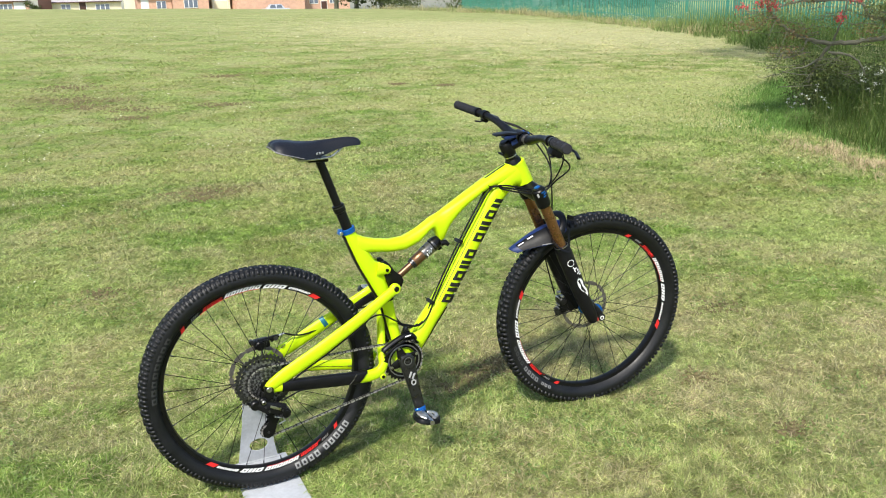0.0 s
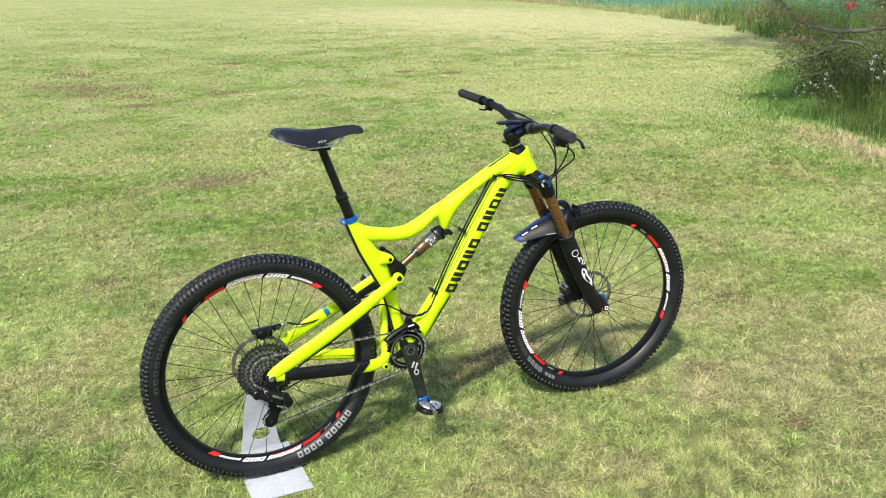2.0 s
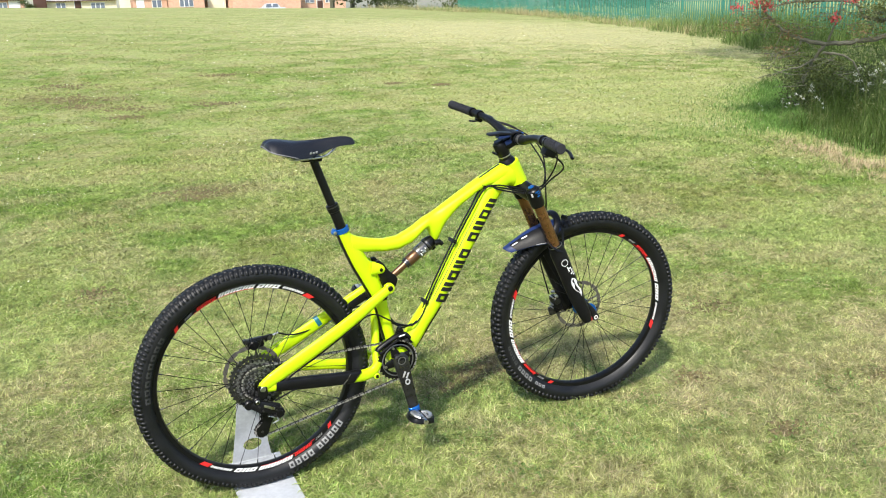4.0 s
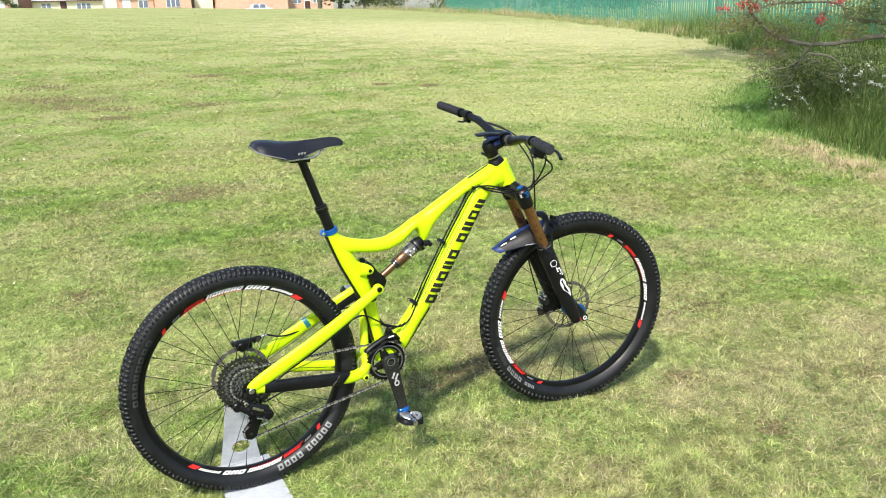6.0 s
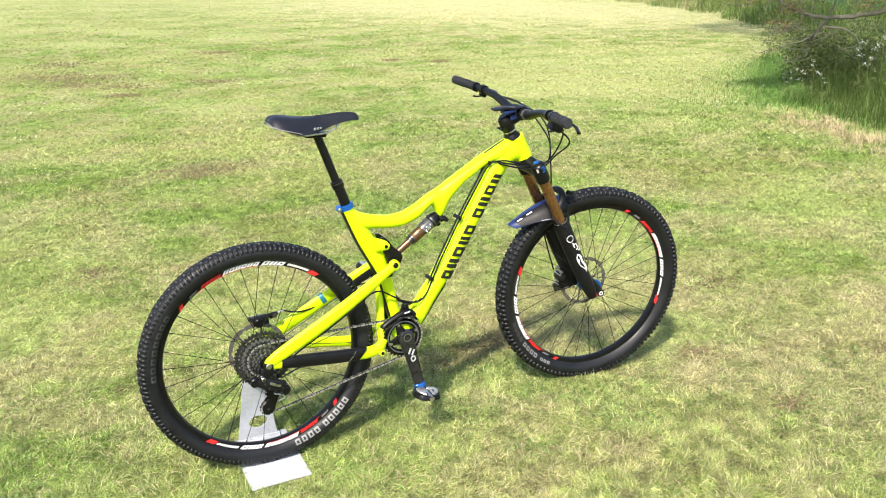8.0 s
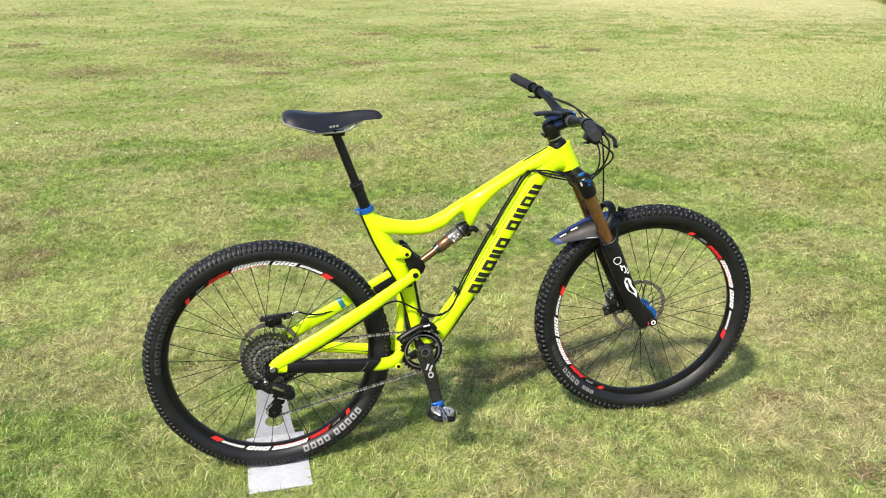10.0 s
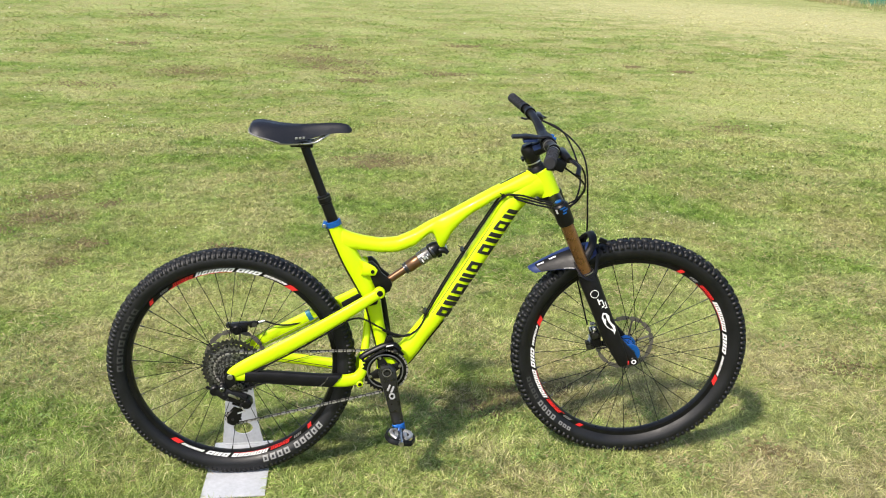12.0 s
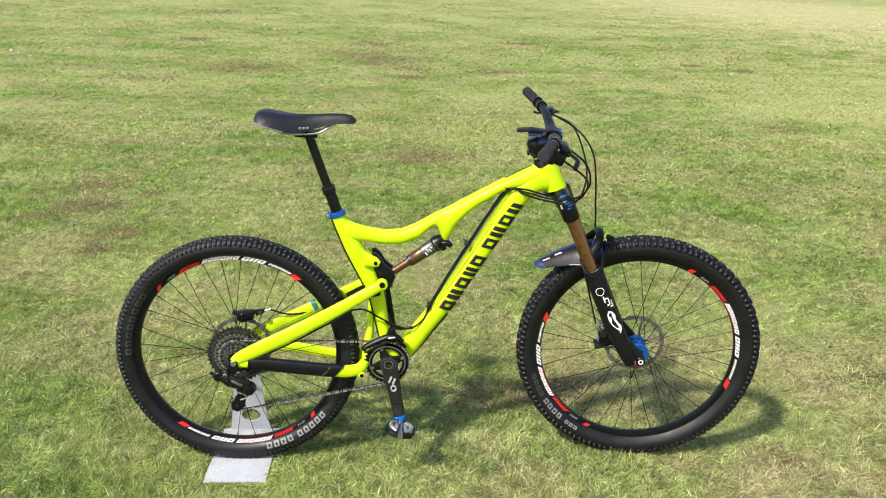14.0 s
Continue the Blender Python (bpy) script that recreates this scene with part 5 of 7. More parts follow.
def along_bar(y):
    a = abs(y)
    ys = [r[1] for r in bar_half]
    return Vector((np.interp(a, ys, [r[0] for r in bar_half]), y, np.interp(a, ys, [r[2] for r in bar_half])))


for s in (-1, 1):
    pts = [along_bar(s * v) for v in (0.290, 0.294, 0.300, 0.403, 0.413, 0.417)]
    grip = part("grip", barred(sweep(bmesh.new(), pts, [0.0135, 0.0152, 0.0140, 0.0143, 0.0152, 0.0125], 20)), M_GRIP, bike, "black rubber lock-on grip")
    for k in range(16):
        v = 0.304 + 0.0062 * k
        part("grip_rib", barred(sweep(bmesh.new(), [along_bar(s * v), along_bar(s * (v + 0.0032))], 0.0149, 18)), M_GRIP, grip)
    part("grip_collar", barred(sweep(bmesh.new(), [along_bar(s * 0.280), along_bar(s * 0.291)], 0.0165, 20)), M_BLACK, grip)
    # brake lever
    c = along_bar(s * 0.240)
    clampb = part("brake_lever", barred(sweep(bmesh.new(), [along_bar(s * 0.233), along_bar(s * 0.249)], 0.0165, 18)), M_BLACK, bike, "black hydraulic brake lever")
    m0 = c + Vector((0.022, 0, -0.012))
    part("master_cylinder", barred(sweep(bmesh.new(), [m0 + Vector((0.004, -s * 0.045, 0.000)), m0 + Vector((0.004, -s * 0.035, 0)), m0 + Vector((0.006, s * 0.02, -0.002)), m0 + Vector((0.012, s * 0.036, -0.004))], [0.008, 0.0125, 0.013, 0.008], 14)), M_BLACK, clampb)
    l0 = m0 + Vector((0.014, s * 0.030, -0.004))
    part("lever_blade", barred(sweep(bmesh.new(), [tuple(p) for p in spline([l0, l0 + Vector((0.018, s * 0.024, -0.010)), l0 + Vector((0.015, s * 0.046, -0.016)), l0 + Vector((0.010, s * 0.062, -0.020)), l0 + Vector((0.009, s * 0.067, -0.022))], 4)], (0.0062, 0.0036), 10)), M_BLACK, clampb)
    # shifter / dropper remote under the bar
    pod = part("shifter" if s < 0 else "dropper_remote", barred(box((0.040, 0.034, 0.030) if s < 0 else (0.026, 0.022, 0.018), Matrix.Translation(along_bar(s * 0.264) + Vector((0.012, 0, -0.030 if s < 0 else -0.022))) @ pose(0, 0, 0, 0, 25, 0), 0.008)), M_MATT, bike, "black trigger shifter under the bar" if s < 0 else "small black dropper post remote")
    part("thumb_lever", barred(sweep(bmesh.new(), [along_bar(s * 0.262) + Vector((0.010, 0, -0.036 if s < 0 else -0.024)), along_bar(s * 0.272) + Vector((0.000, 0, -0.044 if s < 0 else -0.030)), along_bar(s * 0.285) + Vector((-0.010, 0, -0.040 if s < 0 else -0.030))], [(0.007, 0.004), (0.007, 0.003), (0.005, 0.003)], 10)), M_BLACK, pod)

# ---- drivetrain ----
RING = BB + Vector((-0.004, 0, -0.006))
ring_place = Matrix.Translation(RING)
chainring = sprocket(0.0645, 32, -0.052, 0.0035, ring_place, "chainring", M_BLACK, bike, 0.043)
chainring["label"] = "black narrow-wide chainring"
for k in range(4):
    g = radians(20 + 90 * k)
    part("ring_arm", sweep(bmesh.new(), [RING + Vector((0.015 * math.cos(g), -0.056, 0.015 * math.sin(g))), RING + Vector((0.046 * math.cos(g), -0.054, 0.046 * math.sin(g)))], [(0.004, 0.017), (0.003, 0.009)], 10), M_BLACK, chainring)
    part("ring_bolt", cyl(RING + Vector((0.045 * math.cos(g), -0.059, 0.045 * math.sin(g))), RING + Vector((0.045 * math.cos(g), -0.052, 0.045 * math.sin(g))), 0.0045, 10), M_STEEL, chainring)
part("bash_ring", sweep(bmesh.new(), [tuple(RING + Vector((0.0515 * math.cos(radians(g)), -0.0555, 0.0515 * math.sin(radians(g))))) for g in range(-40, 321, 12)], (0.0016, 0.0022), 6), M_RINGEDGE, chainring)
crank_dir = Vector((0.033, 0, -0.172)).normalized() * 1.04
for s in (-1, 1):
    d = crank_dir if s < 0 else -crank_dir
    pts = [BB + Vector((0, s * 0.066, 0)) - d * 0.018, BB + Vector((0, s * 0.067, 0)), BB + Vector((0, s * 0.070, 0)) + d * 0.05, BB + Vector((0, s * 0.078, 0)) + d * 0.11, BB + Vector((0, s * 0.083, 0)) + d * 0.165, BB + Vector((0, s * 0.083, 0)) + d * 0.186]
    arm = part("crank_arm", sweep(bmesh.new(), pts, [(0.008, 0.015), (0.012, 0.0265), (0.0105, 0.0220), (0.009, 0.0185), (0.009, 0.0172), (0.008, 0.012)], 16, (0, 1, 0), 2.8), M_CRANK, bike, "black carbon crank arm with blue end boot")
    part("crank_boot", sweep(bmesh.new(), [pts[0] * 0 + BB + Vector((0, s * 0.083, 0)) + d * v for v in (0.158, 0.160, 0.186, 0.190)], [(0.0095, 0.0165), (0.0110, 0.0190), (0.0110, 0.0175), (0.008, 0.011)], 16, (0, 1, 0), 2.8), M_BLUE, arm, "blue rubber crank boot")
    part("crank_cap", lathe([(0.0, s * 0.0785), (0.0075, s * 0.0785), (0.0085, s * 0.080), (0.0135, s * 0.080), (0.0145, s * 0.078), (0.0145, s * 0.066), (0.0, s * 0.066)], 22, tuple(BB)), M_BLACK, arm)
    part("crank_cap_ring", lathe([(0.0105, s * 0.0805), (0.0135, s * 0.0805), (0.0135, s * 0.079), (0.0105, s * 0.079)], 22, tuple(BB)), M_RINGEDGE, arm)
    if s < 0:
        a2 = Vector((d.z, 0, -d.x))
        skew = math.degrees(math.atan2(-d.x, -d.z))
        for u, v, tilt_by in ((0.045, 0.004, 32), (0.052, -0.005, 32)):
            p = BB + Vector((0, -0.0825 - (u - 0.05) * 0.12, 0)) + d * u + a2 * v
            part("crank_print", box((0.0060, 0.0012, 0.021), Matrix.Translation(p) @ pose(0, 0, 0, 4, skew + tilt_by, 0), 0.0003), M_SILVERPRINT_GLINT, arm)
        mark = lathe([(0.0050, -0.0006), (0.0088, -0.0006), (0.0088, 0.0006), (0.0050, 0.0006)], 20)
        mark.transform(Matrix.Translation(BB + Vector((0, -0.0852, 0)) + d * 0.071) @ pose(0, 0, 0, 5, skew, 0) @ Matrix.Diagonal((1, 1, 1.25, 1)))
        part("crank_print", mark, M_SILVERPRINT_GLINT, arm)
    # clip-in pedal
    pc = BB + Vector((0, s * 0.083, 0)) + d * 0.175
    py = pc + Vector((0, s * 0.048, 0))
    pedal = part("pedal", cyl(pc, pc + Vector((0, s * 0.092, 0)), 0.0085, 14, 0.0075), M_STEEL, bike, "silver and black clip-in pedal")
    tilt = pose(0, 0, 0, 0, 12, 0)
    cage = spline([(0.030, -0.029), (0.041, 0.0), (0.030, 0.030), (0.0, 0.038), (-0.030, 0.030), (-0.041, 0.0), (-0.030, -0.029), (0.0, -0.036), (0.030, -0.029)], 4)
    part("pedal_cage", sweep(bmesh.new(), [py + (tilt @ Vector((x, y, -0.001))) for x, y in cage], (0.0035, 0.0080), 8, None, 2.5, False), M_BLACK, pedal)
    body = box((0.050, 0.050, 0.016), Matrix.Translation(py + Vector((0, 0, -0.001))) @ tilt, 0.007)
    part("pedal_body", body, M_DARKSTEEL, pedal)
    for q in (-1, 1):
        part("cleat_clip", sweep(bmesh.new(), [py + tilt @ Vector((q * 0.012, -0.024, 0.008)), py + tilt @ Vector((q * 0.026, -0.014, 0.0105)), py + tilt @ Vector((q * 0.030, 0.0, 0.0115)), py + tilt @ Vector((q * 0.026, 0.014, 0.0105)), py + tilt @ Vector((q * 0.012, 0.024, 0.008))], (0.0065, 0.0035), 10), M_CLIP, pedal, "polished steel cleat clip")
        part("clip_plate", box((0.011, 0.026, 0.005), Matrix.Translation(py + tilt @ Vector((q * 0.013, 0, 0.009))) @ pose(0, 0, 0, 0, 12 + q * 16, 0), 0.002), M_CLIP, pedal)
        part("pedal_spring", cyl(py + tilt @ Vector((q * 0.016, -0.026, -0.003)), py + tilt @ Vector((q * 0.016, 0.026, -0.003)), 0.0055, 10), M_STEEL, pedal)

# chain guide over the ring
guide = part("chain_guide", sweep(bmesh.new(), [tuple(p) for p in spline([(0.364, -0.058, 0.398), (0.372, -0.058, 0.407), (0.404, -0.057, 0.424), (0.438, -0.056, 0.437), (0.462, -0.055, 0.434), (0.474, -0.054, 0.420)], 5)], (0.010, 0.0085), 10, (0, 1, 0)), M_BLACK, bike, "black chain guide above the chainring")
part("guide_bracket", slab([(0.428, 0.435), (0.438, 0.462), (0.452, 0.462), (0.462, 0.438), (0.470, 0.395), (0.43, 0.395)], -0.052, -0.044, 0.002), M_BLACK, guide)
part("guide_lip", sweep(bmesh.new(), [tuple(p) for p in spline([(0.368, -0.066, 0.392), (0.384, -0.0675, 0.400), (0.412, -0.067, 0.416), (0.436, -0.066, 0.425)], 4)], (0.003, 0.0035), 8, (0, 1, 0)), M_MATT, guide)
part("guide_bolt", cyl((0.446, -0.048, 0.455), (0.446, -0.060, 0.457), 0.0065, 12, bevel=0.001), M_BLACK, guide)
part("guide_screw", cyl((0.462, -0.050, 0.418), (0.462, -0.068, 0.418), 0.0060, 12, bevel=0.001), M_DARKSTEEL, guide)
part("guide_print", box((0.020, 0.001, 0.004), pose(0.446, -0.0672, 0.4385, 0, -8, 0), 0.0002), M_WHITE, guide)
part("guide_mount", slab([(0.405, 0.410), (0.41, 0.42), (0.475, 0.42), (0.490, 0.400), (0.470, 0.396), (0.425, 0.398)], -0.0500, -0.0455, 0.0015), M_MATT, guide)
guide.location = (0.003, 0, -0.011)

# derailleur
dr = part("rear_derailleur", sweep(bmesh.new(), [(-0.020, -0.092, 0.324), (0.004, -0.100, 0.314), (0.030, -0.104, 0.300), (0.048, -0.102, 0.286)], [(0.005, 0.008), (0.006, 0.011), (0.006, 0.010), (0.005, 0.009)], 12, (0, 1, 0), 3.0), M_BLACK, bike, "black rear derailleur with long cage")
part("outer_body", sweep(bmesh.new(), [(-0.030, -0.094, 0.318), (-0.004, -0.098, 0.306), (0.026, -0.100, 0.300), (0.052, -0.098, 0.294)], [(0.006, 0.010), (0.008, 0.017), (0.008, 0.018), (0.006, 0.013)], 12, (0, 1, 0), 3.0), M_MATT, dr)
part("inner_link_bar", sweep(bmesh.new(), [(-0.016, -0.078, 0.314), (0.010, -0.080, 0.300), (0.040, -0.080, 0.280)], [(0.004, 0.007), (0.005, 0.008), (0.004, 0.008)], 10, (0, 1, 0), 3.0), M_MATT, dr)
part("lower_link_bar", sweep(bmesh.new(), [(-0.006, -0.094, 0.300), (0.016, -0.098, 0.290), (0.040, -0.098, 0.272)], [(0.004, 0.005), (0.004, 0.006), (0.004, 0.006)], 10, (0, 1, 0), 3.0), M_BLACK, dr)
part("derailleur_knuckle", cyl((-0.034, -0.080, 0.318), (-0.034, -0.100, 0.318), 0.0145, 18, bevel=0.003), M_BLACK, dr)
part("knuckle_arm", sweep(bmesh.new(), [(-0.036, -0.088, 0.314), (-0.022, -0.090, 0.308), (-0.004, -0.092, 0.304)], [(0.006, 0.007), (0.007, 0.009), (0.006, 0.007)], 10, (0, 1, 0)), M_MATT, dr)
part("derailleur_bolt", cyl((-0.0115, -0.092, 0.3285), (-0.0115, -0.111, 0.3285), 0.0065, 12, bevel=0.001), M_STEEL, dr)
part("bolt_socket", cyl((-0.0115, -0.1105, 0.3285), (-0.0115, -0.1116, 0.3285), 0.0030, 6), M_BLACK, dr)
part("derailleur_mount", cyl((-0.0115, -0.086, 0.3285), (-0.0115, -0.105, 0.3285), 0.0115, 16, bevel=0.002), M_BLACK, dr)
part("cage_knuckle", cyl((0.050, -0.070, 0.277), (0.050, -0.104, 0.277), 0.0165, 20, bevel=0.003), M_MATT, dr)
part("knuckle_cap", cyl((0.050, -0.103, 0.277), (0.050, -0.108, 0.277), 0.0110, 18, bevel=0.001), M_BLACK, dr)
part("knuckle_foot", sweep(bmesh.new(), [(0.046, -0.078, 0.288), (0.058, -0.080, 0.268), (0.050, -0.072, 0.256), (0.030, -0.064, 0.262)], [(0.008, 0.008), (0.009, 0.010), (0.007, 0.008), (0.005, 0.008)], 12, (0, 1, 0)), M_BLACK, dr)
part("derailleur_plate", box((0.034, 0.003, 0.0075), pose(0.020, -0.1105, 0.3060, 0, 28, 0), 0.0008), M_STEEL, dr)
for px, pz in ((-0.008, 0.313), (0.040, 0.292), (0.002, 0.298), (0.036, 0.274)):
    part("link_pin", cyl((px, -0.100, pz), (px, -0.112, pz), 0.0030, 8), M_DARKSTEEL, dr)
part("cable_stop", cyl((-0.046, -0.090, 0.322), (-0.058, -0.090, 0.330), 0.0040, 10), M_BLACK, dr)
dr.location = (-0.010, 0.008, -0.002)
J1, J2 = Vector((0.026, -0.043, 0.254)), Vector((0.004, -0.043, 0.205))
for y in (-0.055, -0.033):
    part("derailleur_cage", sweep(bmesh.new(), [Vector((J1.x + 0.008, y, J1.z + 0.016)), Vector((J1.x, y, J1.z)), (J1 + J2) / 2 + Vector((0.004, y + 0.043, 0)), Vector((J2.x, y, J2.z)), Vector((J2.x - 0.008, y, J2.z - 0.016))], [(0.0018, 0.009), (0.0018, 0.019), (0.0018, 0.014), (0.0018, 0.020), (0.0018, 0.010)], 10, (0, 1, 0)), M_BLACK, dr)
for J in (J1, J2):
    sprocket(0.0215, 12, -0.046, 0.004, Matrix.Translation((J.x, 0, J.z)), "jockey_wheel", M_MATT, dr, 0.006)
    part("jockey_bolt", cyl((J.x, -0.0585, J.z), (J.x, -0.031, J.z), 0.0042, 10), M_DARKSTEEL, dr)
part("derailleur_spring", sweep(bmesh.new(), [(0.016, -0.106, 0.276), (0.040, -0.108, 0.268), (0.046, -0.104, 0.256), (0.026, -0.104, 0.250)], 0.0022, 8), M_STEEL, dr)

# chain: alternating links
def chain():
    j1, j2 = J1 + dr.location, J2 + dr.location
    top_a, top_b = Vector((0.010, -0.036, 0.357 + 0.051)), RING + Vector((0.0, -0.050, 0.0645))
    bot_a, bot_b = Vector((j2.x + 0.006, j2.y, j2.z - 0.021)), RING + Vector((0.010, -0.050, -0.0638))
    path = [top_a]
    path += [top_b]
    arc = [RING + Vector((0.0645 * math.sin(radians(g)), -0.050, 0.0645 * math.cos(radians(g)))) for g in range(12, 176, 12)]
    path += arc + [bot_b, bot_a]
    path += [j2 + Vector((0.0215 * math.sin(radians(g)), 0, 0.0215 * math.cos(radians(g)))) for g in (200, 250, 300)]
    path += [j1 + Vector((0.0215 * math.sin(radians(g)), 0, 0.0215 * math.cos(radians(g)))) for g in (120, 80, 30)]
    path += [R_AXLE + Vector((0.051 * math.cos(radians(g)), -0.036, 0.051 * math.sin(radians(g)))) for g in range(300, 80, -15)]
    path.append(top_a)
    pts, carry = [], 0.0
    for a, b in zip(path, path[1:]):
        d = (b - a).length
        while carry <= d:
            pts.append(a + (b - a) * (carry / d)); carry += 0.0127
        carry -= d
    bmo = bmesh.new()
    bmi = bmesh.new()
    for i, (a, b) in enumerate(zip(pts, pts[1:])):
        m = (a + b) / 2
        t = (b - a)
        ang = math.degrees(math.atan2(-t.z, t.x))
        wide = i % 2
        for s in (-1, 1):
            bmo = merge(bmo, box((0.0125, 0.0012, 0.0052) if wide else (0.0052, 0.0012, 0.0040), Matrix.Translation(m + Vector((0, s * 0.0036, 0))) @ pose(0, 0, 0, 0, ang, 0), 0))
            bmi = merge(bmi, box((0.0155, 0.0010, 0.0040), Matrix.Translation(m + Vector((0, s * 0.0024, 0))) @ pose(0, 0, 0, 0, ang, 0), 0))
    c = part("chain", bmo, M_CHAIN, bike, "silver and dark bicycle chain", smooth=False)
    c["kind"] = "stuff"
    part("inner_link", bmi, M_LINK, c, smooth=False)["kind"] = "stuff"


chain()

# rear caliper on the left stay
rc = part("rear_caliper", box((0.050, 0.032, 0.026), pose(0.016, 0.047, 0.452, 0, -3, 0), 0.006), M_BLACK, bike, "black disc brake caliper")
part("caliper_piston_cap", cyl((0.010, 0.026, 0.449), (0.010, 0.066, 0.449), 0.0145, 18, bevel=0.003), M_BLACK, rc)
part("caliper_arm", box((0.082, 0.010, 0.012), pose(0.026, 0.042, 0.462, 0, -6, 0), 0.003), M_MATT, rc)
for x in (-0.014, 0.060):
    part("caliper_bolt", cyl((x, 0.036, 0.462), (x, 0.048, 0.462), 0.0075, 12), M_DARKSTEEL, rc)
part("caliper_neck", sweep(bmesh.new(), [(0.045, 0.048, 0.456), (0.062, 0.050, 0.461), (0.072, 0.050, 0.464)], [0.009, 0.007, 0.005], 10), M_BLACK, rc)
part("hose_end", cyl((0.070, 0.050, 0.463), (0.090, 0.050, 0.468), 0.004, 10), M_STEEL, bike)

# ---- cables ----
def hose(name, pts, r=0.0025, steer_first=0):
    pts = [((M_STEER if i else M_BAR) @ Vector(p)) if i < steer_first else Vector(p) for i, p in enumerate(pts)]
    return part(name, cable([tuple(p) for p in pts], r), M_MATT, bike)


for k, y in ((0, -0.022), (1, -0.009), (2, 0.006)):
    off = (0.0, 0.002, -0.007)[k]
    start = [(0.909, -0.196, 1.0215), (0.968, -0.155, 0.965), (0.985, -0.080, 0.880)] if k == 0 else ([(0.895, -0.250, 1.004), (0.965, -0.205, 0.940), (0.972, -0.095, 0.866)] if k == 1 else [(0.909, 0.196, 1.0215), (0.960, 0.118, 0.998), (0.985, -0.035, 0.905)])
    pts = start + [(0.950, -0.060 - 0.003 * k, 0.838 - 0.006 * k), (0.880, -0.047 - 0.002 * k, 0.842 - 0.007 * k), (0.815, -0.040, 0.858 - 0.007 * k), (0.770 - off, y - 0.008, 0.850 + 0.002 * k), (0.724 - off, y - 0.006, 0.788), (0.664 - off, y, 0.688), (0.610 - off, y, 0.597), (0.560 - off, y, 0.505), (0.535, y - 0.004, 0.462 - 0.004 * k), (0.500, y - 0.012, 0.442 - 0.005 * k), (0.455, -0.030, 0.452 - 0.004 * k)]
    pts += [(0.420, -0.040, 0.475), (0.370, -0.052, 0.508), (0.330, -0.060, 0.506), (0.306, -0.064, 0.490), (0.240, -0.068, 0.455), (0.178, -0.071, 0.421), (0.100, -0.076, 0.383), (0.050, -0.080, 0.352)] if k == 0 else ([(0.43, -0.032, 0.462)] if k == 1 else [(0.43, 0.035, 0.475), (0.36, 0.062, 0.50), (0.26, 0.066, 0.475), (0.18, 0.060, 0.452), (0.13, 0.055, 0.452), (0.088, 0.050, 0.468)])
    hose("brake_hose" if k == 2 else "gear_cable", pts, 0.0026, 2)
# front brake hose down behind the left leg
hose("front_brake_hose", [(0.909, 0.200, 1.0215), (0.972, 0.110, 0.992), (1.012, 0.040, 0.935), (1.026, 0.032, 0.800), (1.030, 0.040, 0.700), (1.012, 0.050, 0.600), (1.030, 0.058, 0.520), (1.058, 0.050, 0.418)], 0.0026, 8)
hose("gear_cable", [(0.030, -0.092, 0.316), (0.075, -0.088, 0.330), (0.115, -0.075, 0.335), (0.15, -0.069, 0.342)], 0.0024)
for gx, gz in ((0.558, 0.503), (0.664, 0.689), (0.772, 0.853)):
    part("cable_guide", box((0.012, 0.046, 0.008), pose(gx - 0.002, -0.006, gz + 0.001, 0, -58, 0), 0.002), M_BLACK, bike)
    for y in (-0.03, 0.016):
        part("zip_tie_end", cyl((gx, y, gz), (gx - 0.012, y - 0.004, gz + 0.010), 0.0014, 6), M_BLACK, bike)
# dark strip along the spine of the top tube near the head
part("top_tube_strip", sweep(bmesh.new(), [(0.765, 0, 0.8815), (0.800, 0, 0.8995), (0.838, 0, 0.9180)], (0.005, 0.0012), 8, (0, 1, 0)), M_PRINT, bike)

# ---- floor stand that holds the rear wheel ----
stand = thing("bike_stand", "grey painted folded steel floor stand under rear wheel", "bike stand")
bm = box((0.182, 0.304, 0.004), pose(-0.008, 0.011, 0.0045), 0.0012)
part("base_plate", bm, M_PLATE, stand)


def upright():
    bm = bmesh.new()
    out = [(-0.075, 0.0), (0.055, 0.0), (0.045, 0.06), (0.038, 0.14), (0.034, 0.26), (0.030, 0.345), (-0.030, 0.345), (-0.045, 0.26), (-0.055, 0.14), (-0.066, 0.06)]
    hole = [(-0.006 + 0.030 * math.cos(2 * math.pi * k / 20), 0.064 + 0.024 * math.sin(2 * math.pi * k / 20)) for k in range(20)]
    vs = [bm.verts.new((x, 0, z)) for x, z in out]
    hs = [bm.verts.new((x, 0, z)) for x, z in hole]
    es = [bm.edges.new((vs[i], vs[(i + 1) % len(vs)])) for i in range(len(vs))] + [bm.edges.new((hs[i], hs[(i + 1) % 20])) for i in range(20)]
    bmesh.ops.triangle_fill(bm, use_beauty=True, edges=es)
    for f in [f for f in bm.faces if all(v in hs for v in f.verts)]:
        bm.faces.remove(f)
    ex = bmesh.ops.extrude_face_region(bm, geom=bm.faces[:])
    bmesh.ops.translate(bm, vec=(0, 0.004, 0), verts=[v for v in ex["geom"] if isinstance(v, bmesh.types.BMVert)])
    return bm


bm = upright()
bm.transform(pose(0, 0.150, 0.005, 9, 0, 0))
part("upright_plate", bm, M_PLATE, stand, smooth=False)
part("fold_strip", box((0.150, 0.010, 0.006), pose(-0.008, 0.150, 0.008), 0.002), M_PLATE, stand)

# ---- turf blades round the bike, thinner with distance ----
rng = np.random.default_rng(7)


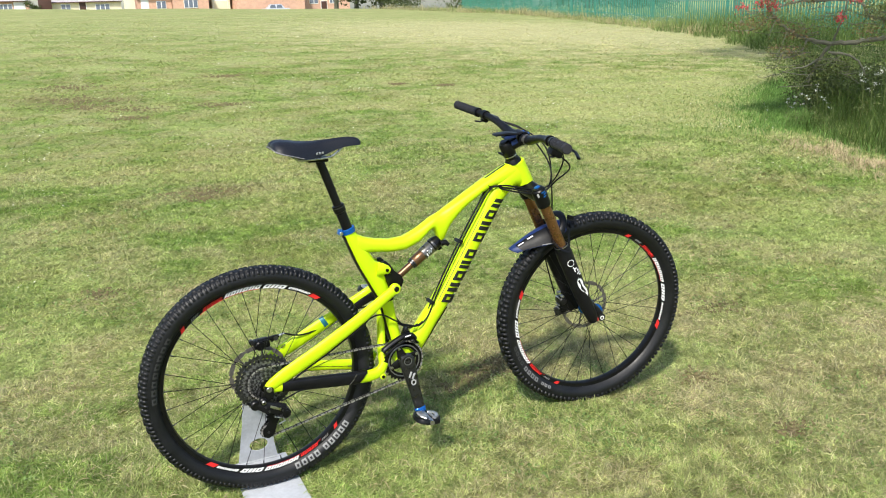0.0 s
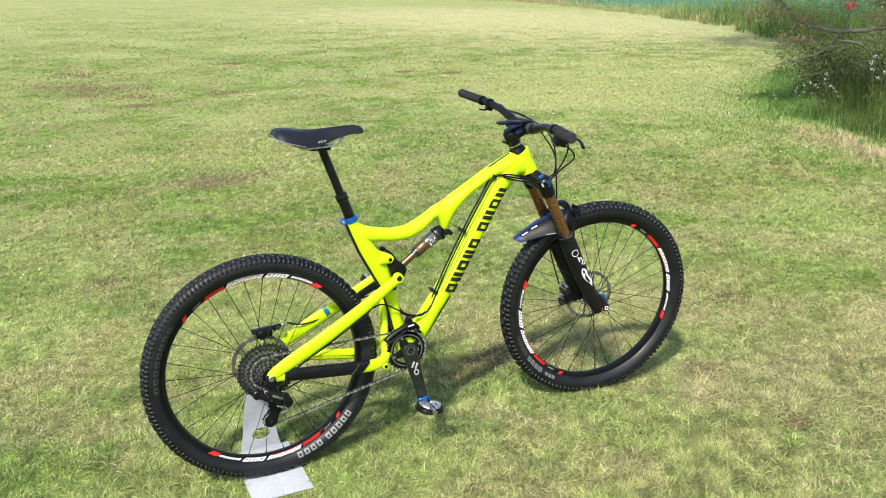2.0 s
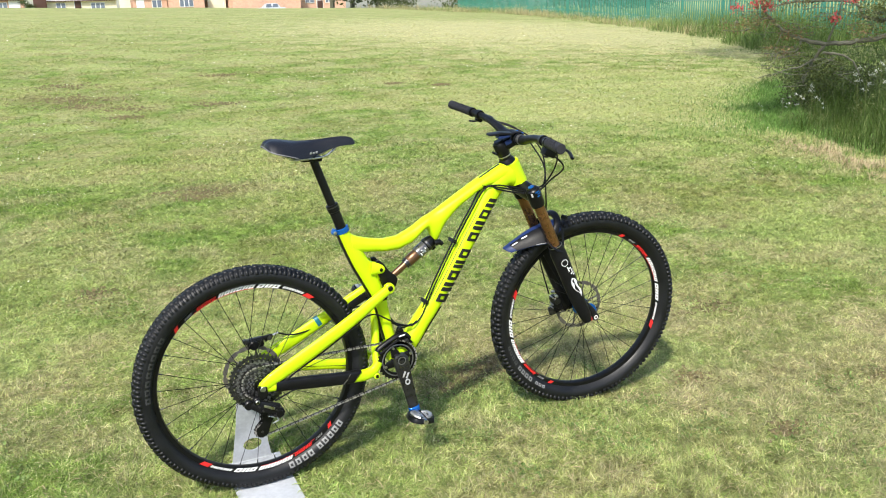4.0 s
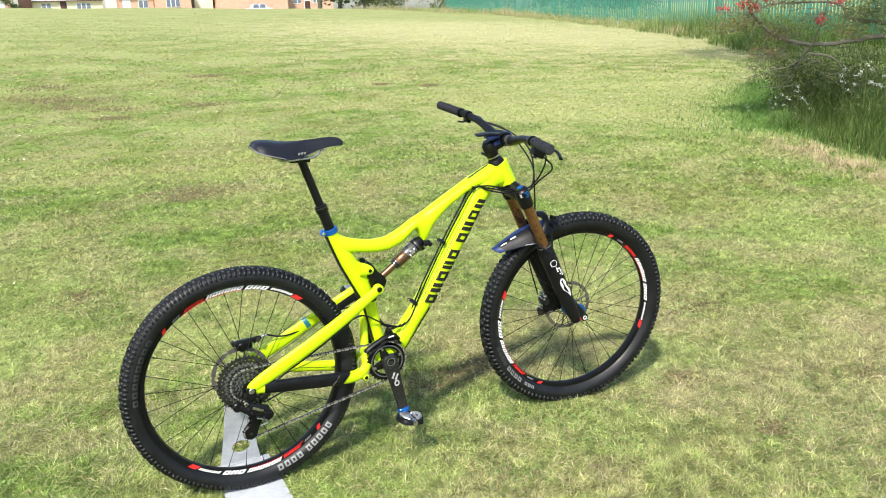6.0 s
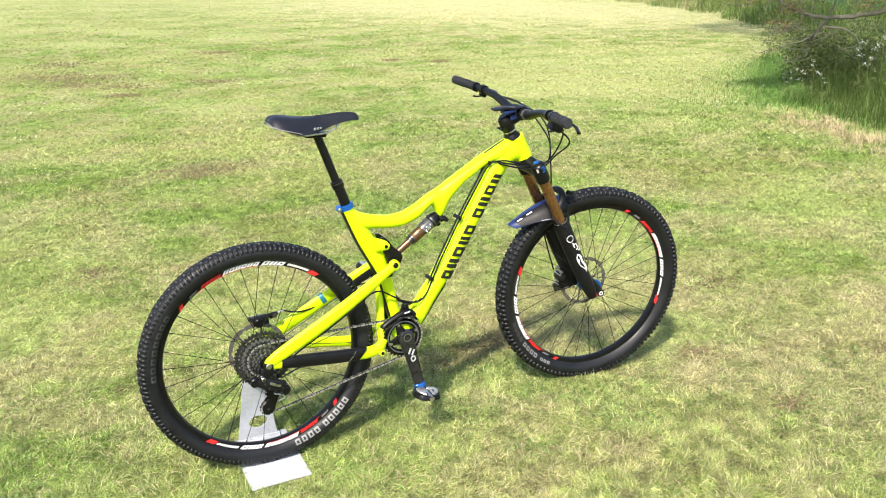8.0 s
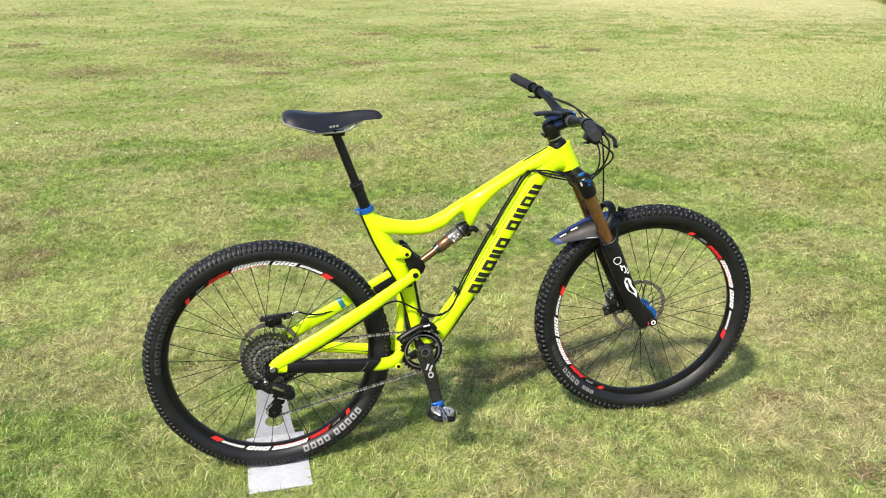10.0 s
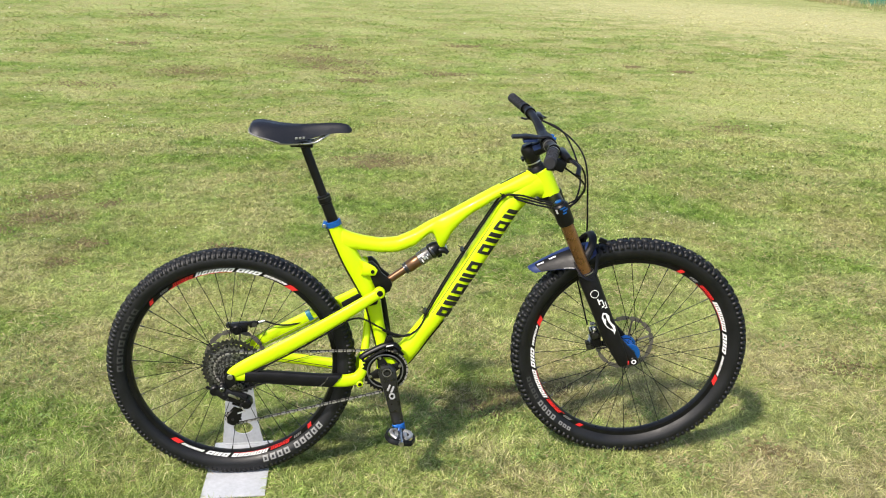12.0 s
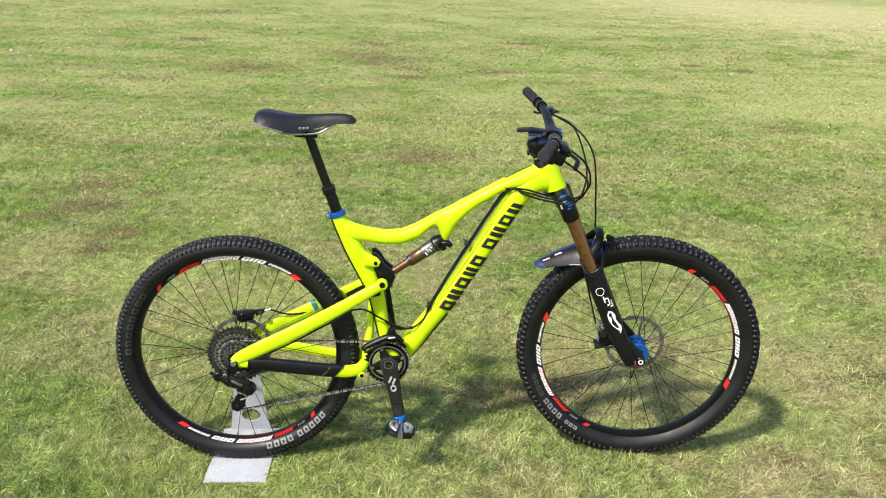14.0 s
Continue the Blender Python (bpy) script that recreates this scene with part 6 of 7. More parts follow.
def drift(x, y, s, seed):
    """A soft field between 0 and 1 with wave length of about s metres."""
    r = np.random.default_rng(seed)
    v = 0
    for k in range(6):
        a, p, q = r.uniform(0, 2 * np.pi), r.uniform(0, 6.3), r.uniform(0.6, 1.7)
        v = v + np.sin((x * np.cos(a) + y * np.sin(a)) * 6.28 * q / s + p)
    return 0.5 + 0.5 * np.tanh(v / 2.2)


def in_rough(x, y):
    """The unmown ground under the hawthorn and along the fence."""
    edge = np.interp(y, [1.0, 2.7, 3.5, 4.35, 5.66, 7.2, 10.1, 13.7, 19.0, 21.9, 28.4, 34, 42.3, 48.2, 53.7, 60], [5.9, 6.27, 6.42, 6.9, 8.15, 9.6, 12.3, 15.7, 19.4, 20.2, 21.7, 23.3, 24.8, 22.9, 21.0, 18])
    return x > edge + 0.25 * np.sin(y * 2.1) * np.minimum(1, y / 12)


# bare spots: x, y, radius
BARE = [(-1.55, 2.95, 0.20), (-1.75, 2.70, 0.16), (-1.66, 3.50, 0.16), (-1.22, 3.30, 0.12), (-1.11, 2.37, 0.09), (-1.14, 2.05, 0.08), (-0.34, 2.27, 0.10), (-2.02, 10.65, 0.45), (-0.30, 12.40, 0.60), (0.15, 12.0, 0.50), (-3.10, 9.30, 0.40),
        (-0.20, 14.0, 0.50), (-0.05, 11.3, 0.40), (5.80, 11.05, 0.16), (5.20, 11.7, 0.14), (1.86, 10.6, 0.30), (0.50, 9.9, 0.25), (-3.5, 13.9, 0.25), (0.50, 4.35, 0.12), (0.33, 4.70, 0.10), (-4.1, 18.7, 0.5), (2.7, 14.5, 0.3), (0.92, 0.39, 0.10), (0.80, 0.31, 0.08), (1.05, 0.44, 0.08), (0.70, 4.56, 0.22), (4.29, 6.0, 0.30), (1.66, -0.05, 0.07), (1.65, -0.51, 0.08), (2.25, 0.52, 0.12), (0.57, 10.75, 0.4)]
PLATE = (-0.103, 0.087, -0.150, 0.168)


def lawn_blades(n, r0, r1, name, length, width, steep, bent, mat):
    """Blades spread evenly in the logarithm of the distance from the spot in front of the bike."""
    r = np.exp(rng.uniform(np.log(r0), np.log(r1), n))
    a = rng.uniform(radians(-42), radians(68), n)
    px, py = 0.1 + r * np.sin(a), -2.4 + r * np.cos(a)
    rim = np.minimum((np.degrees(a) + 42) / 12, (68 - np.degrees(a)) / 12) * np.clip((r - 1.15) / 0.6, 0, 1)     # thins out sideways and underfoot
    ok = (rng.uniform(0, 1, n) < rim) & ~in_rough(px, py) & ~((px > PLATE[0]) & (px < PLATE[1]) & (py > PLATE[2]) & (py < PLATE[3]))
    thick = drift(px, py, 0.35, 3) * 0.5 + drift(px, py, 1.3, 4) * 0.5
    ok &= rng.uniform(0, 1, n) < 0.55 + 0.45 * thick
    if r1 > 20:
        ok &= rng.uniform(0, 1, n) < np.clip((r1 - r) / (0.5 * r1), 0, 1)
    for sx, sy, sr in BARE:
        ok &= rng.uniform(0, 1, n) > 0.7 * np.exp(-(((px - sx) / sr) ** 2 + ((py - sy) / sr / 0.75) ** 2))
    px, py, r, thick = px[ok], py[ok], r[ok], thick[ok]
    grow = np.maximum(1, r / 3.2)
    tuft = 1.0 + 0.35 * np.clip(drift(px, py, 0.55, 9) - 0.62, 0, 1) / 0.38
    return matted(rng, px, py, length * (0.75 + 0.4 * thick) * tuft * grow ** 0.55, width * grow ** 0.85, steep, name, mat, "short mown grass blades, green with dry straw", bent=bent, lift=0.010 * min(1, 6 / r1))


lawn_blades(330000, 1.15, 3.7, "lawn_grass", 0.029, 0.0021, 0.95, True, M_BLADE)
lawn_blades(660000, 1.15, 3.7, "lawn_sward", 0.026, 0.0025, 0.85, False, M_BLADE)
lawn_blades(150000, 3.7, 9.0, "lawn_grass_further", 0.024, 0.0027, 0.85, True, M_BLADE_MID)
lawn_blades(560000, 3.7, 9.0, "lawn_sward_further", 0.024, 0.0034, 0.75, False, M_BLADE_MID)
lawn_blades(300000, 9.0, 26.0, "lawn_sward_far", 0.026, 0.0040, 0.55, False, M_BLADE_FAR)
lawn_blades(150000, 15.0, 50.0, "lawn_sward_end", 0.020, 0.0042, 0.45, False, M_BLADE_END)


def lawn_around(n, size, name):
    """The same lawn on the other sides of the bike and under the photographer."""
    px, py = scatter(rng, n, -size, size, -2.4 - size, -2.4 + size)
    r, a = np.hypot(px - 0.1, py + 2.4), np.degrees(np.arctan2(px - 0.1, py + 2.4))
    inside = np.clip(np.minimum((a + 42) / 12, (68 - a) / 12), 0, 1) * np.clip((r - 1.15) / 0.6, 0, 1)
    ok = (rng.uniform(0, 1, n) > inside) & (r < size * rng.uniform(0.6, 1.0, n)) & ~in_rough(px, py)
    px, py = px[ok], py[ok]
    matted(rng, px, py, 0.050, 0.0085, 0.8, name, M_BLADE_MID, "short mown grass blades, green with dry straw", bent=False)


lawn_around(300000, 6.5, "lawn_grass_around")


def thatch(n, x0, x1, y0, y1, name, mat, label, length=0.04, width=0.002):
    px, py = scatter(rng, n, x0, x1, y0, y1)
    ok = ~((px > PLATE[0]) & (px < PLATE[1]) & (py > PLATE[2]) & (py < PLATE[3])) & (drift(px, py, 0.8, 21) > 0.35)
    px, py = px[ok], py[ok]
    return matted(rng, px, py, length, width, 0.45, name, mat, label, "dry grass", lift=0.016)


thatch(26000, -1.8, 3.2, -1.4, 2.2, "dry_thatch", M_STRAW, "dry straw stalks lying in the turf")
def straw_edge():
    u, v = rng.uniform(0, 1, 4000), rng.normal(0, 0.15, 4000)
    px, py = 5.38 + 0.85 * u + v * 0.8, 1.6 + 2.1 * u - v * 0.5
    ok = drift(px, py, 0.5, 23) > 0.3
    px, py = px[ok], py[ok]
    blades(rng, px, py, 0.08, 0.0030, 1.55, "straw_patch", M_STRAW, "dried grass cuttings heaped at the lawn's edge", "dry grass", height(px, py) + rng.uniform(0.004, 0.03, len(px)))


straw_edge()


def clover():
    """Small round leaves in loose clusters among the blades."""
    n = 100000
    r, a = np.exp(rng.uniform(np.log(1.8), np.log(10), n)), rng.uniform(radians(-36), radians(62), n)
    px, py = 0.1 + r * np.sin(a), -2.4 + r * np.cos(a)
    ok = (drift(px, py, 0.42, 71) * drift(px, py, 1.7, 72) > rng.uniform(0.30, 0.62, n)) & ~in_rough(px, py)
    ok &= ~((px > PLATE[0]) & (px < PLATE[1]) & (py > PLATE[2]) & (py < PLATE[3]))
    px, py, r = px[ok], py[ok], r[ok]
    n = len(px)
    size = rng.uniform(0.0028, 0.0052, n) * np.maximum(1, r / 3.2) ** 0.7
    turn = rng.uniform(0, 2 * np.pi, n)
    tx, ty = rng.normal(0, 0.45, n), rng.normal(0, 0.45, n)
    pz = height(px, py) + rng.uniform(0.006, 0.020, n)
    V = []
    for k in range(5):
        c, q = size * np.cos(turn + k * 1.257), size * np.sin(turn + k * 1.257)
        V.append(np.stack([px + c, py + q, pz + c * tx + q * ty], -1))
    V = np.stack(V, 1).reshape(-1, 3)
    o = np.arange(n)[:, None] * 5
    F = np.concatenate([o + [0, 1, 2], o + [0, 2, 3], o + [0, 3, 4]], 1).reshape(-1, 3)
    tagged(bulk("clover_leaves", V, F, M_CLOVER), "small round clover leaves among the mown grass", "clover", kind="stuff")


M_CLOVER = blade_material("clover_leaf", True, (0.23, 0.34, 0.10, 1), spread=(0.6, 1.3))
clover()


def daisies():
    V, F = [], []
    n = 7000
    r = np.exp(rng.uniform(np.log(2.2), np.log(30), n) ); a = rng.uniform(radians(-32), radians(58), n)
    for rr, aa in zip(r, a):
        x, y = 0.1 + rr * math.sin(aa), -2.4 + rr * math.cos(aa)
        if in_rough(np.array(x), np.array(y)) or abs(x) < 0.2 and abs(y) < 0.25 or drift(np.array(x), np.array(y), 2.6, 31) * drift(np.array(x), np.array(y), 0.9, 33) < 0.36 + 0.40 * (rr < 5) + 0.10 * (rr < 9) + 0.12 * (rr > 20):
            continue
        z, s = float(height(x, y)) + rng.uniform(0.012, 0.026), rng.uniform(0.0034, 0.0058) * (1.15 if rr > 7 else 0.9) * max(1, rr / 7) ** 0.9
        o = len(V)
        tx, ty = rng.uniform(-0.5, 0.5, 2)
        for k in range(6):
            c, q = s * math.cos(k * 1.047), s * math.sin(k * 1.047)
            V.append((x + c, y + q, z + c * tx + q * ty))
        V.append((x, y, z + s * 0.5))
        F += [(o + k, o + (k + 1) % 6, o + 6) for k in range(6)]
    tagged(bulk("daisies", V, F, M_DAISY), "small white daisies scattered in the lawn", "daisies", kind="stuff")


daisies()


def bare_earth():
    """Ragged thin soil under the blades, strewn with loose crumbs."""
    V, F = [], []
    for bx, by, br in BARE:
        for _ in range(5 if by < 5 else 0):
            sx, sy, sr = bx + rng.normal() * br * 0.5, by + rng.normal() * br * 0.4, br * rng.uniform(0.25, 0.55)
            o, n = len(V), 22
            V.append((sx, sy, float(height(sx, sy)) + 0.006))
            for k in range(n):
                a, q = 2 * math.pi * k / n, sr * rng.uniform(0.45, 1.25)
                x, y = sx + q * math.cos(a), sy + q * 0.75 * math.sin(a)
                V.append((x, y, float(height(x, y)) + 0.0005))
            F += [(o, o + 1 + k, o + 1 + (k + 1) % n) for k in range(n)]
        grow = max(1.0, (by + 2.4) / 6)
        for _ in range(int(150 * min(1.0, br / 0.2) + 40)):
            x, y = bx + rng.normal() * br * 0.6, by + rng.normal() * br * 0.45
            s = rng.uniform(0.003, 0.0105) * grow ** 0.8
            z = float(height(x, y)) + rng.uniform(0.002, 0.012)
            o = len(V)
            for dx, dy, dz in ((-1, 0, 0), (0, -1, 0), (1, 0, 0), (0, 1, 0), (rng.uniform(-0.4, 0.4), rng.uniform(-0.4, 0.4), 0.9)):
                k = rng.uniform(0.6, 1.4)
                V.append((x + dx * s * k, y + dy * s * k, z + dz * s * k))
            F += [(o, o + 1, o + 4), (o + 1, o + 2, o + 4), (o + 2, o + 3, o + 4), (o + 3, o, o + 4)]
    tagged(bulk("bare_earth", V, F, M_CLOD), "bare brown scraped earth showing in the lawn", "soil", kind="stuff")


M_CLOD = material("brown_earth", (0.135, 0.108, 0.045), 0.95, vary=0.35, scale=14, bump=0.8, bump_scale=80)
bare_earth()

# ---- unmown grass ----
def rough_grass():
    r = np.exp(rng.uniform(np.log(7.5), np.log(62), 190000))
    a = rng.uniform(radians(16), radians(66), len(r))
    px, py = 0.1 + r * np.sin(a), -2.4 + r * np.cos(a)
    ok = in_rough(px, py)
    px, py, r = px[ok], py[ok], r[ok]
    far = np.clip((r - 13) / 13, 0, 1)
    edge = np.clip((px - np.interp(py, [1.0, 2.7, 3.5, 4.35, 5.66, 7.2, 10.1, 13.7, 19.0], [5.9, 6.27, 6.42, 6.9, 8.15, 9.6, 12.3, 15.7, 19.4])) / 0.7, 0.4, 1)
    near = py < 15 + 2 * np.sin(px * 1.3)
    blades(rng, px[near], py[near], (0.46 * edge * (1 - 0.5 * np.clip((r - 11) / 6, 0, 1)) * (0.55 + 0.75 * drift(px, py, 0.9, 41)))[near], 0.0048, 0.85, "tall_grass", M_TALL, "tall unmown green grass under the hawthorn")
    rim = np.interp(py, [13.7, 19.0, 21.9, 28.4, 34, 42.3, 48.2, 53.7, 60], [15.7, 19.4, 20.2, 21.7, 23.3, 24.8, 22.9, 21.0, 18])
    tall = (0.36 + 0.58 * np.clip((29 - py) / 9, 0, 1)) * np.clip(0.3 + (px - rim) / 2.2, 0.3, 1) * (0.6 + 0.8 * drift(px, py, 2.5, 43))
    green = py + 2.5 * drift(px, py, 3.0, 45) < 25
    for pick, mat, name, label in ((~near & ~green, M_VERGE, "rough_grass_verge", "rough pale seeding grass along the fence"), (~near & green, M_RANK, "rank_grass", "tall rank green grass by the fence")):
        blades(rng, px[pick], py[pick], tall[pick], 0.014, 0.9, name, mat, label)


def lush_edge():
    n = 45000
    py = rng.uniform(2.0, 9.0, n)
    edge = np.interp(py, [1.0, 2.7, 3.5, 4.35, 5.66, 7.2, 10.1, 13.7, 19.0], [5.9, 6.27, 6.42, 6.9, 8.15, 9.6, 12.3, 15.7, 19.4])
    off = rng.exponential(0.45, n)
    px = edge + 0.25 - off
    ok = rng.uniform(0, 1, n) < np.clip((py - 4.0) / 0.8, 0.08, 1) * np.clip((8.5 - py) / 2.5, 0, 1)
    px, py, off = px[ok], py[ok], off[ok]
    blades(rng, px, py, 0.05 + 0.10 * np.exp(-off / 0.4), 0.005, 0.75, "lush_grass", M_LUSH, "lush deep green grass at the lawn's edge")


M_LUSH = blade_material("lush_grass_blade", True, (0.16, 0.29, 0.065, 1))
lush_edge()
M_RANK = blade_material("rank_grass_blade", True, (0.13, 0.20, 0.05, 1))
M_VERGE = blade_material("verge_grass_blade", True, (0.25, 0.31, 0.10, 1))
rough_grass()


def verge_growth():
    """Lumpy seeding stalks and white wild flowers along the fence foot."""
    py = rng.uniform(20, 56, 8000)
    px = np.interp(py, [19.0, 21.9, 28.4, 34, 42.3, 48.2, 53.7, 60], [19.4, 20.2, 21.7, 23.3, 24.8, 22.9, 21.0, 18]) + rng.exponential(0.8, len(py)) + 0.2
    lump = drift(px, py, 4.0, 51) * drift(px, py, 1.6, 53)
    ok = rng.uniform(0, 1, len(py)) < lump * 1.6
    px, py, lump = px[ok], py[ok], lump[ok]
    blades(rng, px, py, 0.22 + 0.42 * lump, 0.014, 0.7, "seeding_grass", M_SEED, "pinkish tan seeding grass in clumps by the fence")


M_SEED = blade_material("seeding_grass_stalk", True, (0.46, 0.40, 0.22, 1))
verge_growth()

# ---- foliage ----
def leaf_cloud(name, centers, spread, n, size, mat, parent, squash=0.8):
    """Many small folded leaves round the given centres."""
    c = np.asarray(centers, float)
    k = rng.integers(0, len(c), n)
    p = c[k] + rng.normal(0, 1, (n, 3)) * np.array([spread, spread, spread * squash])
    d = rng.normal(0, 1, (n, 3)); d /= np.linalg.norm(d, axis=1)[:, None]
    e = np.cross(d, rng.normal(0, 1, (n, 3))); e /= np.linalg.norm(e, axis=1)[:, None]
    s = size * rng.uniform(0.6, 1.4, n)[:, None]
    f = np.cross(d, e)
    V = np.stack([p - d * s, p + e * s * 0.55 + f * s * 0.15, p + d * s, p - e * s * 0.55 + f * s * 0.15], 1).reshape(-1, 3)
    o = np.arange(n)[:, None] * 4
    F = np.concatenate([o + [0, 1, 2], o + [0, 2, 3]], 1).reshape(-1, 3)
    ob = bulk(name, V, F, mat, parent)
    return ob


def limb(pts, r0, r1, parent, name="limb"):
    s = spline(pts, 5)
    wob = [tuple(np.array(p) + rng.normal(0, r0 * 0.18, 3)) for p in s]
    n = len(wob)
    return part(name, sweep(bmesh.new(), wob, [r0 + (r1 - r0) * i / (n - 1) for i in range(n)], 8), M_BARK, parent)


def hawthorn():
    tree = thing("hawthorn_tree", "gnarled old hawthorn with low bare branches and red blossom", "tree", at=(0, 0, 0))
    part("trunk", sweep(bmesh.new(), [tuple(p) for p in spline([(10.4, 4.6, -0.05), (10.35, 4.65, 0.6), (10.2, 4.75, 1.4), (10.0, 5.0, 2.2), (9.9, 5.2, 3.0)], 5)], [0.19 - 0.005 * i for i in range(21)], 12), M_BARK, tree)
    limb([(10.25, 4.72, 1.25), (9.6, 4.35, 1.15), (8.84, 4.3, 0.96), (8.43, 4.5, 0.92), (8.07, 4.64, 0.87), (7.9, 4.84, 0.86)], 0.040, 0.026, tree)
    limb([(7.9, 4.84, 0.86), (7.66, 4.97, 0.91), (7.47, 5.03, 1.0), (7.37, 5.14, 1.12), (7.30, 5.22, 1.26), (7.26, 5.26, 1.5)], 0.026, 0.012, tree)
    limb([(7.9, 4.84, 0.86), (7.81, 4.92, 0.65), (7.72, 4.96, 0.40)], 0.022, 0.014, tree)
    limb([(7.85, 4.82, 0.76), (7.93, 4.64, 0.74), (8.01, 4.53, 0.66), (8.06, 4.45, 0.50)], 0.016, 0.007, tree)
    limb([(7.66, 4.97, 0.91), (7.58, 4.95, 0.80), (7.45, 4.93, 0.78), (7.34, 5.01, 0.78), (7.29, 5.04, 0.62), (7.21, 5.12, 0.60)], 0.014, 0.005, tree)
    limb([(7.78, 4.9, 0.68), (7.5, 4.80, 0.62), (7.34, 4.84, 0.60), (7.18, 5.0, 0.51)], 0.013, 0.004, tree)
    limb([(7.92, 4.82, 0.89), (7.95, 4.79, 1.03), (7.98, 4.76, 1.18), (8.01, 4.73, 1.5)], 0.014, 0.008, tree)
    limb([(10.15, 4.8, 1.6), (9.3, 4.3, 1.2), (8.75, 4.25, 1.07), (8.51, 4.59, 1.11), (8.39, 4.74, 1.14)], 0.040, 0.020, tree)
    limb([(8.39, 4.74, 1.14), (8.29, 4.86, 1.32), (7.96, 5.24, 1.34), (7.79, 5.43, 1.32), (7.71, 5.52, 1.24)], 0.018, 0.007, tree)
    limb([(7.37, 5.10, 1.13), (7.23, 5.14, 1.17), (7.11, 5.26, 1.05), (7.02, 5.35, 1.03), (6.91, 5.45, 1.04)], 0.012, 0.004, tree)
    tips = [(7.2, 5.15, 1.15), (7.05, 5.3, 1.1), (7.5, 5.0, 1.0), (7.4, 5.0, 0.8), (7.3, 4.95, 0.65), (7.6, 4.9, 0.75), (7.75, 4.85, 1.1), (8.0, 4.75, 1.2), (7.9, 5.2, 1.36), (8.2, 4.6, 1.0), (8.4, 4.5, 1.2), (7.7, 4.9, 0.55), (7.95, 4.7, 0.6), (8.6, 4.3, 1.05), (7.3, 5.2, 1.35)]
    for k in range(120):   # fine twigs
        b = np.array(tips[k % len(tips)]) + rng.normal(0, 0.08, 3)
        d = rng.normal(0, 1, 3); d[2] = abs(d[2]) * 0.3 - 0.25; d = d / np.linalg.norm(d) * rng.uniform(0.15, 0.4)
        limb([tuple(b), tuple(b + d * 0.5 + rng.normal(0, 0.02, 3)), tuple(b + d)], 0.005, 0.002, tree, "twig")
    leaf_cloud("leaves", tips, 0.12, 3600, 0.0125, M_LEAF, tree, 0.6)
    leaf_cloud("upper_leaves", [(8.2 + 0.9 * rng.uniform(), 4.35 + 0.45 * rng.uniform(), rng.uniform(1.08, 1.40)) for _ in range(26)], 0.11, 3000, 0.013, M_LEAF, tree, 0.5)
    leaf_cloud("inner_leaves", [(7.65 + 0.5 * rng.uniform(), 4.85 + 0.3 * rng.uniform(), rng.uniform(0.20, 0.65)) for _ in range(22)], 0.11, 2800, 0.0125, M_HEDGE, tree, 0.7)
    leaf_cloud("reddish_leaves", [tips[i] for i in (0, 1, 2, 3, 8, 9, 14)], 0.10, 1300, 0.013, M_RUST, tree, 0.5)["label"] = "rust-coloured young leaves"
    for b in ((7.16, 5.22, 1.33), (7.02, 5.36, 1.30), (7.35, 5.02, 1.40), (7.84, 4.47, 1.35), (7.72, 4.61, 1.15), (7.24, 5.1, 1.30)):
        leaf_cloud("blossom", [b], 0.035, 60, 0.016, M_BLOSSOM, tree)["label"] = "cluster of red blossom"
    # high crown, whose shade lies on the long grass
    cr = []
    for k in range(72):
        a, q = rng.uniform(0, 6.28), rng.uniform(0, 1) ** 0.5
        if k < 32:
            cr.append((7.2 + 1.9 * q * math.cos(a), 2.5 + 1.5 * q * math.sin(a), rng.uniform(2.6, 3.7)))
        else:
            cr.append((10.2 + 2.6 * q * math.cos(a), 5.2 + 2.3 * q * math.sin(a), rng.uniform(2.5, 4.0)))
    for c in cr[:9]:
        limb([(9.95, 5.1, 2.4), ((9.95 + c[0]) / 2, (5.1 + c[1]) / 2, (2.6 + c[2]) / 2), c], 0.05, 0.012, tree)
    leaf_cloud("crown", cr, 0.27, 17000, 0.034, M_LEAF, tree, 0.6)


hawthorn()


def shading_hawthorn():
    """Added unseen tree whose high crown shades the long grass behind the first."""
    tree = thing("hawthorn_tree", "unseen leafy hawthorn added to shade the long grass", "tree")
    part("trunk", sweep(bmesh.new(), [tuple(p) for p in spline([(18.6, 8.4, -0.2), (18.5, 8.5, 1.0), (18.1, 8.8, 2.2), (17.8, 9.0, 3.2)], 5)], [0.21 - 0.007 * i for i in range(16)], 12), M_BARK, tree)
    cr = []
    for k in range(70):
        a, q = rng.uniform(0, 6.28), rng.uniform(0, 1) ** 0.5
        cr.append((15.6 + 3.8 * q * math.cos(a), 10.4 + 3.0 * q * math.sin(a), rng.uniform(2.9, 4.6)))
    for c in cr[:10]:
        limb([(17.95, 8.9, 2.6), ((17.9 + c[0]) / 2, (8.9 + c[1]) / 2, (2.9 + c[2]) / 2), c], 0.06, 0.014, tree)
    leaf_cloud("crown", cr, 0.36, 16000, 0.055, M_LEAF, tree, 0.6)


shading_hawthorn()


def verge_flowers():
    cs = []
    while len(cs) < 70:
        y = rng.uniform(24, 56)
        x = float(np.interp(y, [19.0, 21.9, 28.4, 34, 42.3, 48.2, 53.7, 60], [19.4, 20.2, 21.7, 23.3, 24.8, 22.9, 21.0, 18])) + rng.uniform(0.5, 2.2)
        if drift(np.array(x), np.array(y), 5.0, 57) > 0.45:
            cs.append((x, y, float(height(x, y)) + rng.uniform(0.2, 0.55)))
    tagged(leaf_cloud("verge_flowers", cs, 0.24, 900, 0.015, M_UMBEL, None, 0.5), "white wild flowers in the verge by the fence", "wildflowers", kind="stuff")


verge_flowers()
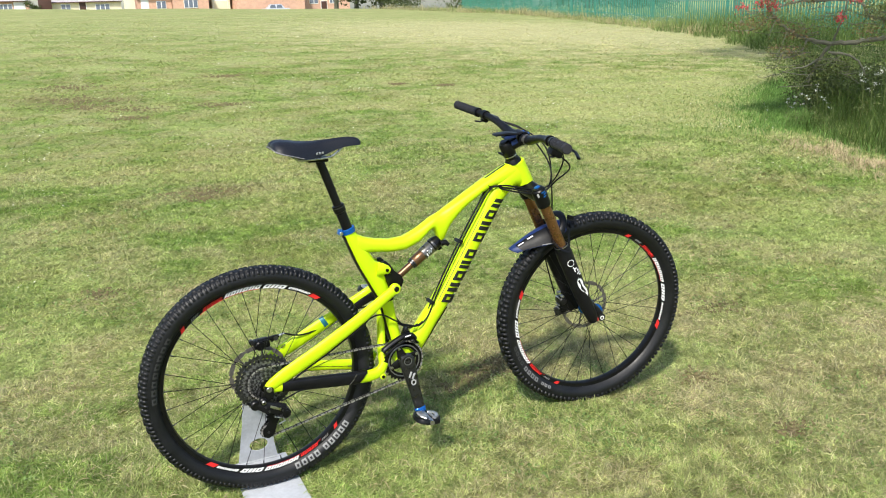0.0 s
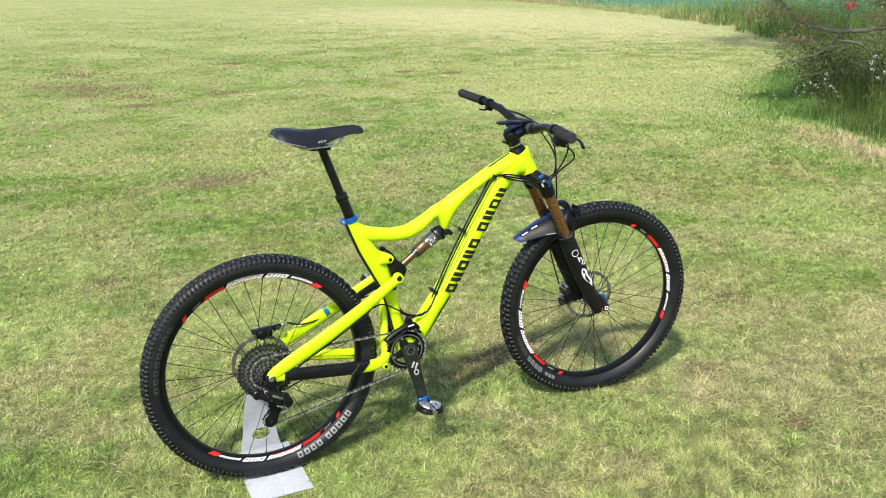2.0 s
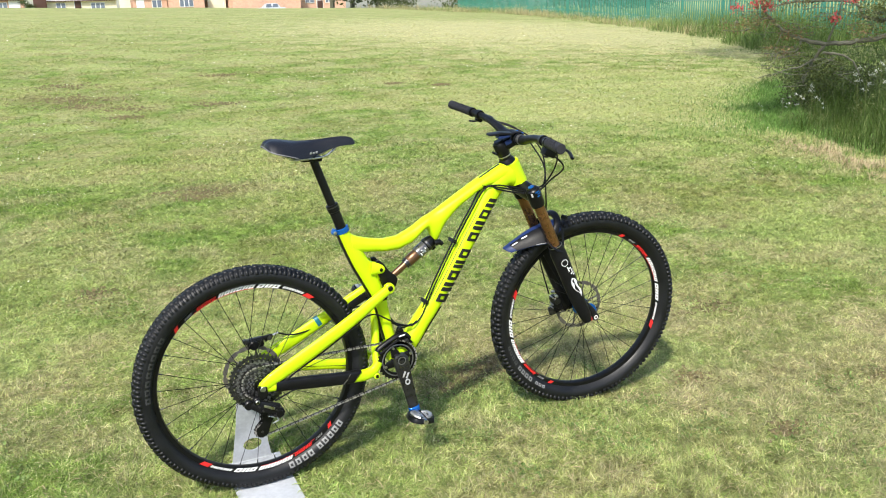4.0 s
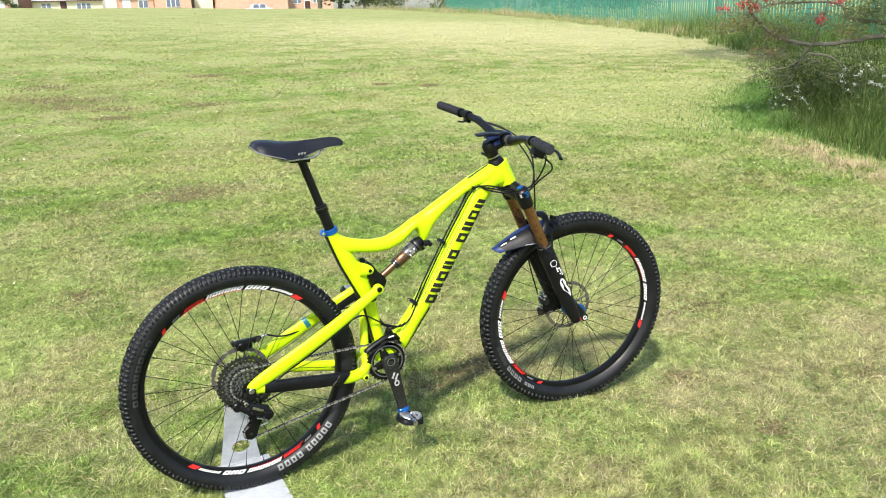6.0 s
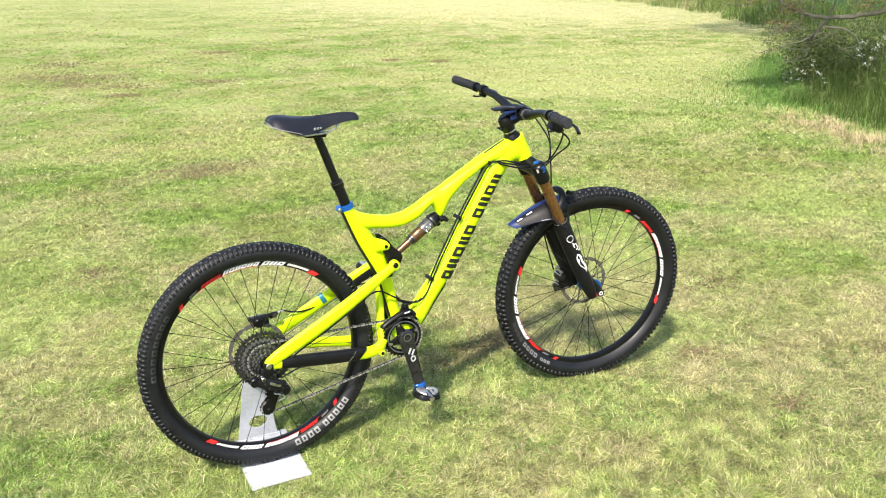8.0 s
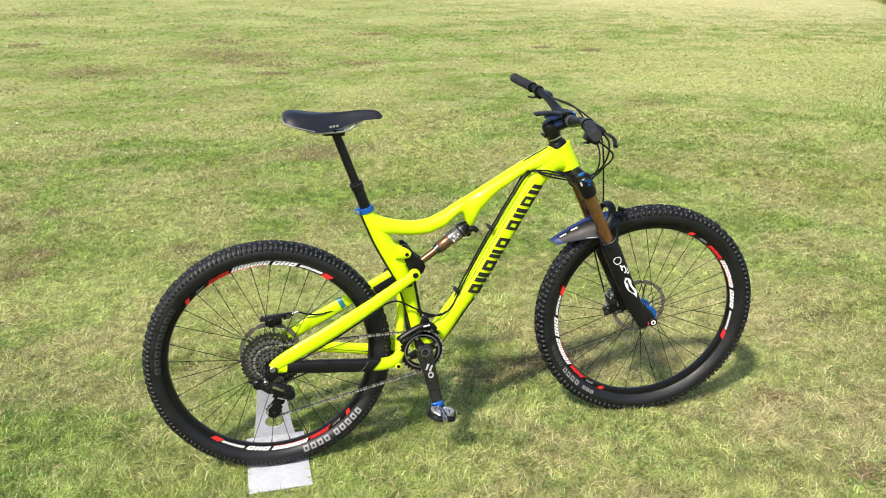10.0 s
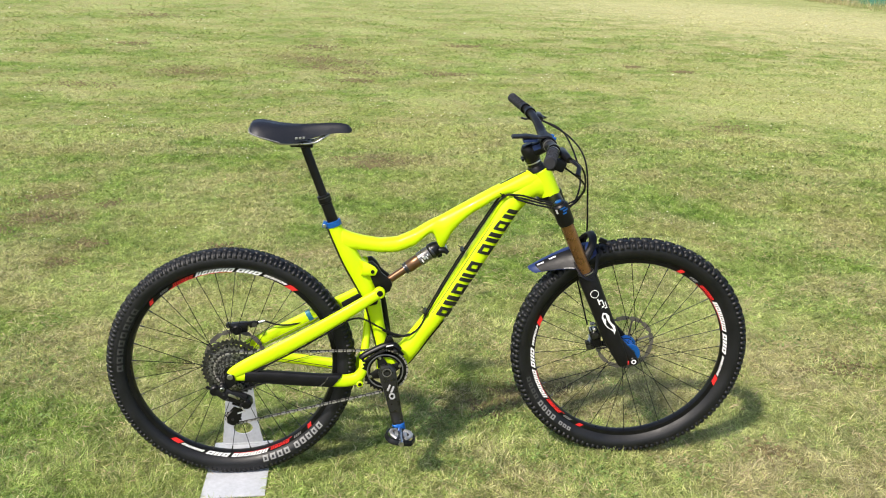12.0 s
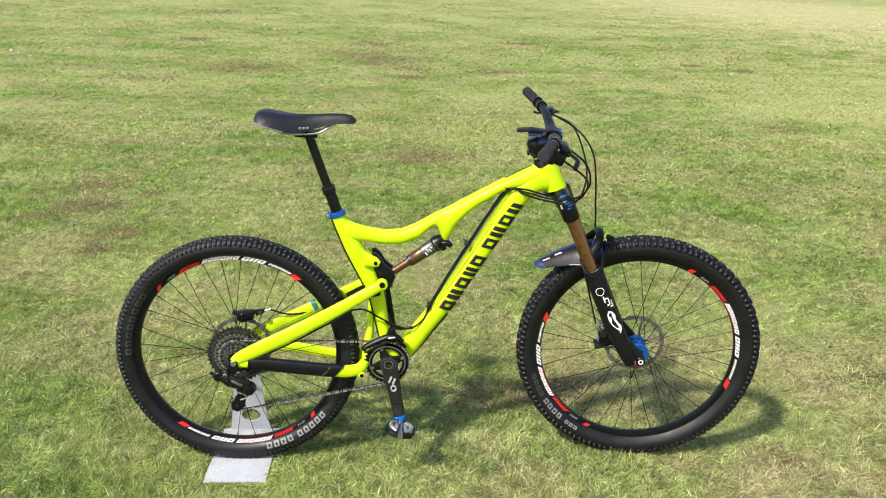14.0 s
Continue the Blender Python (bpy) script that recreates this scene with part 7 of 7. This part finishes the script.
# low tangle in the shade below the branches
def bramble():
    ob = leaf_cloud("bramble_tangle", [(8.40 + rng.uniform(-0.45, 0.8), 4.9 + rng.uniform(-0.4, 0.7), rng.uniform(0.05, 0.6)) for _ in range(46)], 0.13, 8500, 0.0125, M_HEDGE, None)
    tagged(ob, "dark bramble tangle at the foot of the hawthorn", "undergrowth", kind="stuff")


bramble()


def cow_parsley(h):
    plant = thing("cow_parsley", "tall cow parsley with flat white flower heads", "wildflower", "cow parsley under the hawthorn")
    part("stem", sweep(bmesh.new(), [(0, 0, 0), (0.02, 0.01, h * 0.5), (0.015, 0.02, h * 0.9)], [0.004, 0.003, 0.002], 6), M_LEAF, plant)
    for k in range(3):
        a = k * 2.2
        q = (0.015 + 0.07 * math.cos(a), 0.02 + 0.07 * math.sin(a), h * (0.78 + 0.09 * ((k * 7) % 4)))
        part("stalk", sweep(bmesh.new(), [(0.018, 0.012, h * 0.62), q], 0.0015, 5), M_LEAF, plant)
        pts = [(q[0] + rng.normal() * 0.018, q[1] + rng.normal() * 0.018, q[2] + rng.normal() * 0.013) for _ in range(11)]
        leaf_cloud("flower_head", pts, 0.009, 46, 0.0046, M_UMBEL, plant, 0.8)
    leaf_cloud("leaves", [(0.02, 0.01, h * f) for f in (0.2, 0.35, 0.5)], 0.06, 60, 0.013, M_LEAF, plant)
    return plant


master = cow_parsley(0.62)
master.location = (7.41, 3.84, 0.0)
for x, y, h in ((7.50, 3.78, 0.66), (7.36, 3.92, 0.55), (7.60, 3.60, 0.50), (7.72, 3.75, 0.60), (6.93, 4.38, 0.36), (7.00, 4.30, 0.34), (7.06, 4.24, 0.44), (6.88, 4.46, 0.30), (7.12, 4.15, 0.30), (8.1, 3.7, 0.62), (7.9, 3.5, 0.48), (6.72, 4.62, 0.25)):
    c = copy_thing(master, pose(x, y, 0, 0, 0, rng.uniform(0, 360)))
    c.scale = (h / 0.62,) * 3

# ---- green palisade fence ----
def fence_x(y):
    return 23.5 + 0.13 * (y - 18)


def palisade():
    fence = thing("palisade_fence", "green painted steel palisade fence behind rough grass", "fence")
    pale = bmesh.new()
    prof = [(-0.042, 0), (-0.016, 0.014), (0.016, 0.014), (0.042, 0)]
    lo = [pale.verts.new((b, a, 0.06)) for a, b in prof]
    hi = [pale.verts.new((b, a, 2.25)) for a, b in prof]
    tip = [pale.verts.new((b, a * 0.2, 2.40)) for a, b in prof]
    for r, q in ((lo, hi), (hi, tip)):
        for k in range(3):
            pale.faces.new((r[k], r[k + 1], q[k + 1], q[k]))
    ex = bmesh.ops.extrude_face_region(pale, geom=pale.faces[:])
    bmesh.ops.translate(pale, vec=(0.003, 0, 0), verts=[v for v in ex["geom"] if isinstance(v, bmesh.types.BMVert)])
    me = bpy.data.meshes.new("slat")
    pale.to_mesh(me); pale.free()
    me.materials.append(M_FENCE)
    ys, y = [], 13.0
    while y < 56:
        ys.append(y); y += 0.155
    for y in ys:
        ob = new("slat", me)
        ob.parent = fence
        ob.location = (fence_x(y), y, float(height(fence_x(y), y)))
    y = 13.0
    while y < 56:
        x0, x1, y1 = fence_x(y) + 0.06, fence_x(y + 2.75) + 0.06, y + 2.75
        z0, z1 = float(height(x0, y)), float(height(x1, y1))
        part("post", box((0.10, 0.06, 2.4), pose(x0, y, z0 + 1.2), 0.008), M_FENCE, fence)
        for h in (0.35, 1.95):
            part("rail", sweep(bmesh.new(), [(x0 - 0.035, y, z0 + h), (x1 - 0.035, y1, z1 + h)], (0.02, 0.025), 4), M_FENCE, fence)
        y += 2.75


palisade()

# ---- hedge and trees at the far end of the fence ----
def far_tree(x, y, h, spread):
    z = float(height(x, y))
    tree = thing("tree", "dark leafy tree beyond the field", "tree", "trees beyond the field")
    part("trunk", sweep(bmesh.new(), [(x, y, z - 0.2), (x + 0.1, y, z + h * 0.3), (x, y, z + h * 0.6)], [0.22, 0.17, 0.10], 8), M_BARK, tree)
    c = [(x + rng.normal() * spread * 0.45, y + rng.normal() * spread * 0.45, z + h * rng.uniform(0.18, 0.95)) for _ in range(28)]
    leaf_cloud("crown", c, spread * 0.18, 2600, 0.16, M_HEDGE, tree)


for x, y, h, s in ((22.5, 68, 6, 2.6), (25.0, 70, 7, 3.0), (28.5, 73, 6, 2.6), (32.0, 76, 7, 3.2), (36.5, 72, 7, 3.0), (41, 74, 7, 3.2), (46, 70, 8, 3.4), (39, 55, 7, 3.0), (45, 45, 8, 3.4), (50, 32, 8, 3.5)):
    far_tree(x, y, h, s)


def hedge():
    c = [(23.5 + 22 * u + rng.normal() * 0.4, 62 - 9 * u + rng.normal() * 0.4, 0) for u in rng.uniform(0, 1, 60)]
    c = [(x, y, float(height(x, y)) + rng.uniform(0.2, 1.5)) for x, y, _ in c]
    tagged(leaf_cloud("hedge", c, 0.45, 9000, 0.10, M_HEDGE, None), "dark green hedge behind the far fence", "hedge", kind="stuff")


hedge()

# ---- low houses beyond the crest of the field ----
def house(x0, x1, y, wall, eave, windows, doors, ridge=2.4):
    z = float(height((x0 + x1) / 2, y)) - 0.05
    eave += 1.75 - z
    home = thing("house", "low brick and rendered house with pitched tiled roof", "house", "houses beyond the field")
    part("wall", box((x1 - x0, 7.0, eave), pose((x0 + x1) / 2, y + 3.5, z + eave / 2), 0), wall, home, smooth=False)
    bm = bmesh.new()
    v = [bm.verts.new(p) for p in ((x0 - 0.2, y - 0.35, z + eave), (x1 + 0.2, y - 0.35, z + eave), (x1 + 0.2, y + 7.35, z + eave), (x0 - 0.2, y + 7.35, z + eave), (x0 - 0.2, y + 3.5, z + eave + ridge), (x1 + 0.2, y + 3.5, z + eave + ridge))]
    for f in ((0, 1, 5, 4), (2, 3, 4, 5), (0, 4, 3), (1, 2, 5), (3, 2, 1, 0)):
        bm.faces.new([v[i] for i in f])
    part("roof", bm, M_ROOF, home, smooth=False)
    part("gutter", box((x1 - x0 + 0.3, 0.12, 0.12), pose((x0 + x1) / 2, y - 0.38, z + eave - 0.02), 0.02), M_DOOR, home)
    for wx, ww, wz, wh in windows:
        fr = part("window", box((ww, 0.10, wh), pose(wx, y - 0.02, 1.75 + wz + wh / 2), 0.01), M_UPVC, home)
        k = max(2, round(ww / 0.6))
        for i in range(k):
            part("pane", box((ww / k - 0.12, 0.03, wh - 0.16), pose(wx - ww / 2 + ww / k * (i + 0.5), y - 0.075, 1.75 + wz + wh / 2), 0), M_PANE, fr)
    for dx, dw, mat in doors:
        d = part("door", box((dw, 0.10, 2.0), pose(dx, y - 0.03, z + 1.0), 0.01), mat, home)
        part("door_frame", box((dw + 0.16, 0.06, 2.1), pose(dx, y - 0.01, z + 1.05), 0), M_UPVC, d)


house(-11.0, -1.4, 124, M_BRICK, 2.3, [(-4.2, 1.6, 0.9, 1.1), (-7.5, 1.8, 0.9, 1.1)], [(-2.4, 0.9, M_UPVC), (-3.0, 0.3, M_UPVC)])
house(1.3, 10.0, 124, M_RENDER, 2.0, [(7.6, 1.8, 0.7, 1.0), (3.0, 1.2, 0.8, 1.0)], [(5.1, 0.8, M_DOOR)])
house(12.2, 16.8, 125, M_BRICK, 2.4, [(15.4, 1.3, 0.8, 1.1)], [(13.2, 0.9, M_UPVC)])
house(16.9, 21.8, 124, M_BRICK, 2.6, [(19.3, 1.9, 0.8, 1.2)], [])
house(22.6, 25.2, 126, M_RENDER, 2.5, [], [(23.8, 2.0, M_RENDER)])
house(25.6, 35.6, 123, M_BRICK, 2.7, [(28.0, 1.2, 1.9, 0.7)], [])
house(36.2, 44.0, 127, M_BRICK, 2.6, [(38.2, 1.4, 0.9, 1.1), (41.5, 1.6, 0.9, 1.1)], [(39.8, 0.9, M_DOOR)])


def garden_post(x, w, mat, label, h=2.6):
    ob = part("garden_wall", box((w, 0.4, h), pose(x, 123.0, float(height(x, 123.0)) + h / 2), 0.03), mat)
    tagged(ob, label, "wall")


garden_post(0.5, 1.6, M_DOOR, "dark brown boarded gate beside the houses")
garden_post(11.0, 1.4, M_RENDER, "pale rendered gate pier beside the houses")


def shrub():
    ob = leaf_cloud("shrub", [(-0.9 + rng.normal() * 0.3, 122.6, 1.9 + 1.9 * u) for u in rng.uniform(0, 1, 12)], 0.25, 1500, 0.10, M_HEDGE, None)
    tagged(ob, "dark green shrub in front of the houses", "shrub")


shrub()


def parked_car(x, y):
    z = float(height(x, y))
    car = thing("parked_car", "small silver car parked by the brick house", "car")
    part("body", box((3.9, 1.7, 0.62), pose(x, y, z + 0.55), 0.16, seg=3), M_CARPAINT, car)
    bm = bmesh.new()
    v = [bm.verts.new(p) for p in ((x - 1.3, y - 0.76, z + 0.84), (x + 1.25, y - 0.76, z + 0.84), (x + 1.25, y + 0.76, z + 0.84), (x - 1.3, y + 0.76, z + 0.84), (x - 0.75, y - 0.62, z + 1.42), (x + 0.75, y - 0.62, z + 1.42), (x + 0.75, y + 0.62, z + 1.42), (x - 0.75, y + 0.62, z + 1.42))]
    for f in ((0, 1, 5, 4), (1, 2, 6, 5), (2, 3, 7, 6), (3, 0, 4, 7), (4, 5, 6, 7), (3, 2, 1, 0)):
        bm.faces.new([v[i] for i in f])
    part("cabin", bm, M_CARPAINT, car)
    for dx in (-0.5, 0.45):
        part("side_window", slab([(x + dx - 0.42, z + 0.90), (x + dx + 0.42, z + 0.90), (x + dx + 0.30, z + 1.34), (x + dx - 0.30, z + 1.34)], y - 0.80, y - 0.70), M_PANE, car)
    for dx in (-1.2, 1.2):
        w = part("wheel", cyl((x + dx, y - 0.86, z + 0.31), (x + dx, y - 0.66, z + 0.31), 0.31, 24, bevel=0.03), M_RUBBER, car)
        part("hub_cap", cyl((x + dx, y - 0.88, z + 0.31), (x + dx, y - 0.85, z + 0.31), 0.19, 18), M_STEEL, w)


parked_car(30.6, 121.0)
